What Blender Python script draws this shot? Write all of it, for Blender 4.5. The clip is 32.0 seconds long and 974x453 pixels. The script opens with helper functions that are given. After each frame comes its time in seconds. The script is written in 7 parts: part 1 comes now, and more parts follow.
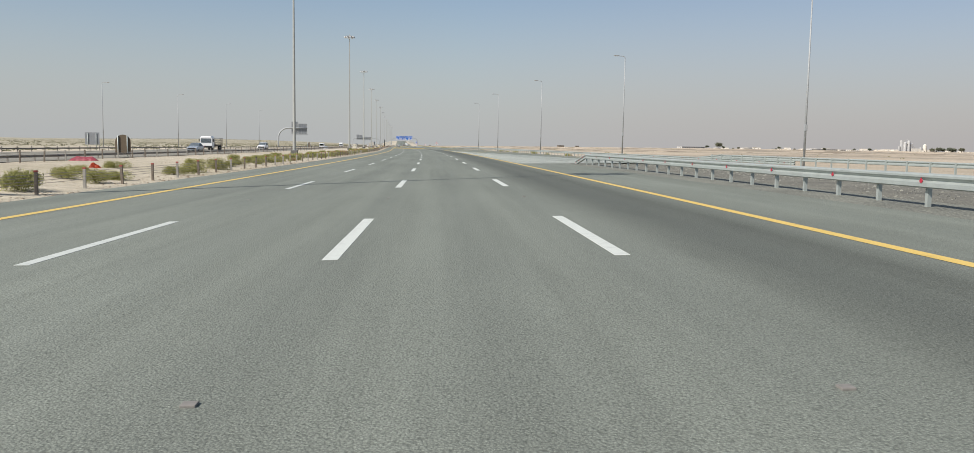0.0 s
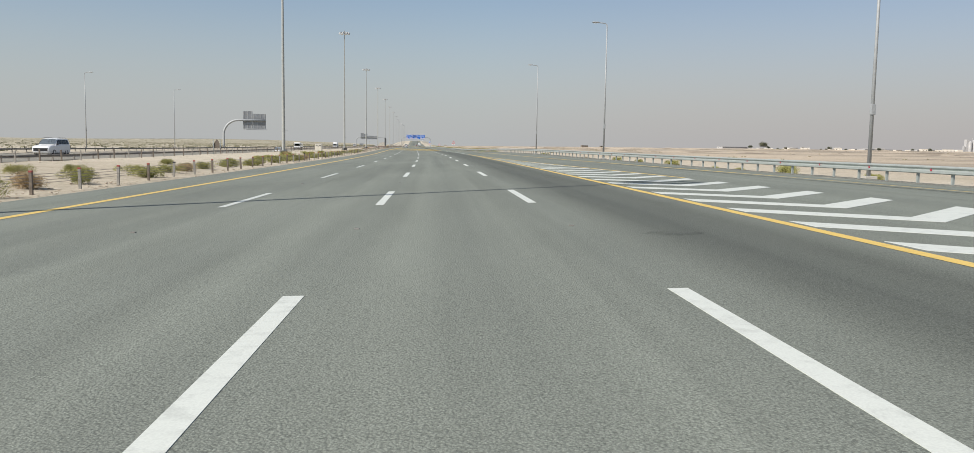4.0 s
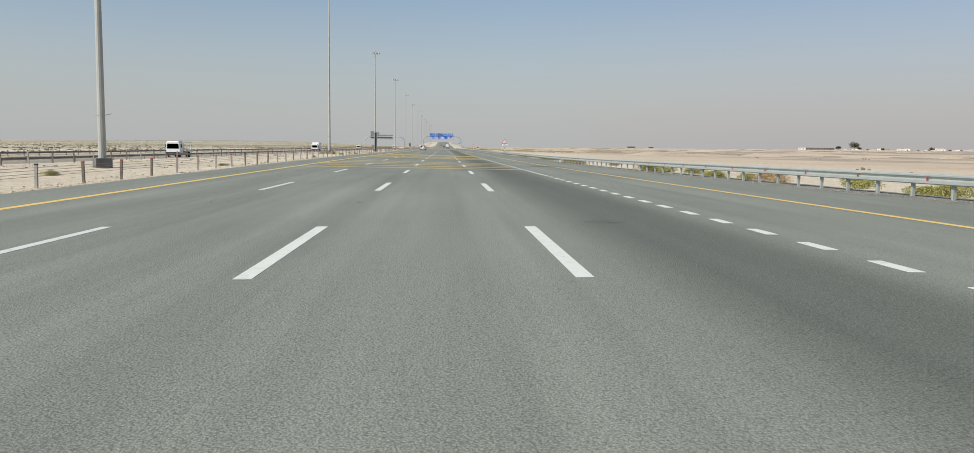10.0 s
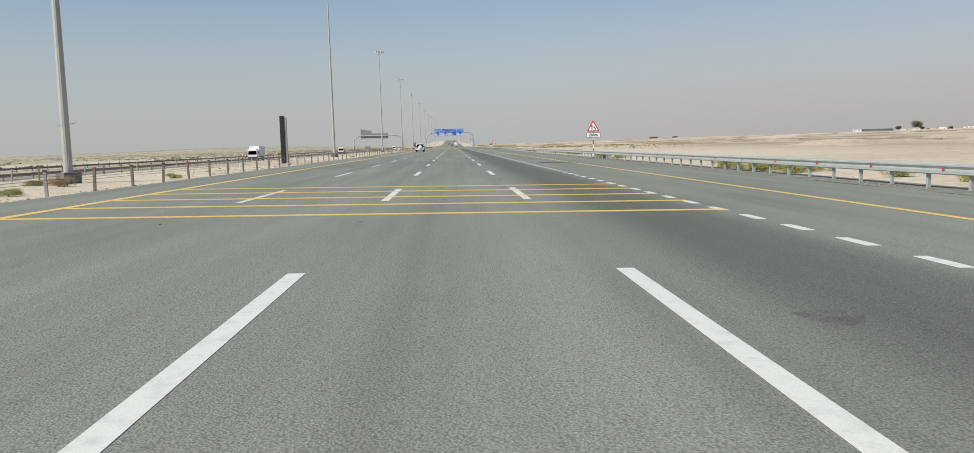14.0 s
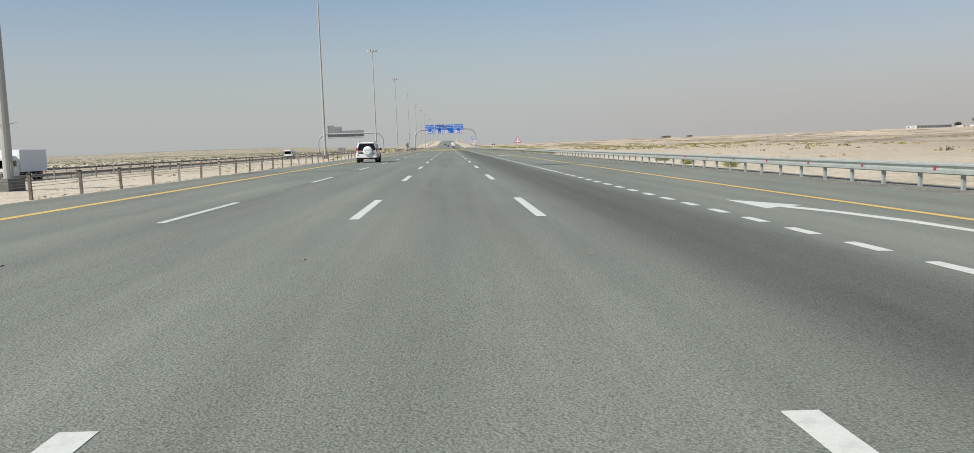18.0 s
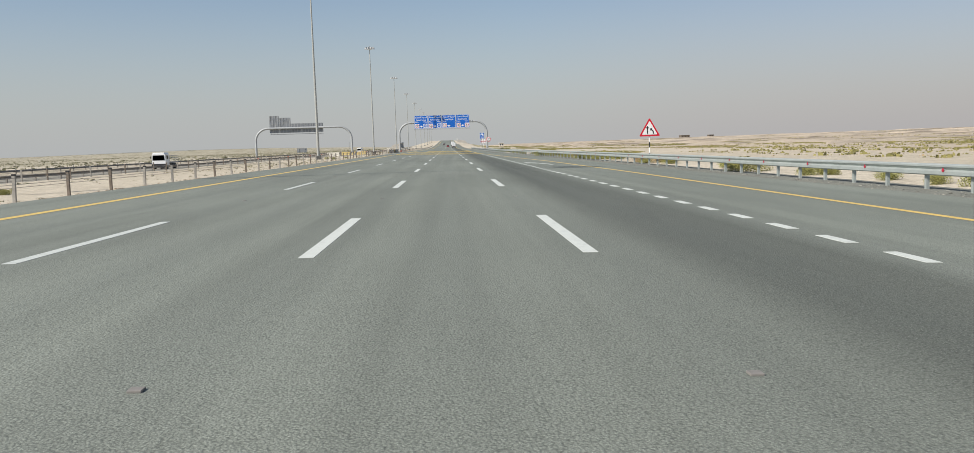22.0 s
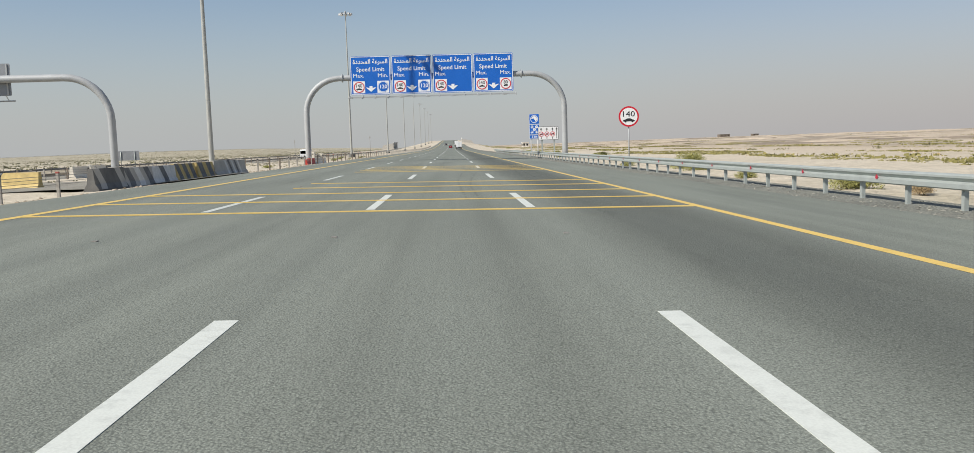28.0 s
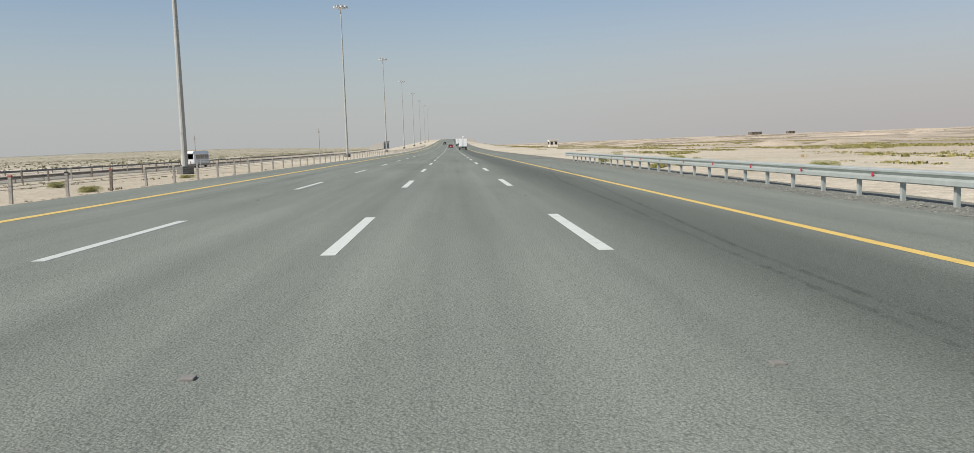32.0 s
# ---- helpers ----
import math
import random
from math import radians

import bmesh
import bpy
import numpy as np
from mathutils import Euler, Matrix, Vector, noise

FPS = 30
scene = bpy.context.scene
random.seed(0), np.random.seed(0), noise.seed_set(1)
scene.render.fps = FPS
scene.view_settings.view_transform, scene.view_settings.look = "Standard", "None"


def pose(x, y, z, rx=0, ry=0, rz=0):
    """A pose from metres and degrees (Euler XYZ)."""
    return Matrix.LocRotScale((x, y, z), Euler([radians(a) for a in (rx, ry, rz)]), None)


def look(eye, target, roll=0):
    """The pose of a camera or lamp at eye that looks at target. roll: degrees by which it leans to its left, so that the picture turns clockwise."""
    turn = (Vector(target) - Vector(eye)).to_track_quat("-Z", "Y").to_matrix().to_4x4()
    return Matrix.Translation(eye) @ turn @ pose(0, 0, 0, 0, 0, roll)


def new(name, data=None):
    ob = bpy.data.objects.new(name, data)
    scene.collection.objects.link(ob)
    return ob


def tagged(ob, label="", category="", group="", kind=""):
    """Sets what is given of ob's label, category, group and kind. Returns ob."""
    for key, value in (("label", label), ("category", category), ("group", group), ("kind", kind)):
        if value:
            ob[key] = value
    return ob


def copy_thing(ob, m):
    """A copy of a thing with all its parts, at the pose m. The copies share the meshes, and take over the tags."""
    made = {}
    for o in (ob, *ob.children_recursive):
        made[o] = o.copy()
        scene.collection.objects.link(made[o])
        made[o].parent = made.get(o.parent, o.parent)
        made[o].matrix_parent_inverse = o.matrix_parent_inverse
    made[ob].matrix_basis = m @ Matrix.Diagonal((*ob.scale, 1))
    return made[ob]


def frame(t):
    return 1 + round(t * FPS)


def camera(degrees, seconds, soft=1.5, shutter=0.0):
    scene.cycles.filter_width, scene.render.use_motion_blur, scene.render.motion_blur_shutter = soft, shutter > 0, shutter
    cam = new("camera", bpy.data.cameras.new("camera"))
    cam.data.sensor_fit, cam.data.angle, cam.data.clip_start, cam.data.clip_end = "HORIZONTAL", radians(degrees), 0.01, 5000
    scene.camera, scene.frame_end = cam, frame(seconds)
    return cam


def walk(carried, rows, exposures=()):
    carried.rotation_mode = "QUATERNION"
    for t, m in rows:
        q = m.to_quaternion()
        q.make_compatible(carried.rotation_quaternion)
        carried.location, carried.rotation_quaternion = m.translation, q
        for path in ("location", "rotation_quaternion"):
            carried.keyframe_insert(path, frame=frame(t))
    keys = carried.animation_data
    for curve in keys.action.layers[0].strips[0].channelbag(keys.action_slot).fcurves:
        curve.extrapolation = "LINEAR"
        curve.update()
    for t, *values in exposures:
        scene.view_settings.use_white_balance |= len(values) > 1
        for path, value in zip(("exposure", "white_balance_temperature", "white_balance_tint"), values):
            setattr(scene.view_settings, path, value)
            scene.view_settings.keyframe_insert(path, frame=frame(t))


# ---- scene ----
# ---------------------------------------------------------------- the road's line
# Stations s run along the road in metres, offsets d to the right of the lane line
# between the second and the third lane.
RADIUS, BEND_END = 5260.0, 260.0      # a wide left-hand bend, then straight


def ease(a, b, v):
    u = min(1.0, max(0.0, (v - a) / (b - a)))
    return u * u * (3 - 2 * u)


def bank(s):
    """Crossfall in radians: down to the left in the bend, down to the right on the straight."""
    return radians(-1.5 + 2.45 * ease(235, 400, s))


def rise(s):
    return 12.0 * ease(1080, 2250, s)


def line(s):
    """Centre point (x, y) and heading (anticlockwise from +y) at station s."""
    if s >= BEND_END:
        return 0.0, s - BEND_END, 0.0
    th = (BEND_END - s) / RADIUS
    return -RADIUS * (1 - math.cos(th)), -RADIUS * math.sin(th), -th


def axes(s):
    x, y, yaw = line(s)
    f = Vector((-math.sin(yaw), math.cos(yaw), 0))
    flat = Vector((math.cos(yaw), math.sin(yaw), 0))
    b = bank(s)
    r = flat * math.cos(b) - Vector((0, 0, 1)) * math.sin(b)
    return Vector((x, y, rise(s))), r, f, r.cross(f)


def drop(s, d):
    """How far the slip road's side falls away below the banked plane."""
    return (0.007 * max(0.0, d - 7.5) + 0.050 * max(0.0, d - 16.0)) * (1 - ease(170, 260, s))


def on_road(s, d, h=0.0):
    """A point of the banked carriageway plane, h metres over it."""
    o, r, f, u = axes(s)
    return o + r * d + Vector((0, 0, h - drop(s, d)))


# ---------------------------------------------------------------- camera
cam = camera(60.82, 32.0, soft=0.7)
EYE = 1.401
# seconds, station, offset, yaw, pitch and roll against the road
DRIVE = (
    (0, 0.00, 1.39, -3.12, -5.59, 0.55),
    (1, 29.04, 1.39, -3.05, -5.59, 0.68),
    (2, 58.16, 1.41, -2.93, -5.62, 0.74),
    (3, 87.32, 1.35, -3.08, -5.61, 0.62),
    (6, 174.14, 1.72, -3.37, -5.60, 0.63),
    (7, 203.04, 1.90, -2.97, -5.61, 0.65),
    (8, 231.91, 1.90, -3.25, -5.58, 0.58),
    (9, 260.74, 2.13, -3.12, -5.53, 0.42),
    (10, 289.45, 2.16, -2.92, -5.49, 0.08),
    (11, 317.83, 2.15, -2.61, -5.52, -0.12),
    (12, 346.15, 1.99, -2.47, -5.56, -0.07),
    (13, 374.84, 1.79, -2.42, -5.61, 0.15),
    (14, 402.96, 1.75, -2.33, -5.61, 0.63),
    (17, 487.95, 1.82, -2.69, -5.59, 0.77),
    (18, 516.04, 1.88, -2.54, -5.58, 0.87),
    (19, 544.18, 1.87, -2.43, -5.52, 0.93),
    (20, 572.62, 1.85, -2.47, -5.60, 0.94),
    (21, 600.87, 1.85, -2.44, -5.50, 0.82),
    (22, 629.67, 1.85, -2.58, -5.57, 0.83),
    (23, 658.10, 1.93, -2.59, -5.53, 0.91),
    (24, 686.73, 2.03, -2.56, -5.58, 0.97),
    (25, 715.26, 2.10, -2.52, -5.58, 0.90),
    (28, 801.36, 1.87, -2.39, -5.52, 0.78),
    (29, 830.47, 1.82, -2.24, -5.58, 0.96),
    (30, 859.29, 1.72, -2.26, -5.55, 0.82),
    (31, 888.28, 1.64, -2.37, -5.57, 0.85),
    (32, 917.44, 1.64, -2.40, -5.56, 0.87),
)


def seat(s, d, yaw, pitch, roll):
    o, r, f, u = axes(s)
    m = Matrix((r, f, u)).transposed()
    ya, p, ro = radians(yaw), radians(pitch), radians(roll)
    fw = Vector((-math.sin(ya) * math.cos(p), math.cos(ya) * math.cos(p), math.sin(p)))
    ri = Vector((math.cos(ya), math.sin(ya), 0))
    up = ri.cross(fw)
    ri, up = ri * math.cos(ro) - up * math.sin(ro), up * math.cos(ro) + ri * math.sin(ro)
    rot = Matrix((m @ ri, m @ up, -(m @ fw))).transposed().to_4x4()
    return Matrix.Translation(o + r * d + u * EYE) @ rot


walk(cam, [(row[0], seat(*row[1:])) for row in DRIVE])

# ---------------------------------------------------------------- sky and sun
SUN_FROM = Vector((-0.8775, -0.4795, 0.0)).normalized()
ELEV = radians(42.2)
world = bpy.data.worlds.new("sky")
scene.world = world
world.use_nodes = True
wn, wl = world.node_tree.nodes, world.node_tree.links
sky = wn.new("ShaderNodeTexSky")
sky.sky_type, sky.sun_disc = "NISHITA", False
sky.sun_elevation = ELEV
sky.sun_rotation = math.atan2(SUN_FROM.x, SUN_FROM.y)
sky.air_density, sky.dust_density, sky.ozone_density = 1.0, 0.7, 2.2
# desert haze thickens towards the horizon
wcoord = wn.new("ShaderNodeTexCoord")
wsep = wn.new("ShaderNodeSeparateXYZ")
wl.new(wcoord.outputs["Generated"], wsep.inputs[0])
wramp = wn.new("ShaderNodeMapRange")
wramp.interpolation_type = "SMOOTHSTEP"
wramp.inputs["From Min"].default_value, wramp.inputs["From Max"].default_value = -0.01, 0.21
wramp.inputs["To Min"].default_value, wramp.inputs["To Max"].default_value = 0.93, 0.14
wl.new(wsep.outputs["Z"], wramp.inputs["Value"])
whaze = wn.new("ShaderNodeMix")
whaze.data_type = "RGBA"
wl.new(wramp.outputs[0], whaze.inputs["Factor"])
wl.new(sky.outputs[0], whaze.inputs["A"])
whaze.inputs["B"].default_value = (4.28, 4.40, 4.48, 1)
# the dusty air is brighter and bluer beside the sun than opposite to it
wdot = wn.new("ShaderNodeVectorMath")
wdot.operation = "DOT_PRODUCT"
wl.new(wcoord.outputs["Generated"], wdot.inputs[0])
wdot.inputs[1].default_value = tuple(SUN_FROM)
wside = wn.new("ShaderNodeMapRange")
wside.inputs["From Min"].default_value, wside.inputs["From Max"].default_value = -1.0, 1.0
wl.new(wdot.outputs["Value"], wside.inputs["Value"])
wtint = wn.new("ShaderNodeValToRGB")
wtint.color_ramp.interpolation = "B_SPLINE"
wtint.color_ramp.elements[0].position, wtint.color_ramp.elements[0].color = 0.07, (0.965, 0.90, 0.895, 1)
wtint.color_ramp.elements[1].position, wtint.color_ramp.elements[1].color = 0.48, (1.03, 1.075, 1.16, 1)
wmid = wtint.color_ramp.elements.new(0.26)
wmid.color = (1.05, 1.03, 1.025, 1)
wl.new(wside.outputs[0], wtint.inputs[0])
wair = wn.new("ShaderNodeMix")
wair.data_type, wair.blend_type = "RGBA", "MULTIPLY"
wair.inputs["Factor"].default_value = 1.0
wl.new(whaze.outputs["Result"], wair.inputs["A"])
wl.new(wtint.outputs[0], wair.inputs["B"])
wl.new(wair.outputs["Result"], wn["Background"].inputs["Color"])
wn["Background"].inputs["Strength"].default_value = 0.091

sun = new("sun", bpy.data.lights.new("sun", "SUN"))
sun.data.energy, sun.data.angle, sun.data.color = 4.7, radians(0.6), (1.0, 0.95, 0.88)
sun.matrix_world = look(SUN_FROM * math.cos(ELEV) * 50 + Vector((0, 0, math.sin(ELEV) * 50)), (0, 0, 0))
scene.view_settings.exposure = 0.22


# ---------------------------------------------------------------- materials
class Mat:
    """A node material under construction."""

    def __init__(self, name, rough=0.6, metal=0.0):
        self.m = bpy.data.materials.new(name)
        self.m.use_nodes = True
        self.t = self.m.node_tree
        self.b = self.t.nodes["Principled BSDF"]
        self.b.inputs["Roughness"].default_value = rough
        self.b.inputs["Metallic"].default_value = metal

    def n(self, kind, **sockets):
        node = self.t.nodes.new(kind)
        for k, v in sockets.items():
            node.inputs[k.replace("_", " ")].default_value = v
        return node

    def to(self, a, b):
        self.t.links.new(a, b)

    def coord(self, which="Object", scale=(1, 1, 1)):
        c, p = self.n("ShaderNodeTexCoord"), self.n("ShaderNodeMapping")
        p.inputs["Scale"].default_value = scale
        self.to(c.outputs[which], p.inputs["Vector"])
        return p.outputs[0]

    def noise(self, vec, scale, detail=4.0, rough=0.55):
        x = self.n("ShaderNodeTexNoise", Scale=scale, Detail=detail, Roughness=rough)
        self.to(vec, x.inputs["Vector"])
        return x.outputs["Fac"]

    def ramp(self, fac, stops):
        r = self.n("ShaderNodeValToRGB")
        el = r.color_ramp.elements
        while len(el) < len(stops):
            el.new(0.5)
        for e, (p, c) in zip(el, stops):
            e.position, e.color = p, (*c, 1) if len(c) == 3 else c
        self.to(fac, r.inputs[0])
        return r.outputs[0]

    def mix(self, fac, a, b, mode="MIX"):
        x = self.n("ShaderNodeMix")
        x.data_type, x.blend_type = "RGBA", mode
        for sock, v in (("Factor", fac), ("A", a), ("B", b)):
            if isinstance(v, (int, float)):
                x.inputs[sock].default_value = v
            elif isinstance(v, tuple):
                x.inputs[sock].default_value = (*v, 1)
            else:
                self.to(v, x.inputs[sock])
        return x.outputs["Result"]

    def math(self, op, a, b=0.0):
        x = self.n("ShaderNodeMath")
        x.operation = op
        for i, v in enumerate((a, b)):
            if isinstance(v, (int, float)):
                x.inputs[i].default_value = v
            else:
                self.to(v, x.inputs[i])
        return x.outputs[0]

    def scaled(self, col, fac):
        x = self.n("ShaderNodeVectorMath")
        x.operation = "SCALE"
        self.to(col, x.inputs[0])
        self.to(fac, x.inputs["Scale"])
        return x.outputs[0]

    def color(self, v):
        if isinstance(v, tuple):
            self.b.inputs["Base Color"].default_value = (*v, 1)
        else:
            self.to(v, self.b.inputs["Base Color"])
        return self

    def rough(self, v):
        self.to(v, self.b.inputs["Roughness"])

    def bump(self, h, strength=0.3, dist=0.01):
        x = self.n("ShaderNodeBump", Strength=strength, Distance=dist)
        self.to(h, x.inputs["Height"])
        self.to(x.outputs[0], self.b.inputs["Normal"])
        return self


def simple(name, col, rough=0.6, metal=0.0, vary=0.12, scale=6.0, bump=0.0):
    """Paint, metal or plastic with fine grain, dust blotches and a slight unevenness of gloss."""
    k = Mat(name, rough, metal)
    v = k.coord("Object")
    f = k.noise(v, scale, 5)
    g = k.noise(v, scale * 9, 3)
    lo = tuple(c * (1 - vary) for c in col)
    hi = tuple(min(1, c * (1 + vary)) for c in col)
    c1 = k.ramp(f, [(0.3, lo), (0.7, hi)])
    k.color(k.mix(0.18, c1, k.ramp(g, [(0.35, lo), (0.65, hi)])))
    k.rough(k.math("ADD", k.math("MULTIPLY", f, 0.2), rough - 0.1))
    if bump:
        k.bump(g, bump, 0.004)
    return k.m


def asphalt(name, base, gloss=0.3):
    """Worn asphalt: UV is offset and station in metres."""
    k = Mat(name, 0.86)
    k.b.inputs["Specular IOR Level"].default_value = gloss
    c = k.n("ShaderNodeUVMap")
    c.uv_map = "UVMap"
    sx = k.n("ShaderNodeSeparateXYZ")
    k.to(c.outputs[0], sx.inputs[0])
    def stretched(x, y):
        p = k.n("ShaderNodeMapping")
        p.inputs["Scale"].default_value = (x, y, 1)
        k.to(c.outputs[0], p.inputs["Vector"])
        return p.outputs[0]
    grit = k.n("ShaderNodeTexVoronoi", Scale=55.0)
    k.to(stretched(1, 1), grit.inputs["Vector"])
    fine = k.noise(stretched(1, 1), 42, 3, 0.7)
    streak = k.noise(stretched(1.3, 0.018), 1.0, 5, 0.6)
    patch = k.noise(stretched(0.25, 0.05), 1.0, 5, 0.6)
    # polished wheel paths and an oily middle in every lane
    lane = k.math("MULTIPLY", k.math("ADD", sx.outputs[0], 3.72), 2 * math.pi / 1.85)
    wheel = k.math("MULTIPLY", k.math("ADD", k.math("COSINE", lane), 1.0), 0.5)
    # the slow lane carries the lorries and has gone darker
    slow = k.n("ShaderNodeMapRange")
    slow.interpolation_type = "SMOOTHSTEP"
    slow.inputs["From Min"].default_value, slow.inputs["From Max"].default_value = 3.7, 5.3
    k.to(sx.outputs[0], slow.inputs["Value"])
    off = k.n("ShaderNodeMapRange")
    off.interpolation_type = "SMOOTHSTEP"
    off.inputs["From Min"].default_value, off.inputs["From Max"].default_value = 6.4, 7.6
    off.inputs["To Min"].default_value, off.inputs["To Max"].default_value = 1.0, 0.0
    k.to(sx.outputs[0], off.inputs["Value"])
    dark = k.math("MULTIPLY", slow.outputs[0], off.outputs[0])
    dark = k.math("MULTIPLY", dark, k.math("ADD", k.math("MULTIPLY", streak, 0.9), 0.30))
    b = Vector(base)
    lo, hi = tuple(b * 0.74), tuple(b * 1.26)
    col = k.ramp(streak, [(0.3, lo), (0.7, hi)])
    col = k.mix(0.5, col, k.ramp(patch, [(0.32, lo), (0.68, hi)]))
    col = k.mix(k.math("MULTIPLY", wheel, 0.16), col, tuple(b * 0.70))
    col = k.mix(dark, col, tuple(b * 0.44))
    # stains and dull blotches a metre or two long
    blot = k.noise(stretched(0.9, 0.16), 1.0, 6, 0.68)
    col = k.mix(k.math("MULTIPLY", k.ramp(blot, [(0.56, (0, 0, 0)), (0.72, (1, 1, 1))]), k.math("ADD", k.math("MULTIPLY", dark, 0.45), 0.10)), col, tuple(b * 0.34))
    grain = k.math("ADD", k.math("MULTIPLY", k.math("SUBTRACT", fine, 0.5), 1.4), 1.0)
    grain = k.math("MULTIPLY", grain, k.math("SUBTRACT", 1.26, k.math("MULTIPLY", grit.outputs["Distance"], 0.65)))
    grain = k.math("MAXIMUM", grain, 0.25)
    col = k.scaled(col, grain)
    # pale grit that catches the light
    speck = k.noise(stretched(1, 1), 95, 2, 0.6)
    col = k.mix(k.ramp(speck, [(0.62, (0, 0, 0)), (0.72, (0.55, 0.55, 0.55))]), col, tuple(b * 2.4))
    k.color(col)
    k.rough(k.math("SUBTRACT", 0.92, k.math("MULTIPLY", wheel, 0.10)))
    k.bump(k.math("ADD", fine, k.math("MULTIPLY", grit.outputs["Distance"], -0.8)), 0.5, 0.012)
    return k.m


def sand(name, light, dark, tint):
    """Wind-blown sand with pebbly patches and pale crust."""
    k = Mat(name, 0.95)
    v = k.coord("Object")
    big = k.noise(v, 0.012, 6, 0.6)
    mid = k.noise(v, 0.22, 6, 0.62)
    fine = k.noise(v, 5.0, 5, 0.7)
    peb = k.n("ShaderNodeTexVoronoi", Scale=7.0)
    k.to(v, peb.inputs["Vector"])
    col = k.ramp(big, [(0.36, dark), (0.5, light), (0.66, tint)])
    herb = k.noise(v, 0.028, 6, 0.65)
    col = k.mix(k.ramp(herb, [(0.52, (0, 0, 0)), (0.66, (0.42, 0.42, 0.42))]), col, (0.31, 0.29, 0.16))
    col = k.mix(0.38, col, k.ramp(mid, [(0.36, dark), (0.62, light)]))
    uv = k.n("ShaderNodeUVMap")
    uv.uv_map = "UVMap"
    sep = k.n("ShaderNodeSeparateXYZ")
    k.to(uv.outputs[0], sep.inputs[0])
    def side(a, b):
        x = k.n("ShaderNodeMapRange")
        x.interpolation_type = "SMOOTHSTEP"
        x.inputs["From Min"].default_value, x.inputs["From Max"].default_value = a, b
        k.to(sep.outputs[0], x.inputs["Value"])
        return x.outputs[0]
    # browner soil on the open plain, grey-green gravel plain beyond the far carriageway
    track_n = k.noise(k.coord("Object", (1.0, 0.45, 1.0)), 0.0075, 8, 0.72)
    plain = k.mix(k.ramp(track_n, [(0.44, (0, 0, 0)), (0.60, (1, 1, 1))]), (0.56, 0.455, 0.335), (0.42, 0.34, 0.25))
    col = k.mix(k.math("MULTIPLY", side(18.0, 60.0), 0.8), col, plain)
    tracks = k.math("ABSOLUTE", k.math("SUBTRACT", k.noise(k.coord("Object", (1, 0.35, 1)), 0.006, 4, 0.6), 0.5))
    col = k.mix(k.math("MULTIPLY", side(40.0, 90.0), k.ramp(tracks, [(0.008, (0.8, 0.8, 0.8)), (0.05, (0, 0, 0))])), col, (0.24, 0.205, 0.16))
    bands = k.noise(k.coord("Object", (0.014, 0.10, 1)), 1.0, 7, 0.72)
    col = k.mix(k.math("MULTIPLY", side(30.0, 90.0), k.ramp(bands, [(0.52, (0, 0, 0)), (0.60, (0.62, 0.62, 0.62))])), col, (0.34, 0.275, 0.20))
    crust = k.noise(k.coord("Object", (0.02, 0.13, 1)), 1.0, 7, 0.72)
    col = k.mix(k.math("MULTIPLY", side(30.0, 90.0), k.ramp(crust, [(0.54, (0, 0, 0)), (0.64, (0.6, 0.6, 0.6))])), col, (0.72, 0.64, 0.52))
    belt = k.noise(v, 0.045, 7, 0.75)
    olive = k.ramp(belt, [(0.38, (0.21, 0.20, 0.125)), (0.50, (0.36, 0.325, 0.225)), (0.62, (0.58, 0.515, 0.40))])
    col = k.mix(k.math("MULTIPLY", side(-56.0, -110.0), 0.8), col, olive)
    grains = k.noise(v, 21.0, 4, 0.75)
    col = k.mix(0.5, col, k.ramp(grains, [(0.36, (0.60, 0.59, 0.57)), (0.62, (1.1, 1.1, 1.1))]), "MULTIPLY")
    col = k.mix(0.7, col, k.ramp(fine, [(0.35, (0.70, 0.69, 0.67)), (0.65, (1.12, 1.12, 1.12))]), "MULTIPLY")
    stone = k.ramp(peb.outputs["Distance"], [(0.05, (1, 1, 1)), (0.16, (0, 0, 0))])
    spots = k.math("MULTIPLY", stone, k.ramp(mid, [(0.48, (0, 0, 0)), (0.62, (1, 1, 1))]))
    col = k.mix(k.math("MULTIPLY", spots, 0.5), col, tuple(Vector(dark) * 0.55))
    clod = k.noise(v, 1.6, 6, 0.7)
    col = k.mix(0.6, col, k.ramp(clod, [(0.38, (0.74, 0.73, 0.71)), (0.58, (1.1, 1.1, 1.1))]), "MULTIPLY")
    k.color(col)
    k.bump(k.math("ADD", k.math("ADD", k.math("MULTIPLY", mid, 2.0), fine), k.math("MULTIPLY", clod, 2.0)), 0.9, 0.06)
    return k.m


def gravel(name, a, b):
    k = Mat(name, 0.95)
    v = k.coord("Object")
    vo = k.n("ShaderNodeTexVoronoi", Scale=16.0)
    k.to(v, vo.inputs["Vector"])
    mid = k.noise(v, 0.6, 5)
    col = k.mix(0.5, k.ramp(vo.outputs["Color"], [(0.1, a), (0.9, b)]), k.ramp(mid, [(0.35, a), (0.65, b)]))
    k.color(k.mix(0.4, col, k.ramp(vo.outputs["Distance"], [(0.2, b), (0.6, tuple(Vector(a) * 0.4))])))
    k.bump(vo.outputs["Distance"], 0.8, -0.03)
    return k.m


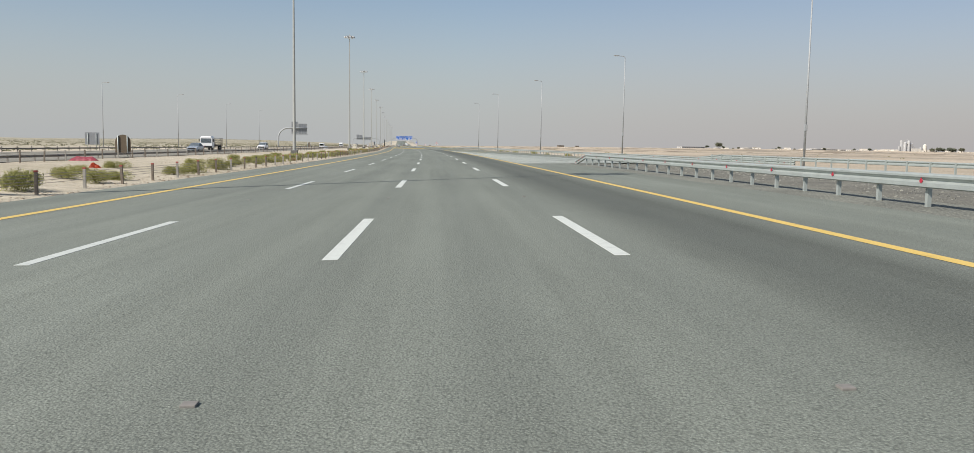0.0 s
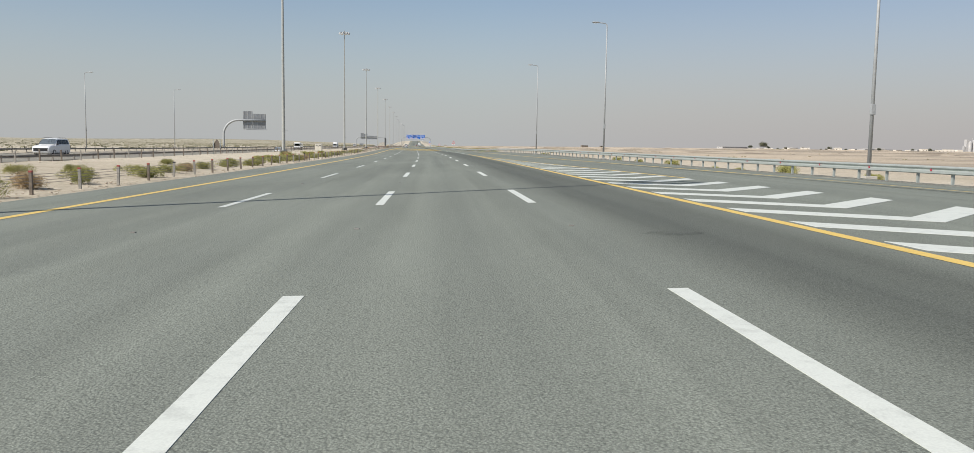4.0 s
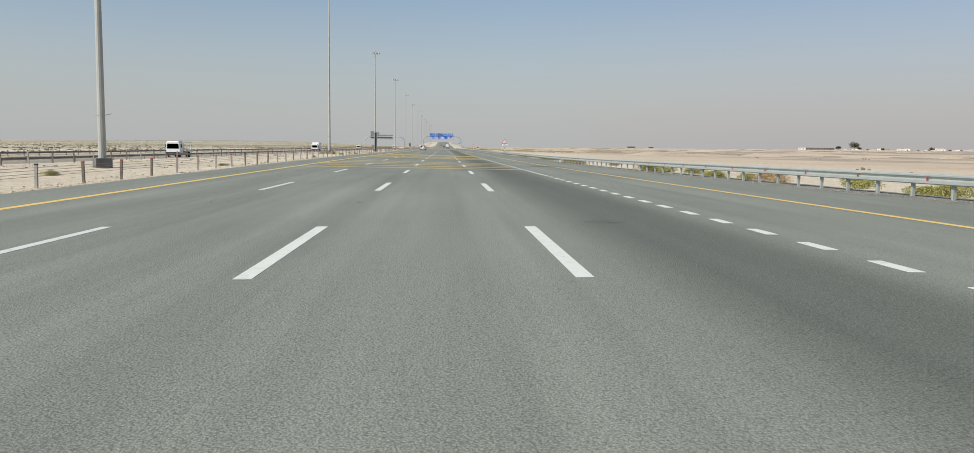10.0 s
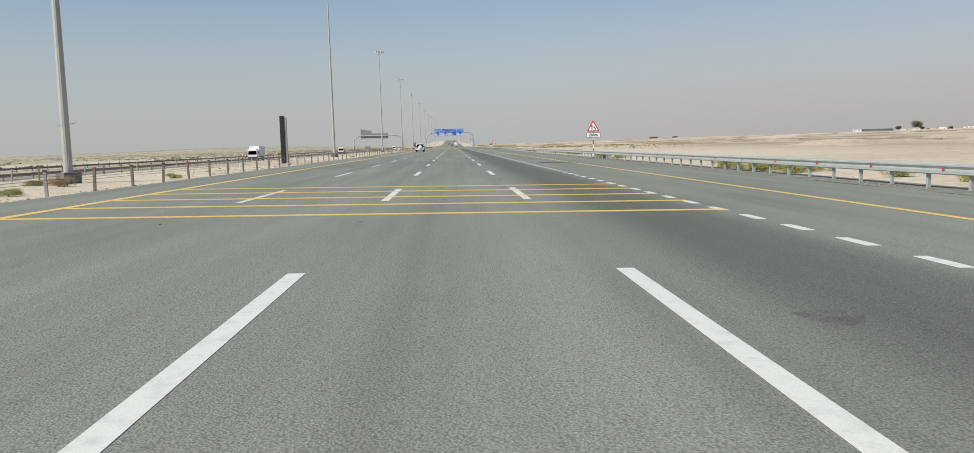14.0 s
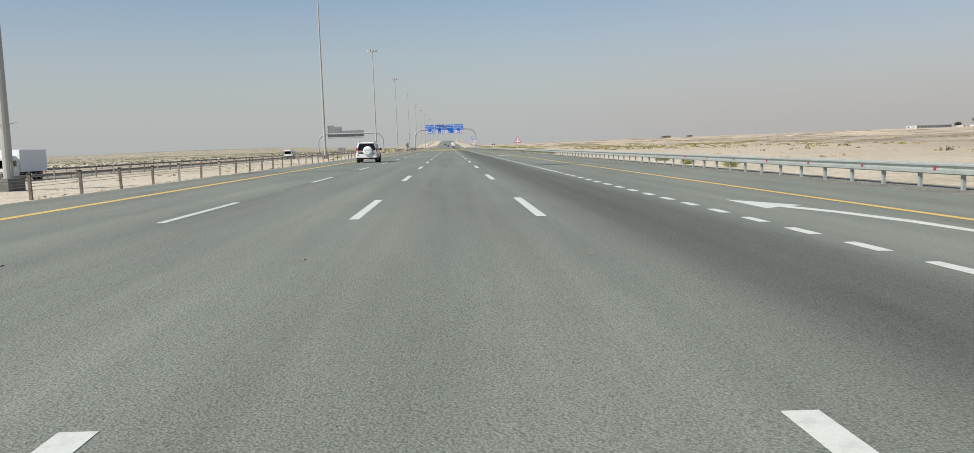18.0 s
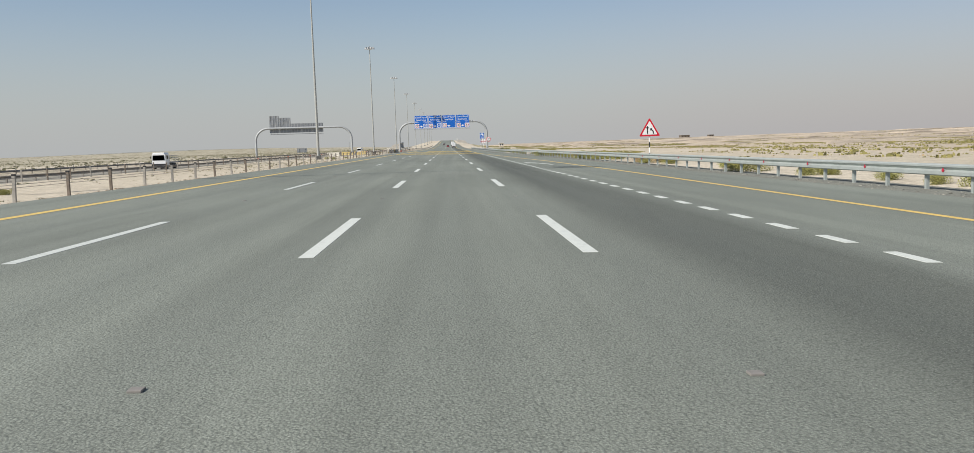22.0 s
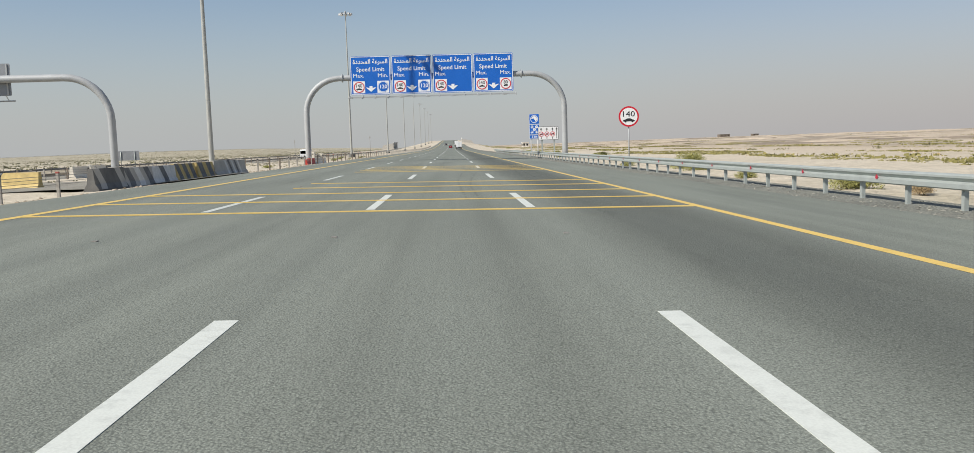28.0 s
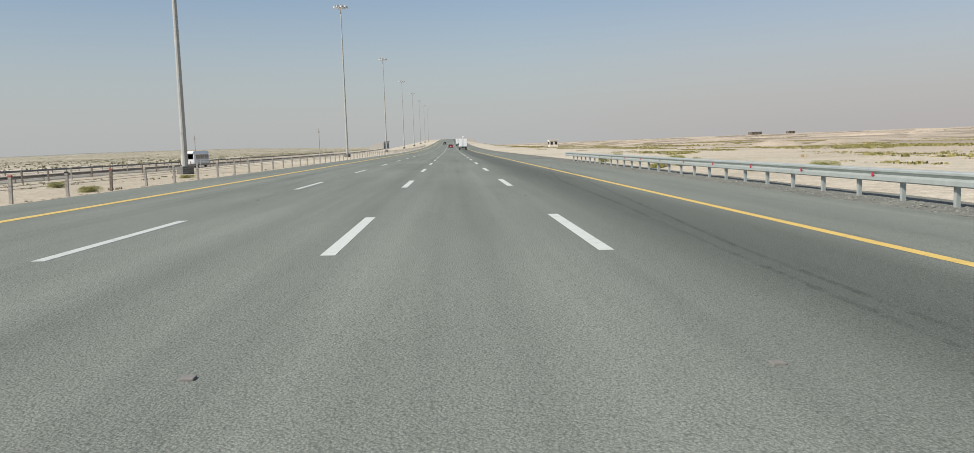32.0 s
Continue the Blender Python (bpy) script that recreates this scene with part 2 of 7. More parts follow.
def paint_mark(name, col, worn):
    """Thermoplastic road paint, scuffed through to the asphalt here and there."""
    k = Mat(name, 0.55)
    v = k.coord("Object")
    info = k.n("ShaderNodeObjectInfo")
    shift = k.n("ShaderNodeVectorMath")
    shift.operation = "ADD"
    k.to(v, shift.inputs[0])
    k.to(info.outputs["Random"], shift.inputs[1])
    w = k.noise(shift.outputs[0], 5.0, 6, 0.7)
    g = k.noise(v, 60.0, 3)
    c1 = k.ramp(w, [(0.25, tuple(Vector(col) * 0.72)), (0.5, col)])
    c1 = k.mix(0.2, c1, k.ramp(g, [(0.4, tuple(Vector(col) * 0.6)), (0.6, col)]))
    k.color(k.mix(k.ramp(w, [(0.70, (0, 0, 0)), (0.78, (worn, worn, worn))]), c1, (0.10, 0.10, 0.095)))
    return k.m


def leafy(name, a, b):
    k = Mat(name, 0.8)
    g = k.n("ShaderNodeNewGeometry")
    info = k.n("ShaderNodeObjectInfo")
    c = k.ramp(g.outputs["Random Per Island"], [(0.0, a), (1.0, b)])
    c2 = k.mix(k.math("MULTIPLY", info.outputs["Random"], 0.5), c, tuple((Vector(a) + Vector((0.05, 0.02, 0.0)))))
    k.color(c2)
    return k.m


def glassy(name, col, rough=0.06):
    k = Mat(name, rough)
    k.color(col)
    k.b.inputs["Specular IOR Level"].default_value = 0.8
    return k.m


ASPHALT = asphalt("worn_asphalt", (0.196, 0.211, 0.179))
ASPHALT_B = asphalt("shoulder_asphalt", (0.200, 0.216, 0.182))
ASPHALT_FAR = asphalt("far_asphalt", (0.27, 0.255, 0.215), 0.1)
SAND = sand("sand", (0.62, 0.55, 0.43), (0.48, 0.415, 0.31), (0.67, 0.605, 0.495))
GRAVEL = gravel("roadside_gravel", (0.115, 0.117, 0.098), (0.29, 0.29, 0.24))
FORK_SOIL = gravel("dark_soil_and_gravel", (0.105, 0.10, 0.082), (0.27, 0.255, 0.205))
WHITE_MARK = paint_mark("white_road_paint", (0.62, 0.64, 0.58), 0.8)
WORN_MARK = paint_mark("worn_white_road_paint", (0.57, 0.59, 0.54), 1.0)
YELLOW_MARK = paint_mark("yellow_road_paint", (0.72, 0.50, 0.125), 0.6)
# darker, browner steel than the near barrier
DARK_STEEL = simple("dark_rail_steel", (0.24, 0.222, 0.20), 0.75, 0.2, 0.25, 3.0)
PLAIN_LEAF = leafy("plain_shrub_leaf", (0.145, 0.14, 0.045), (0.29, 0.26, 0.09))
GALV = simple("galvanised_steel", (0.39, 0.42, 0.395), 0.55, 0.35, 0.10, 3.0)
POST_STEEL = simple("dusty_galvanised_post", (0.33, 0.31, 0.275), 0.7, 0.2, 0.2, 5.0)
WOODY = simple("weathered_post", (0.17, 0.14, 0.11), 0.85, 0.0, 0.35, 7.0)
MAST = simple("mast_grey_paint", (0.365, 0.37, 0.345), 0.6, 0.1, 0.12, 0.8)
LAMP_GREY = simple("lamp_grey_paint", (0.33, 0.34, 0.34), 0.55, 0.05)
SILVER = simple("silver_lamp_housing", (0.36, 0.365, 0.36), 0.55, 0.2)
GANTRY = simple("gantry_grey_paint", (0.36, 0.372, 0.372), 0.55, 0.05, 0.10, 0.9)
RED = simple("red_reflector", (0.42, 0.02, 0.045), 0.4)
DULL_RED = simple("faded_red_cap", (0.34, 0.075, 0.06), 0.6, 0.0, 0.3)
RED_PLASTIC = simple("red_plastic", (0.46, 0.05, 0.035), 0.5)
SIGN_BLUE = simple("sign_blue", (0.004, 0.118, 0.50), 0.45, 0.0, 0.06, 1.5)
SIGN_WHITE = simple("sign_white", (0.80, 0.80, 0.79), 0.5, 0.0, 0.03)
SIGN_RED = simple("sign_red", (0.58, 0.012, 0.03), 0.5, 0.0, 0.04)
SIGN_BLACK = simple("sign_black", (0.018, 0.018, 0.02), 0.5)
SIGN_BACK = simple("sign_back_aluminium", (0.25, 0.26, 0.27), 0.5, 0.4, 0.12, 1.2)
BLACK = simple("black_plastic", (0.02, 0.02, 0.022), 0.5)
RUBBER = simple("tyre_rubber", (0.022, 0.022, 0.023), 0.85)
CONCRETE = simple("concrete", (0.42, 0.40, 0.36), 0.9, 0.0, 0.2, 1.5, 0.3)
DARK_CONC = simple("dark_painted_concrete", (0.13, 0.128, 0.12), 0.85, 0.0, 0.3, 2.0)
CAR_WHITE = simple("white_car_paint", (0.78, 0.78, 0.77), 0.22, 0.0, 0.03)
CAR_RED = simple("dark_red_car_paint", (0.28, 0.012, 0.02), 0.22)
CAR_SILVER = simple("silver_car_paint", (0.42, 0.47, 0.52), 0.25, 0.4)
CAR_GLASS = glassy("dark_car_glass", (0.012, 0.014, 0.016))
CAR_TINT = glassy("tinted_car_glass", (0.010, 0.011, 0.012), 0.2)
CAR_TINT.node_tree.nodes["Principled BSDF"].inputs["Specular IOR Level"].default_value = 0.22
# bluish-grey base colour stands in for sky reflected in the windscreens
SCREEN = glassy("windscreen_painted_sky", (0.22, 0.26, 0.29), 0.15)
RIM = simple("alloy_rim", (0.45, 0.45, 0.46), 0.3, 0.7)
TAIL = glassy("tail_lamp_red", (0.32, 0.008, 0.012), 0.15)
HEAD = glassy("headlamp_glass", (0.65, 0.67, 0.7), 0.1)
CREAM = simple("cream_cabinet_paint", (0.66, 0.62, 0.53), 0.6, 0.0, 0.08, 2.0)
BUSH_LEAF = leafy("desert_shrub_leaf", (0.19, 0.20, 0.055), (0.41, 0.395, 0.135))
BUSH_DRY = leafy("dry_shrub_twig", (0.30, 0.215, 0.11), (0.48, 0.37, 0.21))
SCRUB = leafy("far_scrub", (0.135, 0.135, 0.075), (0.29, 0.27, 0.16))
# leaf tones lightened to carry the haze over the far trees
HAZED_LEAF = leafy("hazed_tree_leaf", (0.075, 0.085, 0.055), (0.12, 0.13, 0.085))
BARK = simple("bark", (0.12, 0.09, 0.06), 0.9)
BAND = simple("worn_black_band_paint", (0.15, 0.15, 0.15), 0.85, 0.0, 0.4, 4.0)
YELLOW_PAINT = simple("yellow_barrier_paint", (0.53, 0.40, 0.16), 0.8, 0.0, 0.25, 3.0)
WHITE_PAINT = simple("white_barrier_paint", (0.62, 0.61, 0.58), 0.8, 0.0, 0.2, 3.0)
HOUSE = simple("pale_house_wall", (0.68, 0.63, 0.55), 0.9, 0.0, 0.12, 0.2)
# wall grey raised so its colour holds the distance haze on sheds and silos
SHED = simple("hazed_grey_wall", (0.44, 0.43, 0.42), 0.8, 0.0, 0.15, 0.2)


# ---------------------------------------------------------------- mesh helpers
def data_of(name, bm, *mats, smooth=False):
    me = bpy.data.meshes.new(name)
    if smooth:
        for f in bm.faces:
            f.smooth = True
    bm.to_mesh(me)
    bm.free()
    for m in mats:
        me.materials.append(m)
    return me


def part(name, bm, material, parent=None, label="", smooth=False):
    """Links a bmesh as one mesh object, under a thing or a part."""
    ob = new(name, data_of(name, bm, material, smooth=smooth))
    if parent is not None:
        ob.parent = parent
    if label:
        ob["label"] = label
    return ob


def piece(name, me, parent, m):
    """One more object on shared mesh data, at the pose m against its parent."""
    ob = new(name, me)
    ob.parent = parent
    ob.matrix_basis = m
    return ob


def at(s, d, h=0.0, turn=0.0, banked=False):
    """Pose of a thing that faces along the road (its +y forward)."""
    o, r, f, u = axes(s)
    x, y, yaw = line(s)
    p = o + r * d + Vector((0, 0, h - drop(s, d)))
    if banked:
        return Matrix.Translation(p) @ Matrix((r, f, u)).transposed().to_4x4() @ pose(0, 0, 0, 0, 0, turn)
    return Matrix.Translation(p) @ Matrix.Rotation(yaw + radians(turn), 4, "Z")


def box(bm, sx, sy, sz, x=0, y=0, z=0, m=None, bevel=0.0):
    """A box centred at x, y with its foot at z."""
    mm = Matrix.Translation((x, y, z + sz / 2)) @ Matrix.Diagonal((sx, sy, sz, 1))
    if m is not None:
        mm = m @ mm
    g = bmesh.ops.create_cube(bm, size=1, matrix=mm)
    if bevel:
        ed = {e for v in g["verts"] for e in v.link_edges}
        bmesh.ops.bevel(bm, geom=list(ed), offset=bevel, segments=2, affect="EDGES", profile=0.7)
    return bm


def rod(bm, r1, r2, a, b, seg=10):
    """A tapered round bar from a to b."""
    a, b = Vector(a), Vector(b)
    v = b - a
    m = Matrix.Translation((a + b) / 2) @ v.to_track_quat("Z", "Y").to_matrix().to_4x4()
    bmesh.ops.create_cone(bm, cap_ends=True, segments=seg, radius1=r1, radius2=r2, depth=v.length, matrix=m)
    return bm


def sweep(bm, pts, radius, seg=12):
    """A round tube along points, with closed ends."""
    pts = [Vector(p) for p in pts]
    rings = []
    for i, p in enumerate(pts):
        t = (pts[min(i + 1, len(pts) - 1)] - pts[max(i - 1, 0)]).normalized()
        q = t.to_track_quat("Z", "Y").to_matrix()
        rad = radius(i / (len(pts) - 1)) if callable(radius) else radius
        rings.append([bm.verts.new(p + q @ Vector((math.cos(k * 2 * math.pi / seg) * rad, math.sin(k * 2 * math.pi / seg) * rad, 0))) for k in range(seg)])
    for a, b in zip(rings, rings[1:]):
        best = min(range(seg), key=lambda j: (a[0].co - b[j].co).length)
        for k in range(seg):
            bm.faces.new((a[k], a[(k + 1) % seg], b[(k + 1 + best) % seg], b[(k + best) % seg]))
    bm.faces.new(list(reversed(rings[0])))
    bm.faces.new(rings[-1])
    return bm


def slab(bm, pts, thick, m=None):
    """A flat plate: outline pts (x, y) extruded up by thick."""
    lo = [bm.verts.new((x, y, 0)) for x, y in pts]
    hi = [bm.verts.new((x, y, thick)) for x, y in pts]
    n = len(pts)
    faces = [bm.faces.new(list(reversed(lo))), bm.faces.new(hi)]
    faces += [bm.faces.new((lo[i], lo[(i + 1) % n], hi[(i + 1) % n], hi[i])) for i in range(n)]
    if m is not None:
        bmesh.ops.transform(bm, matrix=m, verts=lo + hi)
    return bm


def round_rect(w, h, r, seg=4):
    out = []
    for cx, cy, a0 in ((w / 2 - r, h / 2 - r, 0), (-w / 2 + r, h / 2 - r, 90), (-w / 2 + r, -h / 2 + r, 180), (w / 2 - r, -h / 2 + r, 270)):
        out += [(cx + r * math.cos(radians(a0 + 90 * k / seg)), cy + r * math.sin(radians(a0 + 90 * k / seg))) for k in range(seg + 1)]
    return out


def disc(r, seg=36):
    return [(r * math.cos(2 * math.pi * k / seg), r * math.sin(2 * math.pi * k / seg)) for k in range(seg)]


def ring(bm, ro, ri, thick, m, seg=40):
    a, b = disc(ro, seg), disc(ri, seg)
    rows = [[bm.verts.new((x, y, z)) for x, y in pts] for pts, z in ((a, 0), (a, thick), (b, thick), (b, 0))]
    for j in range(4):
        p, q = rows[j], rows[(j + 1) % 4]
        for k in range(seg):
            bm.faces.new((p[k], p[(k + 1) % seg], q[(k + 1) % seg], q[k]))
    bmesh.ops.transform(bm, matrix=m, verts=[v for r in rows for v in r])
    return bm


def loft(bm, sections, closed=True):
    """Joins rings of points (lists of equal length) and caps the ends."""
    rings = [[bm.verts.new(p) for p in sec] for sec in sections]
    n = len(rings[0])
    for a, b in zip(rings, rings[1:]):
        for k in range(n):
            bm.faces.new((a[k], a[(k + 1) % n], b[(k + 1) % n], b[k]))
    bm.faces.new(list(reversed(rings[0])))
    bm.faces.new(rings[-1])
    bmesh.ops.recalc_face_normals(bm, faces=bm.faces)
    return bm


def empty(name, m, label, category, group="", kind=""):
    ob = new(name)
    ob.matrix_basis = m
    return tagged(ob, label, category, group, kind)


# upright plate: outline x to the right and z up, facing back along the road (-y)
FACE = Matrix.Rotation(radians(90), 4, "X")


def lettering(name, text, size, material, parent, x, z, y, align="CENTER", bold=0.0, width=0.0):
    """Raised letters on an upright face that looks back along the road."""
    cu = bpy.data.curves.new(name, "FONT")
    cu.body, cu.size, cu.align_x, cu.align_y = text, size, align, "CENTER"
    cu.extrude, cu.offset, cu.resolution_u = 0.006, bold, 2
    tmp = bpy.data.objects.new(name, cu)
    scene.collection.objects.link(tmp)
    dg = bpy.context.evaluated_depsgraph_get()
    dg.update()
    me = bpy.data.meshes.new_from_object(tmp.evaluated_get(dg))
    bpy.data.objects.remove(tmp)
    if width and len(me.vertices):
        xs = [v.co.x for v in me.vertices]
        have = max(xs) - min(xs)
        mid = (max(xs) + min(xs)) / 2
        for v in me.vertices:
            v.co.x = (v.co.x - mid) * width / have
    me.materials.clear()
    me.materials.append(material)
    ob = new(name, me)
    ob.parent = parent
    ob.matrix_basis = Matrix.Translation((x, y, z)) @ FACE
    return ob


# ---------------------------------------------------------------- plan of the edges
def track(points):
    """Offset as a function of the station, through (s, d) points."""
    def f(s):
        if s <= points[0][0]:
            return points[0][1]
        for (a, da), (b, db) in zip(points, points[1:]):
            if s <= b:
                return da + (db - da) * (s - a) / (b - a)
        return points[-1][1]
    return f


LEFT_EDGE, LEFT_LINE, RIGHT_LINE = -10.3, -7.60, 7.38
LANES = (-3.72, 0.0, 3.68)
outer_rail = track([(-200, 62), (0, 36), (50, 30), (110, 24.3), (155, 20.4), (200, 17.5), (245, 16.5), (300, 16.4), (400, 15.6), (640, 15.1), (700, 14.3), (735, 13.3), (790, 11.7), (2600, 11.7)])
ramp_line = track([(-200, 57), (0, 31), (50, 25.2), (110, 19.5), (155, 15.9), (192, 13.8), (219, 12.6), (247, 12.1), (304, 11.6), (417, 10.9), (672, 10.85), (700, 10.45), (727, 9.4), (745, 8.7), (790, 7.42), (2600, 7.42)])
gore_line = track([(62, 18.2), (92, 15.8), (107, 14.7), (186, 9.05), (203, 8.22), (212, 7.80), (219, 7.60)])


def right_edge(s):
    """Where the pavement ends on the right."""
    return outer_rail(s) - 0.8 if s > 62 else 10.95


def sunk(s):
    """How far the opposite carriageway lies below the sand."""
    return 0.78 * ease(180, 330, s)


def ground_z(s, d):
    """Height of the sand: it meets the pavement's edges and levels out beside them."""
    e = right_edge(s)
    flat = -0.20 + rise(s) * (1 - ease(18, 60, abs(d + 8)))
    if d > 60 or d < -60:
        flat += 0.7 * (noise.noise((s * 0.006, d * 0.006, 3.0))) * ease(60, 200, abs(d))
    if d < -60:
        flat += 9.0 * ease(300, 1600, -d) * (0.6 + 0.4 * noise.noise((s * 0.0016, d * 0.0016, 7.0)))
        flat += 10.0 * ease(1500, 2700, s) * ease(150, 450, -d) * (1 - ease(600, 1000, -d))
    if d > 60:
        flat += 3.4 * ease(60, 400, d) * ease(400, 1000, s)
    if d > 200:
        flat += 3.0 * ease(300, 1500, d) * noise.noise((s * 0.0016, d * 0.002, 9.0))
    if LEFT_EDGE - 0.05 <= d <= max(e, outer_rail(s)) + 0.2:
        return on_road(s, d).z - 0.06
    near = LEFT_EDGE if d < 0 else max(e, outer_rail(s)) + 0.2
    z0 = on_road(s, near).z - 0.06
    w = ease(0, 5.0, abs(d - near))
    lump = 0.10 * noise.noise((s * 0.35, d * 0.35, 0)) + 0.05 * noise.noise((s * 1.1, d * 1.1, 5))
    if -52.5 < d < -28:
        lump = -0.10 - sunk(s) * ease(28.3, 29.4, -d) * (1 - ease(51.6, 52.5, -d))
    return z0 * (1 - w) + flat * w + lump * ease(0, 2.0, abs(d - near))


def uv_strip(name, stations, cols, height, material, thick=0.0):
    """A strip of ground along the road, with offset and station as UV."""
    verts, faces, uvs = [], [], []
    n = None
    for s in stations:
        row = cols(s)
        n = len(row)
        for d in row:
            p = height(s, d)
            verts.append(p)
            uvs.append((d, s))
    m = len(stations)
    for i in range(m - 1):
        for j in range(n - 1):
            a = i * n + j
            faces.append((a, a + 1, a + n + 1, a + n))
    me = bpy.data.meshes.new(name)
    me.from_pydata([tuple(v) for v in verts], [], faces)
    lay = me.uv_layers.new(name="UVMap")
    for lp in me.loops:
        lay.data[lp.index].uv = uvs[lp.vertex_index]
    me.materials.append(material)
    me.polygons.foreach_set("use_smooth", [True] * len(me.polygons))
    return new(name, me)


def steps(*spans):
    out = []
    for a, b, st in spans:
        k = max(1, round((b - a) / st))
        out += [a + (b - a) * i / k for i in range(k)]
    return out + [spans[-1][1]]


# ---------------------------------------------------------------- ground and pavements
ALONG = steps((-900, -120, 60), (-120, 1000, 4), (1000, 2100, 20), (2100, 4700, 200))
ACROSS = [-4600, -3200, -2300, -1700, -1300, -1000, -760, -560, -420, -310, -230, -170, -130, -105, -85, -70, -62, -56, -52.6, -51, -45, -35, -29.5, -29.1, -28.7, -28.3, -27.9, -26.5, -25, -23.5, -22, -20.5, -19, -17.5, -16, -15, -14, -13, -12.2, -11.4, -10.7, -10.35]


def ground_cols(s):
    e = max(right_edge(s), outer_rail(s)) + 0.25
    return ACROSS + [-4, 4, e, e + 0.7, e + 1.6, e + 2.6, e + 4, e + 6, e + 9, e + 13, e + 18, e + 25, e + 34, e + 46, e + 62, e + 84, e + 112, e + 150, e + 200, e + 270, e + 360, e + 480, e + 640, e + 860, e + 1150, e + 1600, e + 2200, e + 3000, e + 4200]


def ground_point(s, d):
    o, r, f, u = axes(s)
    x, y, yaw = line(s)
    flat = Vector((math.cos(yaw), math.sin(yaw), 0))
    p = Vector((x, y, 0)) + flat * d
    return Vector((p.x, p.y, ground_z(s, d)))


ground = tagged(uv_strip("ground", ALONG, ground_cols, ground_point, SAND), "pale wind-blown desert sand reaching the horizon", "ground", kind="structure")

ROAD_S = steps((-140, 1050, 3), (1050, 2000, 10), (2000, 2600, 60))
road = tagged(uv_strip("road", ROAD_S, lambda s: [LEFT_LINE - 0.3, -3.72, 0, 3.68, RIGHT_LINE + 0.3], on_road, ASPHALT), "worn grey asphalt of a four-lane motorway", "road", kind="structure")
shoulder_left = tagged(uv_strip("shoulder_left", ROAD_S, lambda s: [LEFT_EDGE, -9, LEFT_LINE - 0.3], on_road, ASPHALT_B), "grey asphalt hard shoulder beside the sand", "shoulder", kind="structure")
shoulder_right = tagged(uv_strip("shoulder_right", ROAD_S, lambda s: [RIGHT_LINE + 0.3, min(16.0, (RIGHT_LINE + 0.3 + right_edge(s)) / 2), right_edge(s)], on_road, ASPHALT_B), "grey asphalt auxiliary lane and hard shoulder", "shoulder", kind="structure")


ramp_road = tagged(uv_strip("ramp_road", steps((-140, 61.9, 3)), lambda s: [min(ramp_line(s) - 6.5, outer_rail(s) - 2), ramp_line(s), outer_rail(s) - 0.35], on_road, ASPHALT_B), "grey asphalt slip road joining from the side", "road", kind="structure")
fork = tagged(uv_strip("gravel_fork", steps((-140, 61.9, 3)), lambda s: [10.75, (10.75 + ramp_line(s) - 6.5) / 2, ramp_line(s) - 6.5], lambda s, d: on_road(s, d, -0.02), FORK_SOIL), "dark gravel between the motorway and the slip road", "gravel", kind="structure")
far_road = tagged(uv_strip("far_road", ROAD_S, lambda s: [-51.4, -40, -29.3], lambda s, d: Vector((*ground_point(s, d).xy, -0.24 - sunk(s) + rise(s) * (1 - ease(18, 60, abs(d + 8))))) , ASPHALT_FAR), "grey asphalt of the opposite carriageway", "road", kind="structure")
crossover = tagged(uv_strip("crossover_road", steps((841, 854.5, 1.5)), lambda s: [LEFT_EDGE - 17.9 + 2.2 * k for k in range(9)], lambda s, d: ground_point(s, d) + Vector((0, 0, 0.10)), ASPHALT_FAR), "paved crossover through the median closed by concrete barriers", "road", kind="structure")
gravel_verge = tagged(uv_strip("gravel_verge", steps((-140, 1050, 2), (1050, 1500, 20)), lambda s: [right_edge(s), right_edge(s) + 0.9, right_edge(s) + 1.9], lambda s, d: on_road(s, d, -0.004 + 0.035 * ease(0, 0.5, d - right_edge(s)) + 0.03 * noise.noise((s * 2, d * 2, 0))), GRAVEL), "dark gravel strip under the crash barrier", "gravel", kind="structure")


# ---------------------------------------------------------------- road paint
def lie(s, d, h=0.004):
    """A pose that lies in the road's surface at s, d."""
    a, b = on_road(s, d), on_road(s + 1.0, d)
    o, r, f, u = axes(s)
    f = (b - a).normalized()
    r = (on_road(s, d + 1.0) - on_road(s, d - 1.0)).normalized()
    r = (r - f * r.dot(f)).normalized()
    u = r.cross(f)
    return Matrix.Translation(a + u * h) @ Matrix((r, f, u)).transposed().to_4x4()


def stripe(name, d_of, s0, s1, width, material, parent, step=6.0, h=0.004):
    """A continuous painted line."""
    ss = steps((s0, s1, step))
    vs, fs = [], []
    for s in ss:
        d = d_of(s)
        vs += [tuple(on_road(s, d - width / 2, h)), tuple(on_road(s, d + width / 2, h))]
    for i in range(len(ss) - 1):
        fs.append((2 * i, 2 * i + 1, 2 * i + 3, 2 * i + 2))
    me = bpy.data.meshes.new(name)
    me.from_pydata(vs, [], fs)
    me.materials.append(material)
    ob = new(name, me)
    if parent is not None:
        ob.parent = parent
    return ob


def plate_data(name, pts, thick, material):
    return data_of(name, slab(bmesh.new(), pts, thick), material)


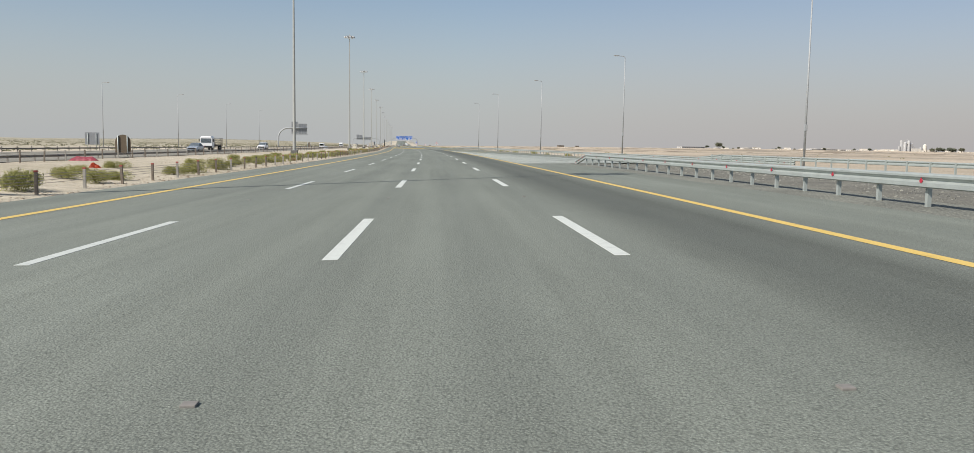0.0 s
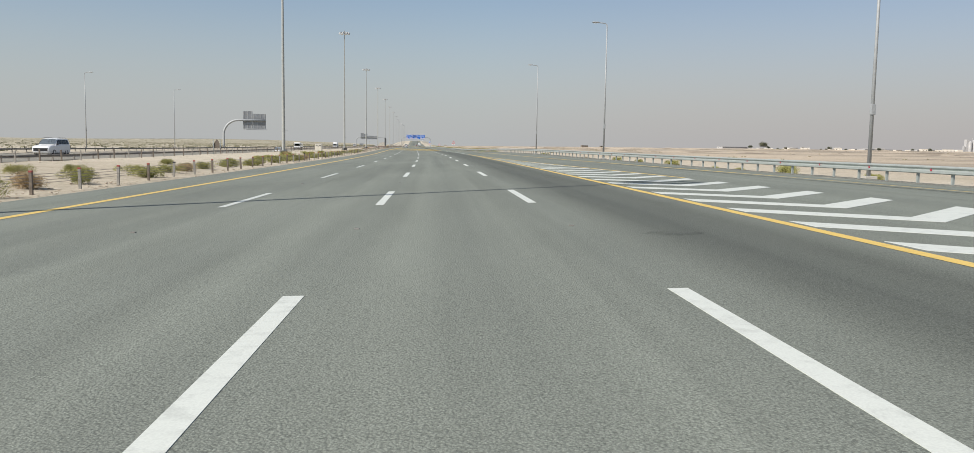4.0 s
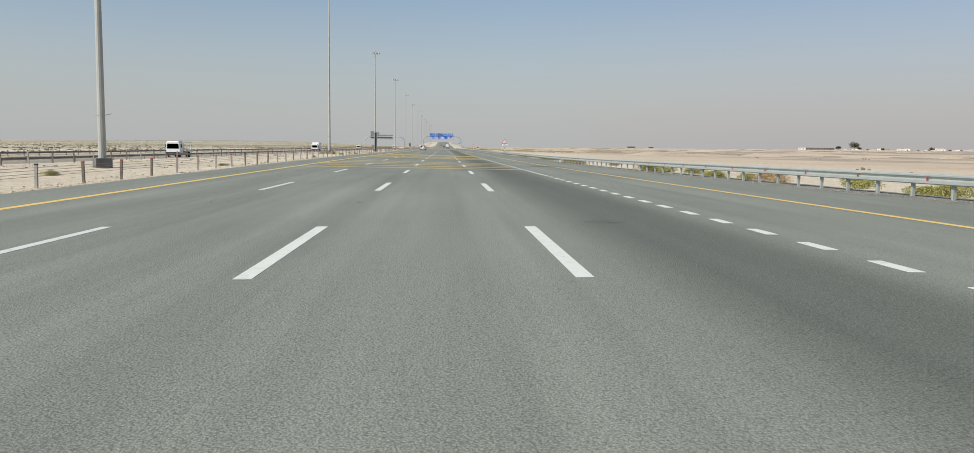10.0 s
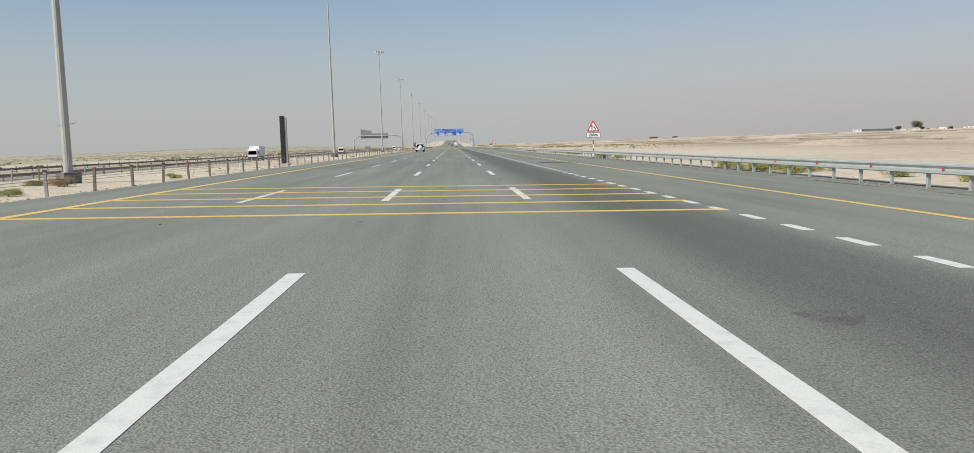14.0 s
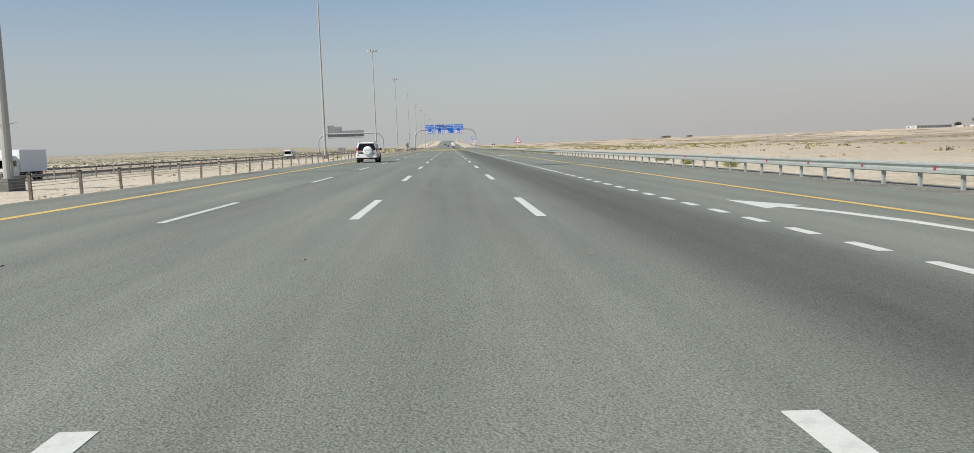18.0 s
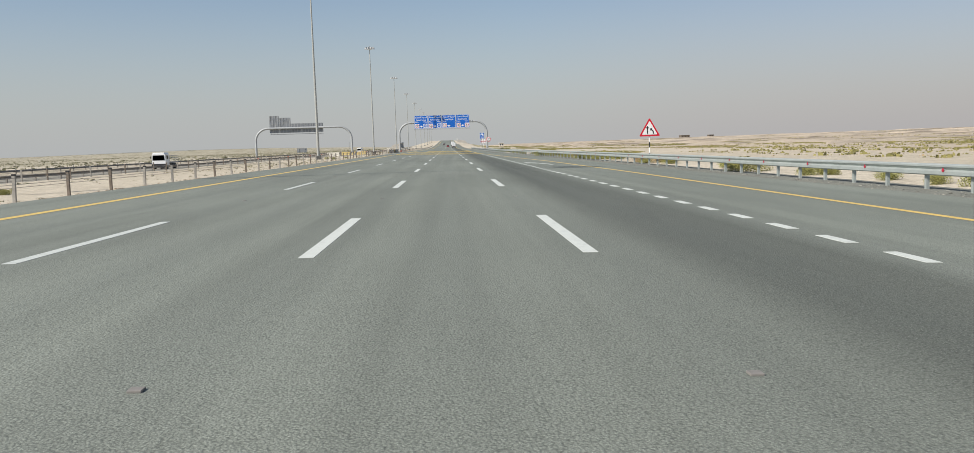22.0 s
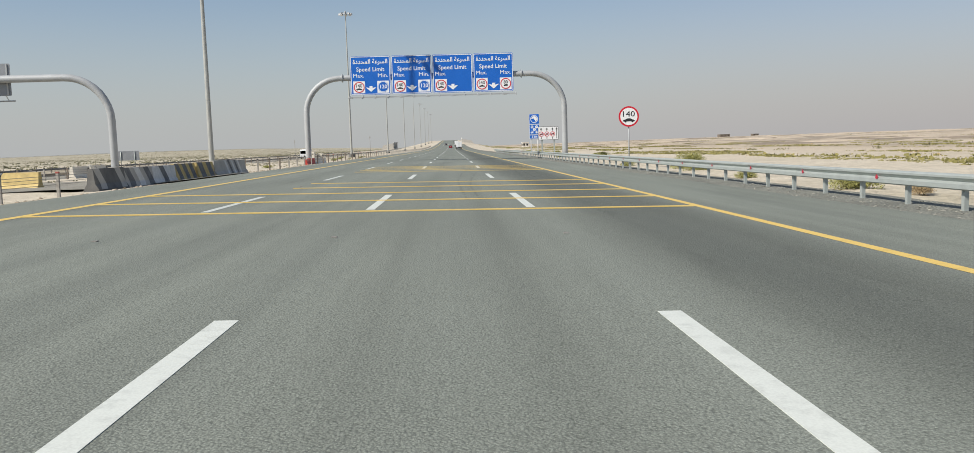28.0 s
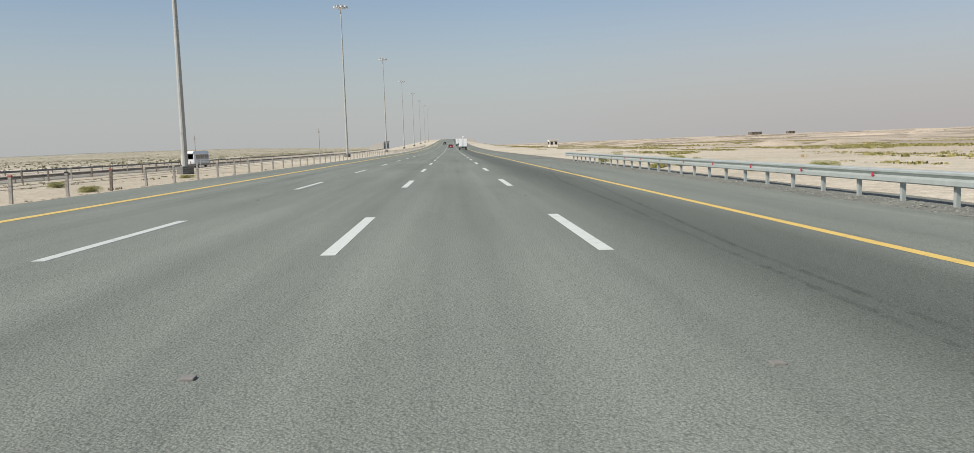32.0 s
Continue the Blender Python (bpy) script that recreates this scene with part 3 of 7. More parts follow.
edge_lines = tagged(new("edge_lines"), "yellow painted lines along the edges of the carriageway", "road marking", kind="structure")
stripe("edge_line", lambda s: LEFT_LINE + 0.015, -130, 2500, 0.26, YELLOW_MARK, edge_lines)
stripe("edge_line", lambda s: RIGHT_LINE, -130, 238.5, 0.22, YELLOW_MARK, edge_lines)
stripe("edge_line", ramp_line, -130, 789, 0.20, YELLOW_MARK, edge_lines, 4.0)
stripe("edge_line", lambda s: 7.42, 789, 2500, 0.20, YELLOW_MARK, edge_lines)
stripe("gore_edge_line", gore_line, 150, 219, 0.18, YELLOW_MARK, edge_lines, 4.0)

DASH = plate_data("dash", [(-0.1, 0), (0.1, 0), (0.1, 5.86), (-0.1, 5.86)], 0.004, WHITE_MARK)
DASH_WORN = plate_data("dash", [(-0.09, 0), (0.09, 0), (0.09, 5.86), (-0.09, 5.86)], 0.004, WORN_MARK)
for d in LANES:
    lane_line = tagged(new("lane_line"), "broken white line between two lanes, dashes six metres long", "road marking", "lane lines", "structure")
    for k in range(-7, 86):
        piece("dash", DASH_WORN if d < -3 else DASH, lane_line, lie(10.31 + 18 * k, d, 0.0))
SHORT = plate_data("short_dash", [(-0.095, 0.02), (0.09, 0), (0.098, 0.5), (0.09, 0.97), (-0.085, 0.98), (-0.098, 0.4)], 0.004, WHITE_MARK)
merge_line = tagged(new("merge_line"), "closely broken white line beside the auxiliary lane", "road marking", kind="structure")
short_at = track([(0, 242.64), (4, 250.72), (28, 299.0), (33, 309.46), (43, 328.93), (47, 337.22), (57, 356.62), (61, 364.86), (72, 386.72), (74, 390.67), (85, 412.25), (89, 420.39),
                  (127, 496.84), (132, 506.95), (142, 526.69), (146, 534.78), (156, 554.68), (166, 574.73), (198, 639.28), (203, 649.06), (212, 667.34), (216, 675.41), (241, 725.96), (262, 768.6)])
merge_d = track([(240, 7.43), (300, 7.52), (365, 7.51), (420, 7.39), (575, 7.37), (770, 7.36)])
for k in range(-1, 263):
    piece("short_dash", SHORT, merge_line, lie((short_at(k) if k >= 0 else 240.6) - 0.49, merge_d(short_at(max(0, k))), 0.0))

bars = tagged(new("rumble_bars"), "raised yellow bars painted across all lanes", "road marking", kind="structure")
for first, gap, a, b in ((345.2, 5.25, -7.5, 7.28), (391.0, 3.78, -7.5, 7.42), (420.1, 2.88, -7.5, 7.42), (773.8, 5.3, -7.5, 7.5), (819.8, 3.78, -7.5, 7.3), (850.0, 2.98, -3.75, 7.25)):
    for k in range(5):
        lo = -3.75 if first == 819.8 and k > 2 else a
        me = plate_data("rumble_bar", [(lo, -0.11), (b, -0.11), (b, 0.11), (lo, 0.11)], 0.013, YELLOW_MARK)
        piece("rumble_bar", me, bars, lie(first + gap * k, 0, 0.001))

chevrons = tagged(new("gore_chevrons"), "white chevrons painted on the nose between road and slip road", "road marking", kind="structure")
for k in range(44):
    s0 = 63.5 + 3.15 * k
    a, b = 7.62, gore_line(s0) - 0.16
    if b - a < 0.45:
        continue
    mid = (a + b) / 2 + 0.05
    arm, run, w = mid - a, b - mid, 1.05 if b - a > 1.6 else 0.8
    pts = [(a - mid, arm), (0, 0), (run, run), (run, run + w), (0, w), (a - mid, arm + w)]
    pts = [(x, y - arm) for x, y in pts]
    if s0 - arm < 62.5 and arm > 4.6:
        pts = [(x, max(y, 62.4 - s0)) for x, y in pts]
    piece("chevron", plate_data("chevron", pts, 0.004, WHITE_MARK), chevrons, lie(s0, mid, 0.0))

ARROW = plate_data("arrow", [(0.62, 0), (0.80, 0), (0.74, 2.2), (0.45, 4.4), (0.06, 5.9), (0.42, 6.05), (-0.55, 8.2), (-0.62, 5.4), (-0.22, 5.75), (0.2, 4.2), (0.5, 2.1)], 0.004, WHITE_MARK)
for s0, d0 in ((527.7, 9.15), (623.6, 9.2), (688.4, 8.5)):
    arrow = tagged(new("merge_arrow", ARROW), "white bent arrow painted on the auxiliary lane", "road marking", "merge arrows", "structure")
    arrow.matrix_basis = lie(s0, d0, 0.0)


# ---------------------------------------------------------------- crash barrier
def w_beam(name, s0, s1, d_of, parent, z_of=None, back=False, step=4.0, base=0.0, steel=None):
    """A corrugated steel rail along the road; face turned to the traffic on its left."""
    prof = [(0.0, 0.43), (-0.05, 0.435), (-0.08, 0.46), (-0.08, 0.548), (-0.014, 0.588), (-0.008, 0.60), (-0.08, 0.667), (-0.08, 0.71), (-0.05, 0.74), (0.0, 0.75), (0.012, 0.75), (0.012, 0.43)]
    if back:
        prof = [(-x * 0.7, 0.54 + (z - 0.44) * 0.62) for x, z in prof]
    ss = steps((s0, s1, step))
    vs, fs, n = [], [], len(prof)
    for s in ss:
        dz = z_of(s) if z_of else 0.0
        for x, z in prof:
            p = on_road(s, d_of(s) + x, 0) if base == 0.0 else ground_point(s, d_of(s) + x) + Vector((0, 0, 0.06))
            vs.append((p.x, p.y, p.z + z + dz))
    for i in range(len(ss) - 1):
        for k in range(n):
            q = (k + 1) % n
            fs.append((i * n + k, (i + 1) * n + k, (i + 1) * n + q, i * n + q))
    me = bpy.data.meshes.new(name)
    me.from_pydata(vs, [], fs)
    me.materials.append(steel or GALV)
    bmx = bmesh.new()
    bmx.from_mesh(me)
    bmesh.ops.recalc_face_normals(bmx, faces=bmx.faces)
    bmx.to_mesh(me)
    bmx.free()
    ob = new(name, me)
    ob.parent = parent
    return ob


def post_mesh():
    bm = bmesh.new()
    pts = [(-0.045, -0.05), (0.045, -0.05), (0.045, -0.043), (-0.038, -0.043), (-0.038, 0.043), (0.045, 0.043), (0.045, 0.05), (-0.045, 0.05)]
    slab(bm, pts, 1.0, Matrix.Translation((0.10, 0, -0.28)))
    return data_of("post", bm, GALV)


RAIL_POST = post_mesh()
REFLECT = data_of("reflector", slab(bmesh.new(), [(0.05, 0.0), (-0.02, 0.06), (-0.06, 0.03), (-0.06, -0.03), (-0.02, -0.06)], 0.012, Matrix.Translation((-0.083, 0, 0.60)) @ Matrix.Rotation(radians(-90), 4, "Y")), RED)

barrier = tagged(new("crash_barrier"), "galvanised steel crash barrier with red reflectors along the gravel verge", "crash barrier")
w_beam("rail", 62, 661.8, outer_rail, barrier)
for k in range(298):
    s = 62.489 + 2.012 * k
    piece("post", RAIL_POST, barrier, at(s, outer_rail(s) - (0.2 if s < 78 else 0.0)) @ Matrix.Diagonal((1, 1, 1.45 if s < 78 else 1.0, 1)))
    if k % 2 == 0:
        piece("reflector", REFLECT, barrier, at(s + 1.0, outer_rail(s + 1.0)))


def joined(name, me, poses, parent, label="", kind="stuff"):
    """Many copies of one mesh as a single object."""
    n = len(me.vertices)
    co = np.empty(n * 3)
    me.vertices.foreach_get("co", co)
    co = co.reshape(-1, 3)
    polys = [tuple(p.vertices) for p in me.polygons]
    vs, fs = [], []
    for i, m in enumerate(poses):
        a = np.array(m)
        vs.append(co @ a[:3, :3].T + a[:3, 3])
        fs += [tuple(v + i * n for v in p) for p in polys]
    out = bpy.data.meshes.new(name)
    out.from_pydata(np.concatenate(vs).tolist(), [], fs)
    for mt in me.materials:
        out.materials.append(mt)
    ob = new(name, out)
    if parent is not None:
        ob.parent = parent
    return tagged(ob, label, kind=kind)


barrier_on = tagged(new("crash_barrier"), "galvanised steel crash barrier running on past the sign gantry", "crash barrier")
w_beam("rail", 661.8, 990, outer_rail, barrier_on)
for k in range(162):
    s = 662.065 + 2.012 * k
    piece("post", RAIL_POST, barrier_on, at(s, outer_rail(s)))
    if k % 2 == 0:
        piece("reflector", REFLECT, barrier_on, at(s + 1.0, outer_rail(s + 1.0)))

# the barrier on the nose before the slip road, its end bent down to the ground
nose = tagged(new("nose_barrier"), "galvanised crash barrier ending in a sloping nose on gravel", "crash barrier")
nose_d = track([(-140, 11.75), (52, 11.75), (57, 11.7), (60, 11.6)])
w_beam("rail", -130, 60.2, nose_d, nose, lambda s: -0.50 * ease(57.0, 60.2, s), step=1.6)
for k in range(95):
    s = 57.2 - 2.0 * k
    piece("post", RAIL_POST, nose, at(s, nose_d(s)))
    if k % 2 == 0:
        piece("reflector", REFLECT, nose, at(s, nose_d(s)))
for s in (57.8, 58.9, 59.9):
    piece("reflector", REFLECT, nose, at(s, nose_d(s), -0.50 * ease(57.0, 60.2, s)))
outer = tagged(new("slip_road_barrier"), "galvanised crash barrier on the far side of the slip road", "crash barrier")
w_beam("rail", -130, 80, outer_rail, outer, lambda s: 0.31 - 0.30 * ease(75, 80, s), step=2.5)
for k in range(95):
    s = 61.0 - 2.0 * k
    piece("post", RAIL_POST, outer, at(s, outer_rail(s) - 0.2) @ Matrix.Diagonal((1, 1, 1.45, 1)))

# ---------------------------------------------------------------- wire-rope fence in the median
FENCE_D = -11.35
fence = tagged(new("wire_rope_fence"), "wire-rope safety fence on short posts with red caps", "fence")
FPOST = data_of("post", box(bmesh.new(), 0.10, 0.075, 0.86, 0, 0, -0.15, bevel=0.01), POST_STEEL)
FPOST_B = data_of("post", box(bmesh.new(), 0.10, 0.075, 0.86, 0, 0, -0.15, bevel=0.01), WOODY)
CAP = data_of("cap", box(bmesh.new(), 0.115, 0.09, 0.06, 0, 0, 0.69, bevel=0.012), DULL_RED)
CAP_B = data_of("cap", box(bmesh.new(), 0.115, 0.09, 0.06, 0, 0, 0.69, bevel=0.012), BLACK)
rng = random.Random(4)


def fence_pose(s):
    return at(s, FENCE_D) @ pose(0, 0, 0, rng.uniform(-2, 2), rng.uniform(-2.5, 2.5), rng.uniform(-5, 5))


for k in range(262):
    s = 1.65 + 3.6325 * k
    if 833 < s < 857:
        continue
    m = fence_pose(s)
    p = piece("post", FPOST if rng.random() < 0.4 else FPOST_B, fence, m)
    c = new("cap", CAP if (s < 420 and rng.random() < 0.8) or rng.random() < 0.25 else CAP_B)
    c.parent = p
joined("posts", FPOST, [fence_pose(953.4 + 3.6325 * k) for k in range(110)], fence)
joined("posts", FPOST, [fence_pose(-1.98 - 3.6325 * k) for k in range(30)], fence)
for z, dx in ((0.62, 0.05), (0.52, -0.05), (0.42, 0.05), (0.32, -0.05)):
    for a, b in ((-90, 832), (858, 1300)):
        bm = bmesh.new()
        sweep(bm, [on_road(s, FENCE_D + dx, z - 0.012 * math.sin(s * math.pi / 3.6325) ** 2) for s in steps((a, b, 3.63))], 0.0080, 5)
        part("wire_rope", bm, DARK_STEEL, fence)

# the same kind of fence on the far side of the median
fence_b = tagged(new("wire_rope_fence"), "dusty wire-rope safety fence on the far side of the sand strip", "fence")
for k in range(290):
    s = -10 + 3.6325 * k
    piece("post", FPOST_B if k % 3 else FPOST, fence_b, Matrix.Translation(ground_point(s, -27.1) + Vector((0, 0, 0.12))) @ pose(0, 0, 0, rng.uniform(-2, 2), rng.uniform(-3, 3), rng.uniform(-5, 5)))
for z in (0.66, 0.50):
    bm = bmesh.new()
    sweep(bm, [ground_point(s, -27.1) + Vector((0, 0, z)) for s in steps((-10, 1040, 3.6325))], 0.010, 4)
    part("wire_rope", bm, DARK_STEEL, fence_b)

# opposite carriageway's barriers
for d, nm, lab in ((-28.3, "median_barrier", "dark steel crash barrier along the opposite carriageway"), (-52.2, "far_barrier", "distant steel crash barrier beyond the opposite carriageway")):
    fb = tagged(new(nm), lab, "crash barrier")
    w_beam("rail", -120, 1300, lambda s, d=d: d, fb, lambda s: -0.22, True, step=12.0, base=1.0, steel=DARK_STEEL)
    if d > -40:
        DARK_POST = RAIL_POST.copy()
        DARK_POST.materials.clear()
        DARK_POST.materials.append(DARK_STEEL)
        for k in range(290):
            s = -20 + 4.0 * k
            p = ground_point(s, d)
            piece("post", DARK_POST, fb, Matrix.Translation(p + Vector((0, 0, -0.12))) @ Matrix.Rotation(math.pi, 4, "Z"))
    else:
        joined("posts", DARK_POST, [Matrix.Translation(ground_point(-20 + 4.0 * k, d) + Vector((0, 0, 0.08))) for k in range(300)], fb)


# ---------------------------------------------------------------- lighting columns
def stand(s, d, turn=0.0):
    """Pose on the sand beside the road, upright."""
    p = ground_point(s, d)
    return Matrix.Translation(p) @ Matrix.Rotation(line(s)[2] + radians(turn), 4, "Z")


def high_mast():
    e = new("high_mast_light")
    bm = bmesh.new()
    box(bm, 1.0, 1.0, 0.72, 0, 0, -0.1, bevel=0.06)
    part("foundation", bm, DARK_CONC, e, "dark tarred concrete block")
    bm = bmesh.new()
    bmesh.ops.create_cone(bm, cap_ends=True, segments=12, radius1=0.245, radius2=0.095, depth=30.6, matrix=Matrix.Translation((0, 0, 15.9)))
    part("mast", bm, MAST, e, "tapered twelve-sided grey steel mast")
    bm = bmesh.new()
    bmesh.ops.create_cone(bm, cap_ends=True, segments=16, radius1=0.36, radius2=0.36, depth=0.05, matrix=Matrix.Translation((0, 0, 0.625)))
    part("base_flange", bm, MAST, e)
    bm = bmesh.new()
    ring(bm, 0.245, 0.21, 0.04, Matrix.Translation((0, 0, 3.3)), 12)
    rod(bm, 0.015, 0.015, (0.22, 0, 3.32), (0.62, -0.1, 3.42), 6)
    rod(bm, 0.012, 0.012, (-0.22, 0, 3.30), (-0.40, 0.05, 3.25), 6)
    part("cable_bracket", bm, MAST, e)
    bm = bmesh.new()
    box(bm, 0.16, 0.03, 0.55, 0, -0.245, 0.95, bevel=0.008)
    part("access_door", bm, MAST, e)
    bm = bmesh.new()
    ring(bm, 0.95, 0.87, 0.07, Matrix.Translation((0, 0, 31.00)), 24)
    for k in range(4):
        a = k * math.pi / 2 + 0.4
        rod(bm, 0.03, 0.03, (0, 0, 31.05), (0.9 * math.cos(a), 0.9 * math.sin(a), 31.04), 6)
    bmesh.ops.create_cone(bm, cap_ends=True, segments=12, radius1=0.2, radius2=0.12, depth=0.6, matrix=Matrix.Translation((0, 0, 31.30)))
    part("lamp_ring", bm, SILVER, e)
    for k in range(8):
        a = k * math.pi / 4
        bm = bmesh.new()
        m = Matrix.Rotation(a, 4, "Z") @ Matrix.Translation((1.25, 0, 30.95)) @ Matrix.Rotation(radians(18), 4, "Y")
        bmesh.ops.create_cone(bm, cap_ends=True, segments=12, radius1=0.36, radius2=0.18, depth=0.34, matrix=m)
        box(bm, 0.45, 0.2, 0.16, -0.28, 0, 0.02, m)
        fl = part("floodlight", bm, SILVER, e)
        bm = bmesh.new()
        bmesh.ops.create_cone(bm, cap_ends=True, segments=12, radius1=0.31, radius2=0.31, depth=0.03, matrix=m @ Matrix.Translation((0, 0, -0.18)))
        part("lens", bm, HEAD, fl)
    return tagged(e, "tall grey high-mast light with a ring of floodlights in the sand", "light mast", "high masts in the median")


mast = high_mast()
mast.matrix_basis = stand(129.3, -19.4)
for k, (s, d) in enumerate([(21.8, -19.6), (234.6, -18.8), (343.4, -19.5), (450.8, -19.9), (558.6, -20.1), (664.9, -20.0), (772.3, -20.2), (879.5, -20.3)] + [(986.5 + 107.2 * i, -20.1) for i in range(8)]):
    copy_thing(mast, stand(s, d, 17 * k))


def street_lamp(label, group):
    e = new("street_lamp")
    bm = bmesh.new()
    box(bm, 0.6, 0.6, 0.35, 0, 0, -0.1, bevel=0.03)
    part("foundation", bm, CONCRETE, e)
    bm = bmesh.new()
    bmesh.ops.create_cone(bm, cap_ends=True, segments=12, radius1=0.098, radius2=0.05, depth=13.4, matrix=Matrix.Translation((0, 0, 6.9)))
    part("pole", bm, LAMP_GREY, e, smooth=True)
    bm = bmesh.new()
    box(bm, 0.22, 0.18, 0.50, 0, -0.04, 3.2, bevel=0.02)
    part("control_box", bm, LAMP_GREY, e)
    bm = bmesh.new()
    sweep(bm, [(0, 0, 13.3), (-0.05, 0, 13.62), (-0.2, 0, 13.72), (-0.9, 0, 13.78)], 0.045, 8)
    part("arm", bm, LAMP_GREY, e)
    bm = bmesh.new()
    loft(bm, [[(-0.8 - t * 0.75, w * math.cos(a), 13.80 + hgt * math.sin(a)) for a in (k * math.pi / 4 for k in range(8))] for t, w, hgt in ((0, 0.06, 0.05), (0.3, 0.15, 0.08), (0.8, 0.16, 0.07), (1, 0.07, 0.03))])
    head = part("lamp_head", bm, SILVER, e)
    bm = bmesh.new()
    box(bm, 0.4, 0.2, 0.02, -1.22, 0, 13.71)
    part("lens", bm, HEAD, head)
    return tagged(e, label, "street lamp", group)


lamp = street_lamp("slim grey single-arm street lamp behind the crash barrier", "street lamps on the slip road")
lamp.matrix_basis = stand(65.0, 30.9)
for s, d in ((110.0, 26.8), (155.4, 22.4), (200.2, 18.9), (244.8, 18.2)):
    copy_thing(lamp, stand(s, d))
lamp2 = street_lamp("slim grey single-arm street lamp beyond the opposite carriageway", "street lamps over the road")
lamp2.matrix_basis = stand(183.7, -67.0, 180)
for s, d in ((138.0, -70.0), (224.6, -62.3), (272.9, -59.8), (319.4, -57.2)):
    copy_thing(lamp2, stand(s, d, 180))


# ---------------------------------------------------------------- sign gantries
def bent_tube(d0, d1, z, r, bend, radius, one_arm=False):
    """Posts and beam of a gantry as one bent tube, in a frame with x across the road."""
    pts = [(d0, 0, 0)]
    pts += [(d0, 0, h) for h in (1.0, z - bend)]
    pts += [(d0 + bend * (1 - math.cos(a)), 0, z - bend + bend * math.sin(a)) for a in (radians(10 * k) for k in range(1, 10))]
    if one_arm:
        pts += [(d1, 0, z)]
    else:
        pts += [(d1 - bend, 0, z)]
        pts += [(d1 - bend + bend * math.sin(a), 0, z - bend + bend * math.cos(a)) for a in (radians(10 * k) for k in range(1, 10))]
        pts += [(d1, 0, 1.0), (d1, 0, 0)]
    return sweep(bmesh.new(), pts, radius, 18)


def footing(e, d, w=1.3):
    bm = bmesh.new()
    box(bm, w, w, 0.6, d, 0, -0.60, bevel=0.04)
    part("footing", bm, CONCRETE, e, "concrete footing")
    bm = bmesh.new()
    bmesh.ops.create_cone(bm, cap_ends=True, segments=18, radius1=0.46, radius2=0.46, depth=0.06, matrix=Matrix.Translation((d, 0, 0.03)))
    for k in range(8):
        a = k * math.pi / 4
        rod(bm, 0.03, 0.03, (d + 0.38 * math.cos(a), 0.38 * math.sin(a), 0.05), (d + 0.38 * math.cos(a), 0.38 * math.sin(a), 0.17), 6)
    part("base_plate", bm, GANTRY, e)


def car_icon(bm, w, m):
    """A saloon car from the side, as a small plate w wide."""
    u = w / 10.0
    pts = [(-5, -0.9), (-4.95, 0.1), (-4.3, 0.45), (-3.0, 0.65), (-1.5, 1.45), (0.2, 1.6), (1.5, 1.4), (2.9, 0.6), (4.4, 0.3), (5, -0.25), (5, -0.9), (4.0, -1.0)]
    pts += [(3.0 + 0.9 * math.cos(radians(a)), -0.95 + 0.85 * math.sin(radians(a))) for a in range(0, -181, -30)]
    pts += [(-3.1 + 0.9 * math.cos(radians(a)), -0.95 + 0.85 * math.sin(radians(a))) for a in range(0, -181, -30)]
    return slab(bm, [(x * u, y * u) for x, y in pts], 0.006, m)


def truck_icon(bm, w, m):
    u = w / 10.0
    pts = [(-5, -1), (-5, 0.6), (-4.2, 2), (-2.4, 2), (-2.4, 3), (5, 3), (5, -1), (4, -1), (3.6, -1.8), (2.6, -1.8), (2.2, -1), (-2.4, -1), (-2.8, -1.8), (-3.8, -1.8), (-4.2, -1)]
    return slab(bm, [(x * u, y * u) for x, y in pts], 0.006, m)


def face(x, z, y):
    return Matrix.Translation((x, y, z)) @ FACE


def limit_disc(e, number, x, z, y, r, icon, icon_w):
    bm = bmesh.new()
    slab(bm, disc(r), 0.006, face(x, z, y))
    part("disc", bm, SIGN_WHITE, e)
    part("red_ring", ring(bmesh.new(), r, r * 0.84, 0.012, face(x, z, y - 0.002)), SIGN_RED, e)
    lettering("number", number, r * 0.92, SIGN_BLACK, e, x, z + r * 0.24, y - 0.012, bold=0.0, width=r * (1.12 if len(number) > 2 else 0.74))
    part("vehicle_symbol", icon(bmesh.new(), icon_w, face(x, z - r * 0.36, y - 0.010)), SIGN_BLACK, e)


ARABIC = "\uFE93\uFEA9\uFEAA\uFEA4\uFEE4\uFEDF\uFE8D \uFE94\uFECB\uFEAE\uFEB4\uFEDF\uFE8D"


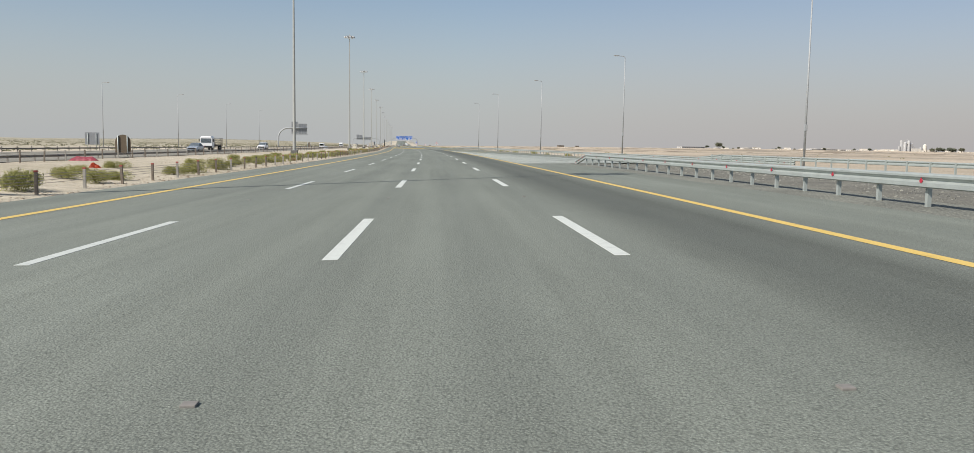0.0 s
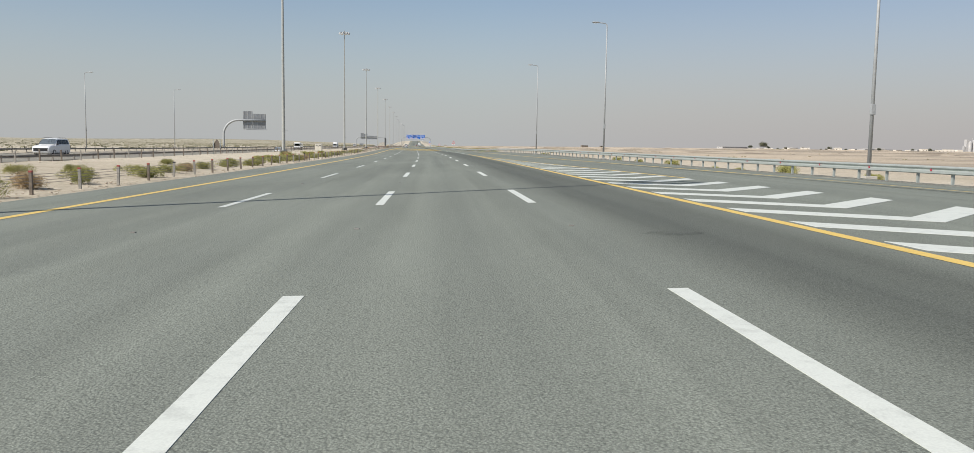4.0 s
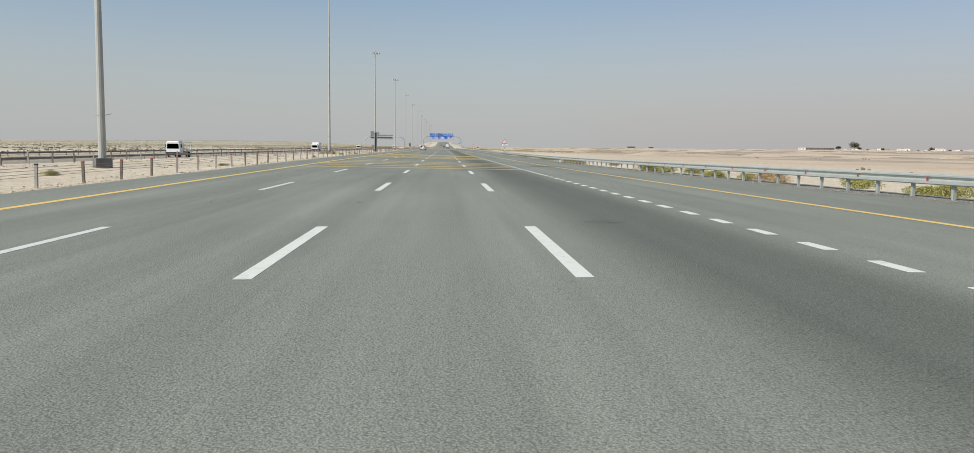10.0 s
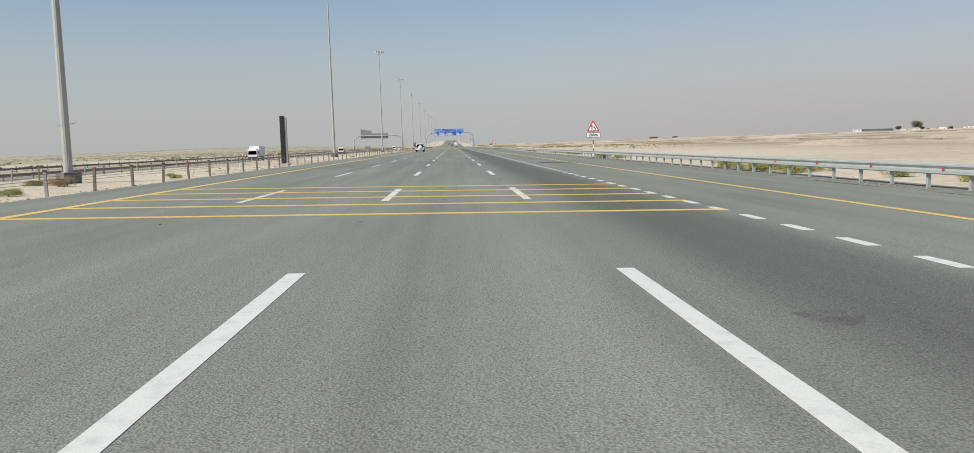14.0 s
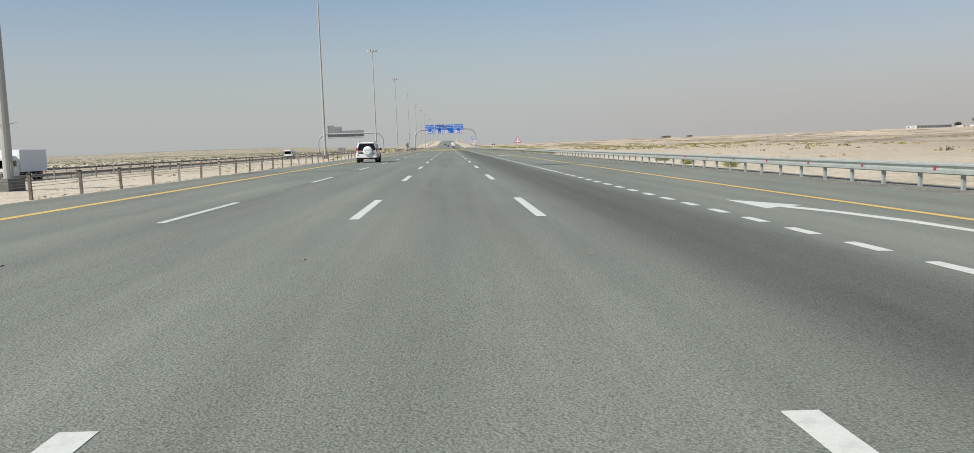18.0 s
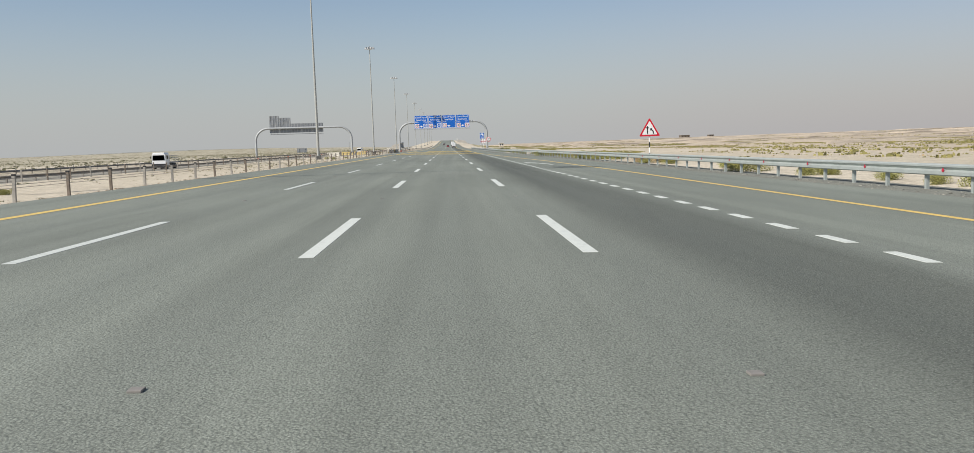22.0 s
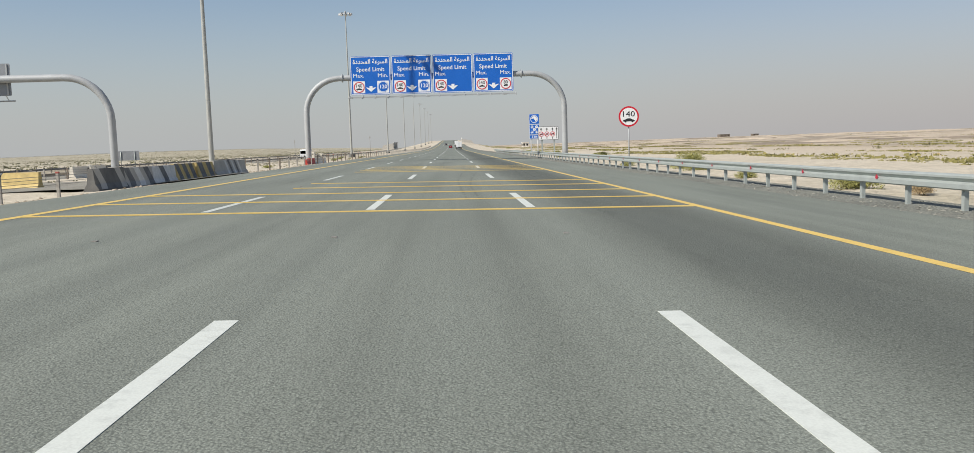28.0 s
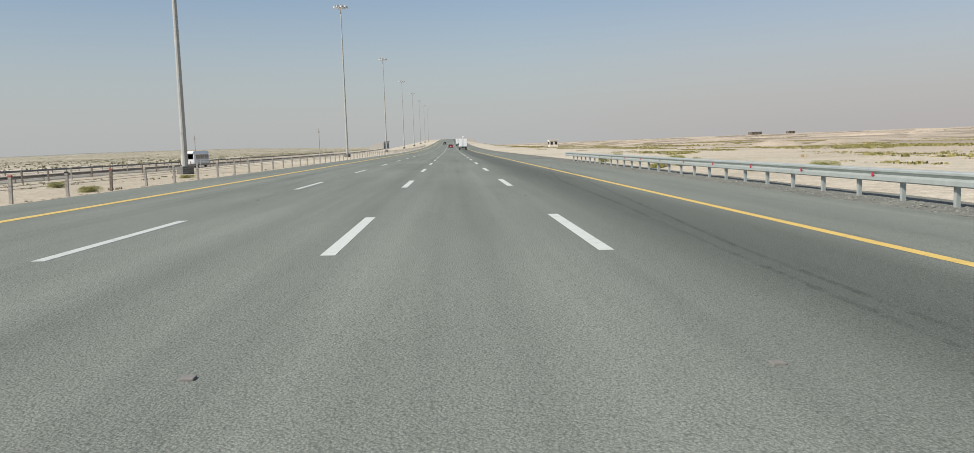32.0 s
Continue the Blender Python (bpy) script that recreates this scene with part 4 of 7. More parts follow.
def lane_sign(parent, x, z0, w, h, kind):
    """One blue lane sign of the gantry, facing the traffic."""
    bm = bmesh.new()
    slab(bm, round_rect(w, h, 0.16), 0.05, face(x, z0 + h / 2, 0))
    panel = part("sign_panel", bm, SIGN_BLUE, parent, "blue speed limit panel with white writing")
    y = -0.052
    bm = bmesh.new()
    out, inn = round_rect(w - 0.08, h - 0.08, 0.14), round_rect(w - 0.2, h - 0.2, 0.09)
    rows = [[bm.verts.new((px, pz, zz)) for px, pz in pts] for pts, zz in ((out, 0), (out, 0.006), (inn, 0.006), (inn, 0))]
    for j in range(4):
        p, q = rows[j], rows[(j + 1) % 4]
        for k in range(len(out)):
            bm.faces.new((p[k], p[(k + 1) % len(out)], q[(k + 1) % len(out)], q[k]))
    bmesh.ops.transform(bm, matrix=face(x, z0 + h / 2, y), verts=bm.verts)
    part("border", bm, SIGN_WHITE, panel)
    lettering("arabic_title", ARABIC, 0.62, SIGN_WHITE, panel, x, z0 + h * 0.855, y, bold=0.012, width=w * 0.86)
    lettering("title", "Speed Limit", 0.62, SIGN_WHITE, panel, x, z0 + h * 0.655, y, bold=0.006, width=w * 0.70)
    lettering("left_word", "Max.", 0.56, SIGN_WHITE, panel, x - w * 0.30, z0 + h * 0.495, y, bold=0.0, width=w * 0.27)
    def square(px):
        bm2 = bmesh.new()
        slab(bm2, round_rect(1.22, 1.24, 0.03), 0.006, face(px, z0 + h * 0.20, y))
        part("white_field", bm2, SIGN_WHITE, panel)
    square(x - w * 0.295)
    limit_disc(panel, "140", x - w * 0.295, z0 + h * 0.20, y - 0.008, 0.56, car_icon, 0.62)
    bm = bmesh.new()
    slab(bm, [(-0.16, 0.22), (0.16, 0.22), (0.16, 0.02), (0.56, 0.10), (0, -0.38), (-0.56, 0.10), (-0.16, 0.02)], 0.006, face(x, z0 + h * 0.17, y))
    part("lane_arrow", bm, SIGN_WHITE, panel)
    if kind == "min":
        lettering("right_word", "Min.", 0.56, SIGN_WHITE, panel, x + w * 0.31, z0 + h * 0.495, y, bold=0.0, width=w * 0.25)
        square(x + w * 0.305)
        bm = bmesh.new()
        slab(bm, disc(0.56), 0.006, face(x + w * 0.305, z0 + h * 0.20, y - 0.008))
        part("blue_disc", bm, SIGN_BLUE, panel)
        part("white_ring", ring(bmesh.new(), 0.54, 0.49, 0.008, face(x + w * 0.305, z0 + h * 0.20, y - 0.010)), SIGN_WHITE, panel)
        lettering("number", "120", 0.56, SIGN_WHITE, panel, x + w * 0.305, z0 + h * 0.20, y - 0.016, bold=0.008)
    if kind == "truck":
        lettering("right_word", "Max.", 0.56, SIGN_WHITE, panel, x + w * 0.31, z0 + h * 0.495, y, bold=0.0, width=w * 0.27)
        square(x + w * 0.305)
        limit_disc(panel, "80", x + w * 0.305, z0 + h * 0.20, y - 0.008, 0.56, truck_icon, 0.40)
    return panel


gantry = empty("sign_gantry", at(890.0, 0, -0.1), "grey bent-tube gantry carrying four blue speed limit signs over the road", "sign gantry")
part("frame", bent_tube(-13.15, 14.05, 8.95, 0.3, 3.6, 0.30), GANTRY, gantry, "bent grey steel tube", smooth=True)
for d in (-13.15, 14.05):
    footing(gantry, d)
for d in (-9.3, 9.5):
    bm = bmesh.new()
    ring(bm, 0.43, 0.29, 0.10, Matrix.Translation((d, 0, 8.95)) @ Matrix.Rotation(radians(90), 4, "Y"), 20)
    part("flange", bm, GANTRY, gantry)
for k, kind in enumerate(("min", "min", "none", "truck")):
    x = -8.34 + 2.085 + 4.28 * k
    panel = lane_sign(gantry, x, 7.14, 4.17, 3.98, kind)
    panel.matrix_basis = Matrix.Translation((0, -0.42, 0))
    for dx in (-1.5, 0, 1.5):
        bm = bmesh.new()
        box(bm, 0.09, 0.10, 3.9, x + dx, -0.34, 7.17)
        part("bracket", bm, GANTRY, gantry)
bm = bmesh.new()
box(bm, 17.5, 0.08, 0.09, 0.2, -0.62, 6.86)
box(bm, 17.5, 0.07, 0.06, 0.2, -1.62, 6.74)
part("lighting_bar", bm, GANTRY, gantry)
for k in range(14):
    x = -8.45 + 1.33 * k
    bm = bmesh.new()
    loft(bm, [[(x - 0.03, y, z0), (x + 0.03, y, z0), (x + 0.03, y, z1), (x - 0.03, y, z1)] for y, z0, z1 in ((-0.30, 6.80, 7.14), (-1.0, 6.70, 6.88), (-1.95, 6.66, 6.76))])
    arm = part("lamp_arm", bm, GANTRY, gantry)
    if k % 2 == 0:
        bm = bmesh.new()
        box(bm, 0.34, 0.20, 0.13, x + 0.2, -1.86, 6.70, bevel=0.02)
        part("sign_lamp", bm, SILVER, arm)

# gantry of the opposite carriageway, seen from behind
back = empty("back_gantry", at(871.0, 0, -0.3), "grey gantry with sign backs over the opposite carriageway", "sign gantry")
part("frame", bent_tube(-53.0, -25.75, 8.2, 0.3, 3.6, 0.30), GANTRY, back, "bent grey steel tube", smooth=True)
for d in (-53.0, -25.75):
    footing(back, d)


def sign_back(parent, x0, x1, z0, z1, ribs):
    bm = bmesh.new()
    slab(bm, round_rect(x1 - x0, z1 - z0, 0.1), 0.05, face((x0 + x1) / 2, (z0 + z1) / 2, 0.5))
    panel = part("sign_back", bm, SIGN_BACK, parent, "plain grey aluminium back of a sign")
    n = max(2, ribs)
    for k in range(n):
        x = x0 + 0.25 + (x1 - x0 - 0.5) * k / (n - 1)
        bm = bmesh.new()
        box(bm, 0.12, 0.09, z1 - z0 - 0.1, x, 0.42, z0 + 0.05)
        part("rib", bm, GANTRY, panel)
    return panel


for x0, x1, z1 in ((-49.0, -46.3, 11.8), (-46.25, -43.0, 11.2), (-42.95, -40.0, 9.5), (-39.95, -37.0, 9.5), (-36.95, -33.8, 9.5)):
    sign_back(back, x0, x1, 6.9, z1, 4)
bm = bmesh.new()
rod(bm, 0.06, 0.06, (-49, 1.0, 6.5), (-33.8, 1.0, 6.5), 8)
for k in range(9):
    rod(bm, 0.03, 0.03, (-48.7 + 1.8 * k, 1.0, 6.5), (-48.7 + 1.8 * k, 0.5, 6.95), 6)
part("lighting_bar", bm, GANTRY, back)

cant = empty("cantilever_sign", stand(372.0, -57.6) @ Matrix.Translation((57.6, 0, 0)), "grey cantilever post with a sign back over the opposite carriageway", "sign gantry")
part("frame", bent_tube(-57.6, -45.2, 8.25, 0.3, 4.4, 0.32, True), GANTRY, cant, "bent grey steel tube", smooth=True)
footing(cant, -57.6)
sign_back(cant, -52.0, -49.2, 5.75, 11.0, 3)
sign_back(cant, -49.15, -45.3, 5.75, 10.2, 4)
bm = bmesh.new()
rod(bm, 0.06, 0.06, (-52.0, 1.0, 5.5), (-45.0, 1.0, 5.5), 8)
part("lighting_bar", bm, GANTRY, cant)


# ---------------------------------------------------------------- roadside signs
def pole(e, x, h, r, mat, bands=False):
    bm = bmesh.new()
    if bands:
        n = 8
        for k in range(n):
            b2 = bmesh.new()
            rod(b2, r, r, (x, 0, h * k / n - (0.3 if k == 0 else 0)), (x, 0, h * (k + 1) / n), 12)
            part("pole_band", b2, SIGN_BLACK if k % 2 else SIGN_WHITE, e)
        bm.free()
        return
    rod(bm, r, r, (x, 0, -0.3), (x, 0, h), 12)
    part("pole", bm, mat, e, smooth=True)


def triangle(w, h, r):
    """Rounded upright triangle outline."""
    out = []
    for cx, cz, a0 in ((w / 2 - r * 1.6, r, -90), (0, h - r * 1.9, 30), (-w / 2 + r * 1.6, r, 150)):
        out += [(cx + r * math.cos(radians(a0 + 120 * k / 5)), cz + r * math.sin(radians(a0 + 120 * k / 5))) for k in range(6)]
    return out


def warning_sign(s, d, foot, plate, side):
    lab = "red and white triangular merge warning sign on a banded pole"
    e = empty("warning_sign", stand(s, d), lab, "road sign", "merge warning signs")
    top = foot + side * 0.87
    pole(e, 0, top - 0.15, 0.045, GALV, True)
    bm = bmesh.new()
    slab(bm, triangle(side, side * 0.87, 0.06), 0.03, face(0, foot, -0.06))
    part("red_triangle", bm, SIGN_RED, e)
    bm = bmesh.new()
    slab(bm, [(x * 0.74, z * 0.74 + side * 0.08) for x, z in triangle(side, side * 0.87, 0.05)], 0.006, face(0, foot, -0.092))
    part("white_field", bm, SIGN_WHITE, e)
    bm = bmesh.new()
    k = side
    slab(bm, [(-0.13 * k, 0.12 * k), (-0.08 * k, 0.12 * k), (-0.08 * k, 0.38 * k), (-0.03 * k, 0.38 * k), (-0.105 * k, 0.5 * k), (-0.18 * k, 0.38 * k), (-0.13 * k, 0.38 * k)], 0.006, face(0, foot, -0.1))
    part("arrow_symbol", bm, SIGN_BLACK, e)
    bm = bmesh.new()
    slab(bm, [(0.15 * k, 0.12 * k), (0.20 * k, 0.12 * k), (0.19 * k, 0.24 * k), (0.10 * k, 0.33 * k), (0.12 * k, 0.38 * k), (0.0, 0.36 * k), (0.05 * k, 0.25 * k), (0.07 * k, 0.29 * k), (0.14 * k, 0.22 * k)], 0.006, face(0, foot, -0.1))
    part("bent_arrow_symbol", bm, SIGN_BLACK, e)
    if plate:
        bm = bmesh.new()
        slab(bm, round_rect(1.5, 0.52, 0.08), 0.03, face(0, foot - 0.38, -0.06))
        p = part("distance_plate", bm, SIGN_BLACK, e)
        bm = bmesh.new()
        slab(bm, round_rect(1.43, 0.45, 0.06), 0.006, face(0, foot - 0.38, -0.092))
        part("white_field", bm, SIGN_WHITE, p)
        lettering("writing", "200m", 0.42, SIGN_BLACK, p, 0, foot - 0.38, -0.1, bold=0.006)
    return e


warning_sign(490.7, 16.7, 2.75, True, 1.35)
warning_sign(688.3, 16.15, 1.95, False, 1.5)

sign140 = empty("speed_limit_sign", stand(851.2, 12.6), "round white speed limit sign with red rim on a pole", "road sign")
pole(sign140, 0, 3.2, 0.036, LAMP_GREY)
bm = bmesh.new()
slab(bm, disc(0.615), 0.03, face(0, 3.10, -0.06))
part("disc", bm, SIGN_RED, sign140, "red rim")
bm = bmesh.new()
slab(bm, disc(0.515), 0.006, face(0, 3.10, -0.092))
part("white_field", bm, SIGN_WHITE, sign140)
lettering("number", "140", 0.47, SIGN_BLACK, sign140, 0, 3.24, -0.1, bold=0.0, width=0.72)
part("vehicle_symbol", car_icon(bmesh.new(), 0.70, face(0, 2.88, -0.1)), SIGN_BLACK, sign140)

svc = empty("service_sign", stand(918.4, 13.65), "tall blue service area sign with white symbols on two white posts", "road sign")
for x in (-0.47, 0.47):
    pole(svc, x, 5.6, 0.07, SIGN_WHITE)
for z0, z1 in ((4.42, 5.82), (2.95, 4.36), (2.38, 2.89)):
    bm = bmesh.new()
    slab(bm, round_rect(1.40, z1 - z0, 0.04), 0.04, face(0, (z0 + z1) / 2, -0.10))
    q = part("panel", bm, SIGN_WHITE, svc, "blue panel with a white edge")
    bm = bmesh.new()
    slab(bm, round_rect(1.34, z1 - z0 - 0.06, 0.03), 0.006, face(0, (z0 + z1) / 2, -0.142))
    part("blue_field", bm, SIGN_BLUE, q)
    if z1 > 5:
        part("emblem", ring(bmesh.new(), 0.53, 0.46, 0.006, face(0, 5.12, -0.15)), SIGN_WHITE, q)
        bm = bmesh.new()
        slab(bm, [(0.40 * math.cos(radians(a)), 0.40 * math.sin(radians(a))) for a in range(-60, 181, 20)] + [(-0.10, 0.10), (0.05, -0.10)], 0.006, face(0, 5.12, -0.15))
        part("emblem_shape", bm, SIGN_WHITE, q)
    elif z1 > 4:
        for i, (x, z) in enumerate(((-0.32, 4.02), (0.32, 4.02), (0, 3.66), (-0.32, 3.28), (0.32, 3.28))):
            bm = bmesh.new()
            if i in (1, 2):
                slab(bm, disc(0.21, 20), 0.006, face(x, z, -0.15))
            else:
                ring(bm, 0.21, 0.185, 0.006, face(x, z, -0.15), 24)
            part("symbol_disc", bm, SIGN_WHITE, q)
            bm = bmesh.new()
            if i == 1:
                bm.free()
                lettering("number", "24", 0.22, SIGN_BLUE, q, x, z, -0.158, bold=0.003)
                continue
            if i == 2:
                box(bm, 0.03, 0.006, 0.26, x - 0.05, -0.158, z - 0.13)
                box(bm, 0.03, 0.006, 0.26, x + 0.05, -0.158, z - 0.13)
            else:
                slab(bm, round_rect(0.24, 0.12, 0.03), 0.006, face(x, z - 0.03, -0.158))
                slab(bm, round_rect(0.14, 0.10, 0.03), 0.006, face(x, z + 0.08, -0.158))
            part("symbol", bm, SIGN_BLUE if i == 2 else SIGN_WHITE, q)
    else:
        lettering("writing", "2 km", 0.40, SIGN_WHITE, q, 0, 2.64, -0.15, bold=0.008)

lane_board = empty("lane_board", stand(901.8, 13.65), "white board with black arrows and red no-lorry discs on two posts", "road sign")
for x in (-0.75, 0.72):
    bm = bmesh.new()
    box(bm, 0.17, 0.12, 3.9, x, 0.02, -0.3)
    part("post", bm, GALV, lane_board)
bm = bmesh.new()
slab(bm, round_rect(2.46, 1.60, 0.06), 0.04, face(0, 2.88, -0.08))
part("board", bm, SIGN_BLACK, lane_board)
bm = bmesh.new()
slab(bm, round_rect(2.38, 1.52, 0.04), 0.006, face(0, 2.88, -0.122))
part("white_field", bm, SIGN_WHITE, lane_board)
for x, full in ((-0.86, 0), (-0.17, 0), (0.52, 0), (1.02, 1)):
    z = 2.88
    bm = bmesh.new()
    slab(bm, [(-0.035, 0.30 if not full else -0.66), (0.035, 0.30 if not full else -0.66), (0.035, 0.45), (0.13, 0.45), (0, 0.68), (-0.13, 0.45), (-0.035, 0.45)], 0.006, face(x, z, -0.13))
    if not full:
        box(bm, 0.07, 0.006, 0.26, x, -0.133, z - 0.70)
    part("arrow", bm, SIGN_BLACK, lane_board)
    if not full:
        part("red_ring", ring(bmesh.new(), 0.30, 0.245, 0.008, face(x, z - 0.10, -0.13), 28), SIGN_RED, lane_board)
        part("lorry_symbol", truck_icon(bmesh.new(), 0.36, face(x, z - 0.13, -0.13)), SIGN_BLACK, lane_board)
        bm = bmesh.new()
        slab(bm, [(-0.20, -0.16), (-0.16, -0.20), (0.20, 0.16), (0.16, 0.20)], 0.006, face(x, z - 0.10, -0.138))
        part("red_slash", bm, SIGN_RED, lane_board)

# speed camera column
radar = empty("speed_camera", stand(478.6, -13.3, 4), "tall dark speed camera column on a grey plinth", "speed camera")
bm = bmesh.new()
box(bm, 0.95, 0.95, 0.45, 0, 0, -0.15, bevel=0.03)
part("plinth", bm, CONCRETE, radar)
bm = bmesh.new()
box(bm, 0.40, 0.50, 4.25, -0.09, 0, 0.30, bevel=0.03)
part("column", bm, BLACK, radar, "matt black casing")
bm = bmesh.new()
box(bm, 0.17, 0.44, 4.10, 0.20, 0.02, 0.30, bevel=0.02)
part("side_casing", bm, LAMP_GREY, radar, "narrow grey casing beside the black one")
for z, r in ((4.05, 0.10), (3.6, 0.07), (3.2, 0.07), (2.75, 0.10)):
    bm = bmesh.new()
    slab(bm, disc(r, 20), 0.02, face(-0.09, z, -0.245))
    part("lens", bm, CAR_GLASS, radar)
for z in (1.75, 2.55):
    bm = bmesh.new()
    box(bm, 0.415, 0.515, 0.03, -0.09, 0, z)
    part("seam", bm, SIGN_BLACK, radar)
bm = bmesh.new()
box(bm, 0.30, 0.02, 1.2, -0.09, -0.252, 0.45)
part("service_door", bm, SIGN_BLACK, radar)


def cabinet(s, d, w, dep, h, mat, lab, turn=0):
    e = empty("utility_cabinet", stand(s, d, turn), lab, "cabinet")
    bm = bmesh.new()
    box(bm, w + 0.25, dep + 0.25, 0.25, 0, 0, -0.1, bevel=0.02)
    part("plinth", bm, CONCRETE, e)
    bm = bmesh.new()
    box(bm, w, dep, h, 0, 0, 0.15, bevel=0.015)
    part("body", bm, mat, e)
    bm = bmesh.new()
    box(bm, w + 0.1, dep + 0.1, 0.07, 0, 0, h + 0.15, bevel=0.02)
    part("roof", bm, mat, e)
    for sx in (-1, 1):
        bm = bmesh.new()
        box(bm, w / 2 - 0.06, 0.02, h - 0.2, sx * w / 4, -dep / 2 - 0.012, 0.25, bevel=0.004)
        dr = part("door", bm, mat, e)
        bm = bmesh.new()
        box(bm, 0.03, 0.03, 0.14, sx * 0.07, -dep / 2 - 0.035, 0.15 + h * 0.5)
        part("handle", bm, BLACK, dr)
        for k in range(4):
            bm = bmesh.new()
            box(bm, w / 2 - 0.3, 0.012, 0.025, sx * w / 4, -dep / 2 - 0.026, h * 0.82 + 0.05 * k - 0.1)
            part("vent_slot", bm, BLACK, dr)
    return e


cabinet(290.9, -20.4, 1.35, 1.5, 1.55, CREAM, "cream steel utility cabinet standing in the sand")
cabinet(929.6, -19.5, 1.15, 0.8, 1.35, CREAM, "pale steel utility cabinet standing in the sand")
cabinet(930.5, -18.3, 0.85, 0.6, 0.95, CREAM, "low pale utility cabinet beside a taller one")


# ---------------------------------------------------------------- barriers round the gantry's foot
def jersey_section(w, half, h):
    return [(-w / 2, 0), (-w / 2, 0.08), (-w * 0.27, 0.30), (-half, h), (half, h), (w * 0.27, 0.30), (w / 2, 0.08), (w / 2, 0)]


def jersey(s, d, turn, length, base, bands, lab):
    e = empty("concrete_barrier", stand(s, d, turn), lab, "barrier", "barriers in the median")
    bm = bmesh.new()
    sec = jersey_section(0.62, 0.10, 0.92)
    loft(bm, [[(x, y, z) for x, z in sec] for y in (-length / 2, -length / 2 + 0.02, length / 2 - 0.02, length / 2)])
    part("body", bm, base, e)
    for k, mat in enumerate(bands):
        if mat is None:
            continue
        y0 = -length / 2 + length * (k + 0.2) / len(bands)
        y1 = y0 + length / len(bands) * 0.55
        sl = 0.9
        sec2 = [(x * 1.012 + (0.004 if x > 0 else -0.004), z + (0.003 if z > 0.5 else 0)) for x, z in sec[1:7]]
        bm = bmesh.new()
        vs = [[bm.verts.new((x, yy + sl * (0.35 - abs(z - 0.35)), z)) for x, z in sec2] for yy in (y0, y1)]
        for i in range(len(sec2) - 1):
            bm.faces.new((vs[0][i], vs[0][i + 1], vs[1][i + 1], vs[1][i]))
        part("painted_band", bm, mat, e)
    bm = bmesh.new()
    for y in (-length / 2 + 0.5, length / 2 - 0.5):
        sweep(bm, [(0, y - 0.1, 0.9), (0, y - 0.08, 1.0), (0, y + 0.08, 1.0), (0, y + 0.1, 0.9)], 0.012, 6)
    part("lifting_eye", bm, POST_STEEL, e)
    return e


JB = [(836.8, -12.55, DARK_CONC, (CONCRETE, None, CONCRETE), "dark concrete barrier with pale diagonal bands"),
      (839.9, -12.5, CONCRETE, (BAND, WHITE_PAINT, BAND), "black and white banded concrete barrier"),
      (843.0, -12.45, WHITE_PAINT, (None, BAND, None), "white concrete barrier with a black band"),
      (846.1, -12.35, YELLOW_PAINT, (BAND, BAND, BAND), "yellow concrete barrier with black chevron bands"),
      (849.2, -12.2, YELLOW_PAINT, (BAND, BAND), "yellow concrete barrier with two worn black bands"),
      (852.3, -12.05, CONCRETE, (None, None, None, WHITE_PAINT, BAND), "grey concrete barrier banded white and black at its end"),
      (855.4, -11.9, CONCRETE, (WHITE_PAINT, BAND, WHITE_PAINT, None, None), "grey concrete barrier with white and black chevron bands")]
for s, d, base, bands, lab in JB:
    jersey(s, d, rng.uniform(-2, 2) - 2.5, 3.0, base, bands, lab)
for k, (s, d, turn) in enumerate(((868.0, -27.3, 0), (871.2, -27.3, 0), (840.5, -27.0, 90))):
    jersey(s, d, turn, 3.0, CREAM, (None,), "sand-coloured concrete barrier in the median")


jersey(845.6, -20.9, 80, 3.0, YELLOW_PAINT, (None, None, BAND), "yellow concrete barrier with a black end standing across the crossover")
jersey(846.4, -24.2, 84, 3.0, YELLOW_PAINT, (BAND, None, None), "yellow concrete barrier standing across the crossover")


def water_barrier(s, d, turn, mat, lab):
    e = empty("plastic_barrier", stand(s, d, turn), lab, "barrier", "plastic barriers")
    bm = bmesh.new()
    sec = jersey_section(0.45, 0.12, 0.62)
    loft(bm, [[(x, y, z) for x, z in sec] for y in (-1.08, -1.04, 1.04, 1.08)])
    part("body", bm, mat, e)
    for y in (-0.45, 0.45):
        bm = bmesh.new()
        box(bm, 0.36, 0.34, 0.05, 0, y, 0.36, bevel=0.02)
        part("rib", bm, mat, e)
    bm = bmesh.new()
    box(bm, 0.16, 0.10, 0.03, 0, 0.3, 0.62, bevel=0.008)
    part("filler_cap", bm, mat, e)
    return e


for s, d, turn, mat, lab in ((886.0, -12.65, 3, RED_PLASTIC, "red plastic water-filled barrier beside the gantry foot"), (888.2, -12.62, -4, RED_PLASTIC, "red plastic water-filled barrier beside the gantry foot"), (889.9, -12.2, -34, WHITE_PAINT, "white plastic water-filled barrier beside the gantry foot")):
    water_barrier(s, d, turn, mat, lab)
PINK = simple("sun_bleached_red_plastic", (0.55, 0.11, 0.15), 0.5, 0.0, 0.2, 5.0)
ORANGE = simple("orange_plastic", (0.62, 0.09, 0.03), 0.5, 0.0, 0.2, 5.0)


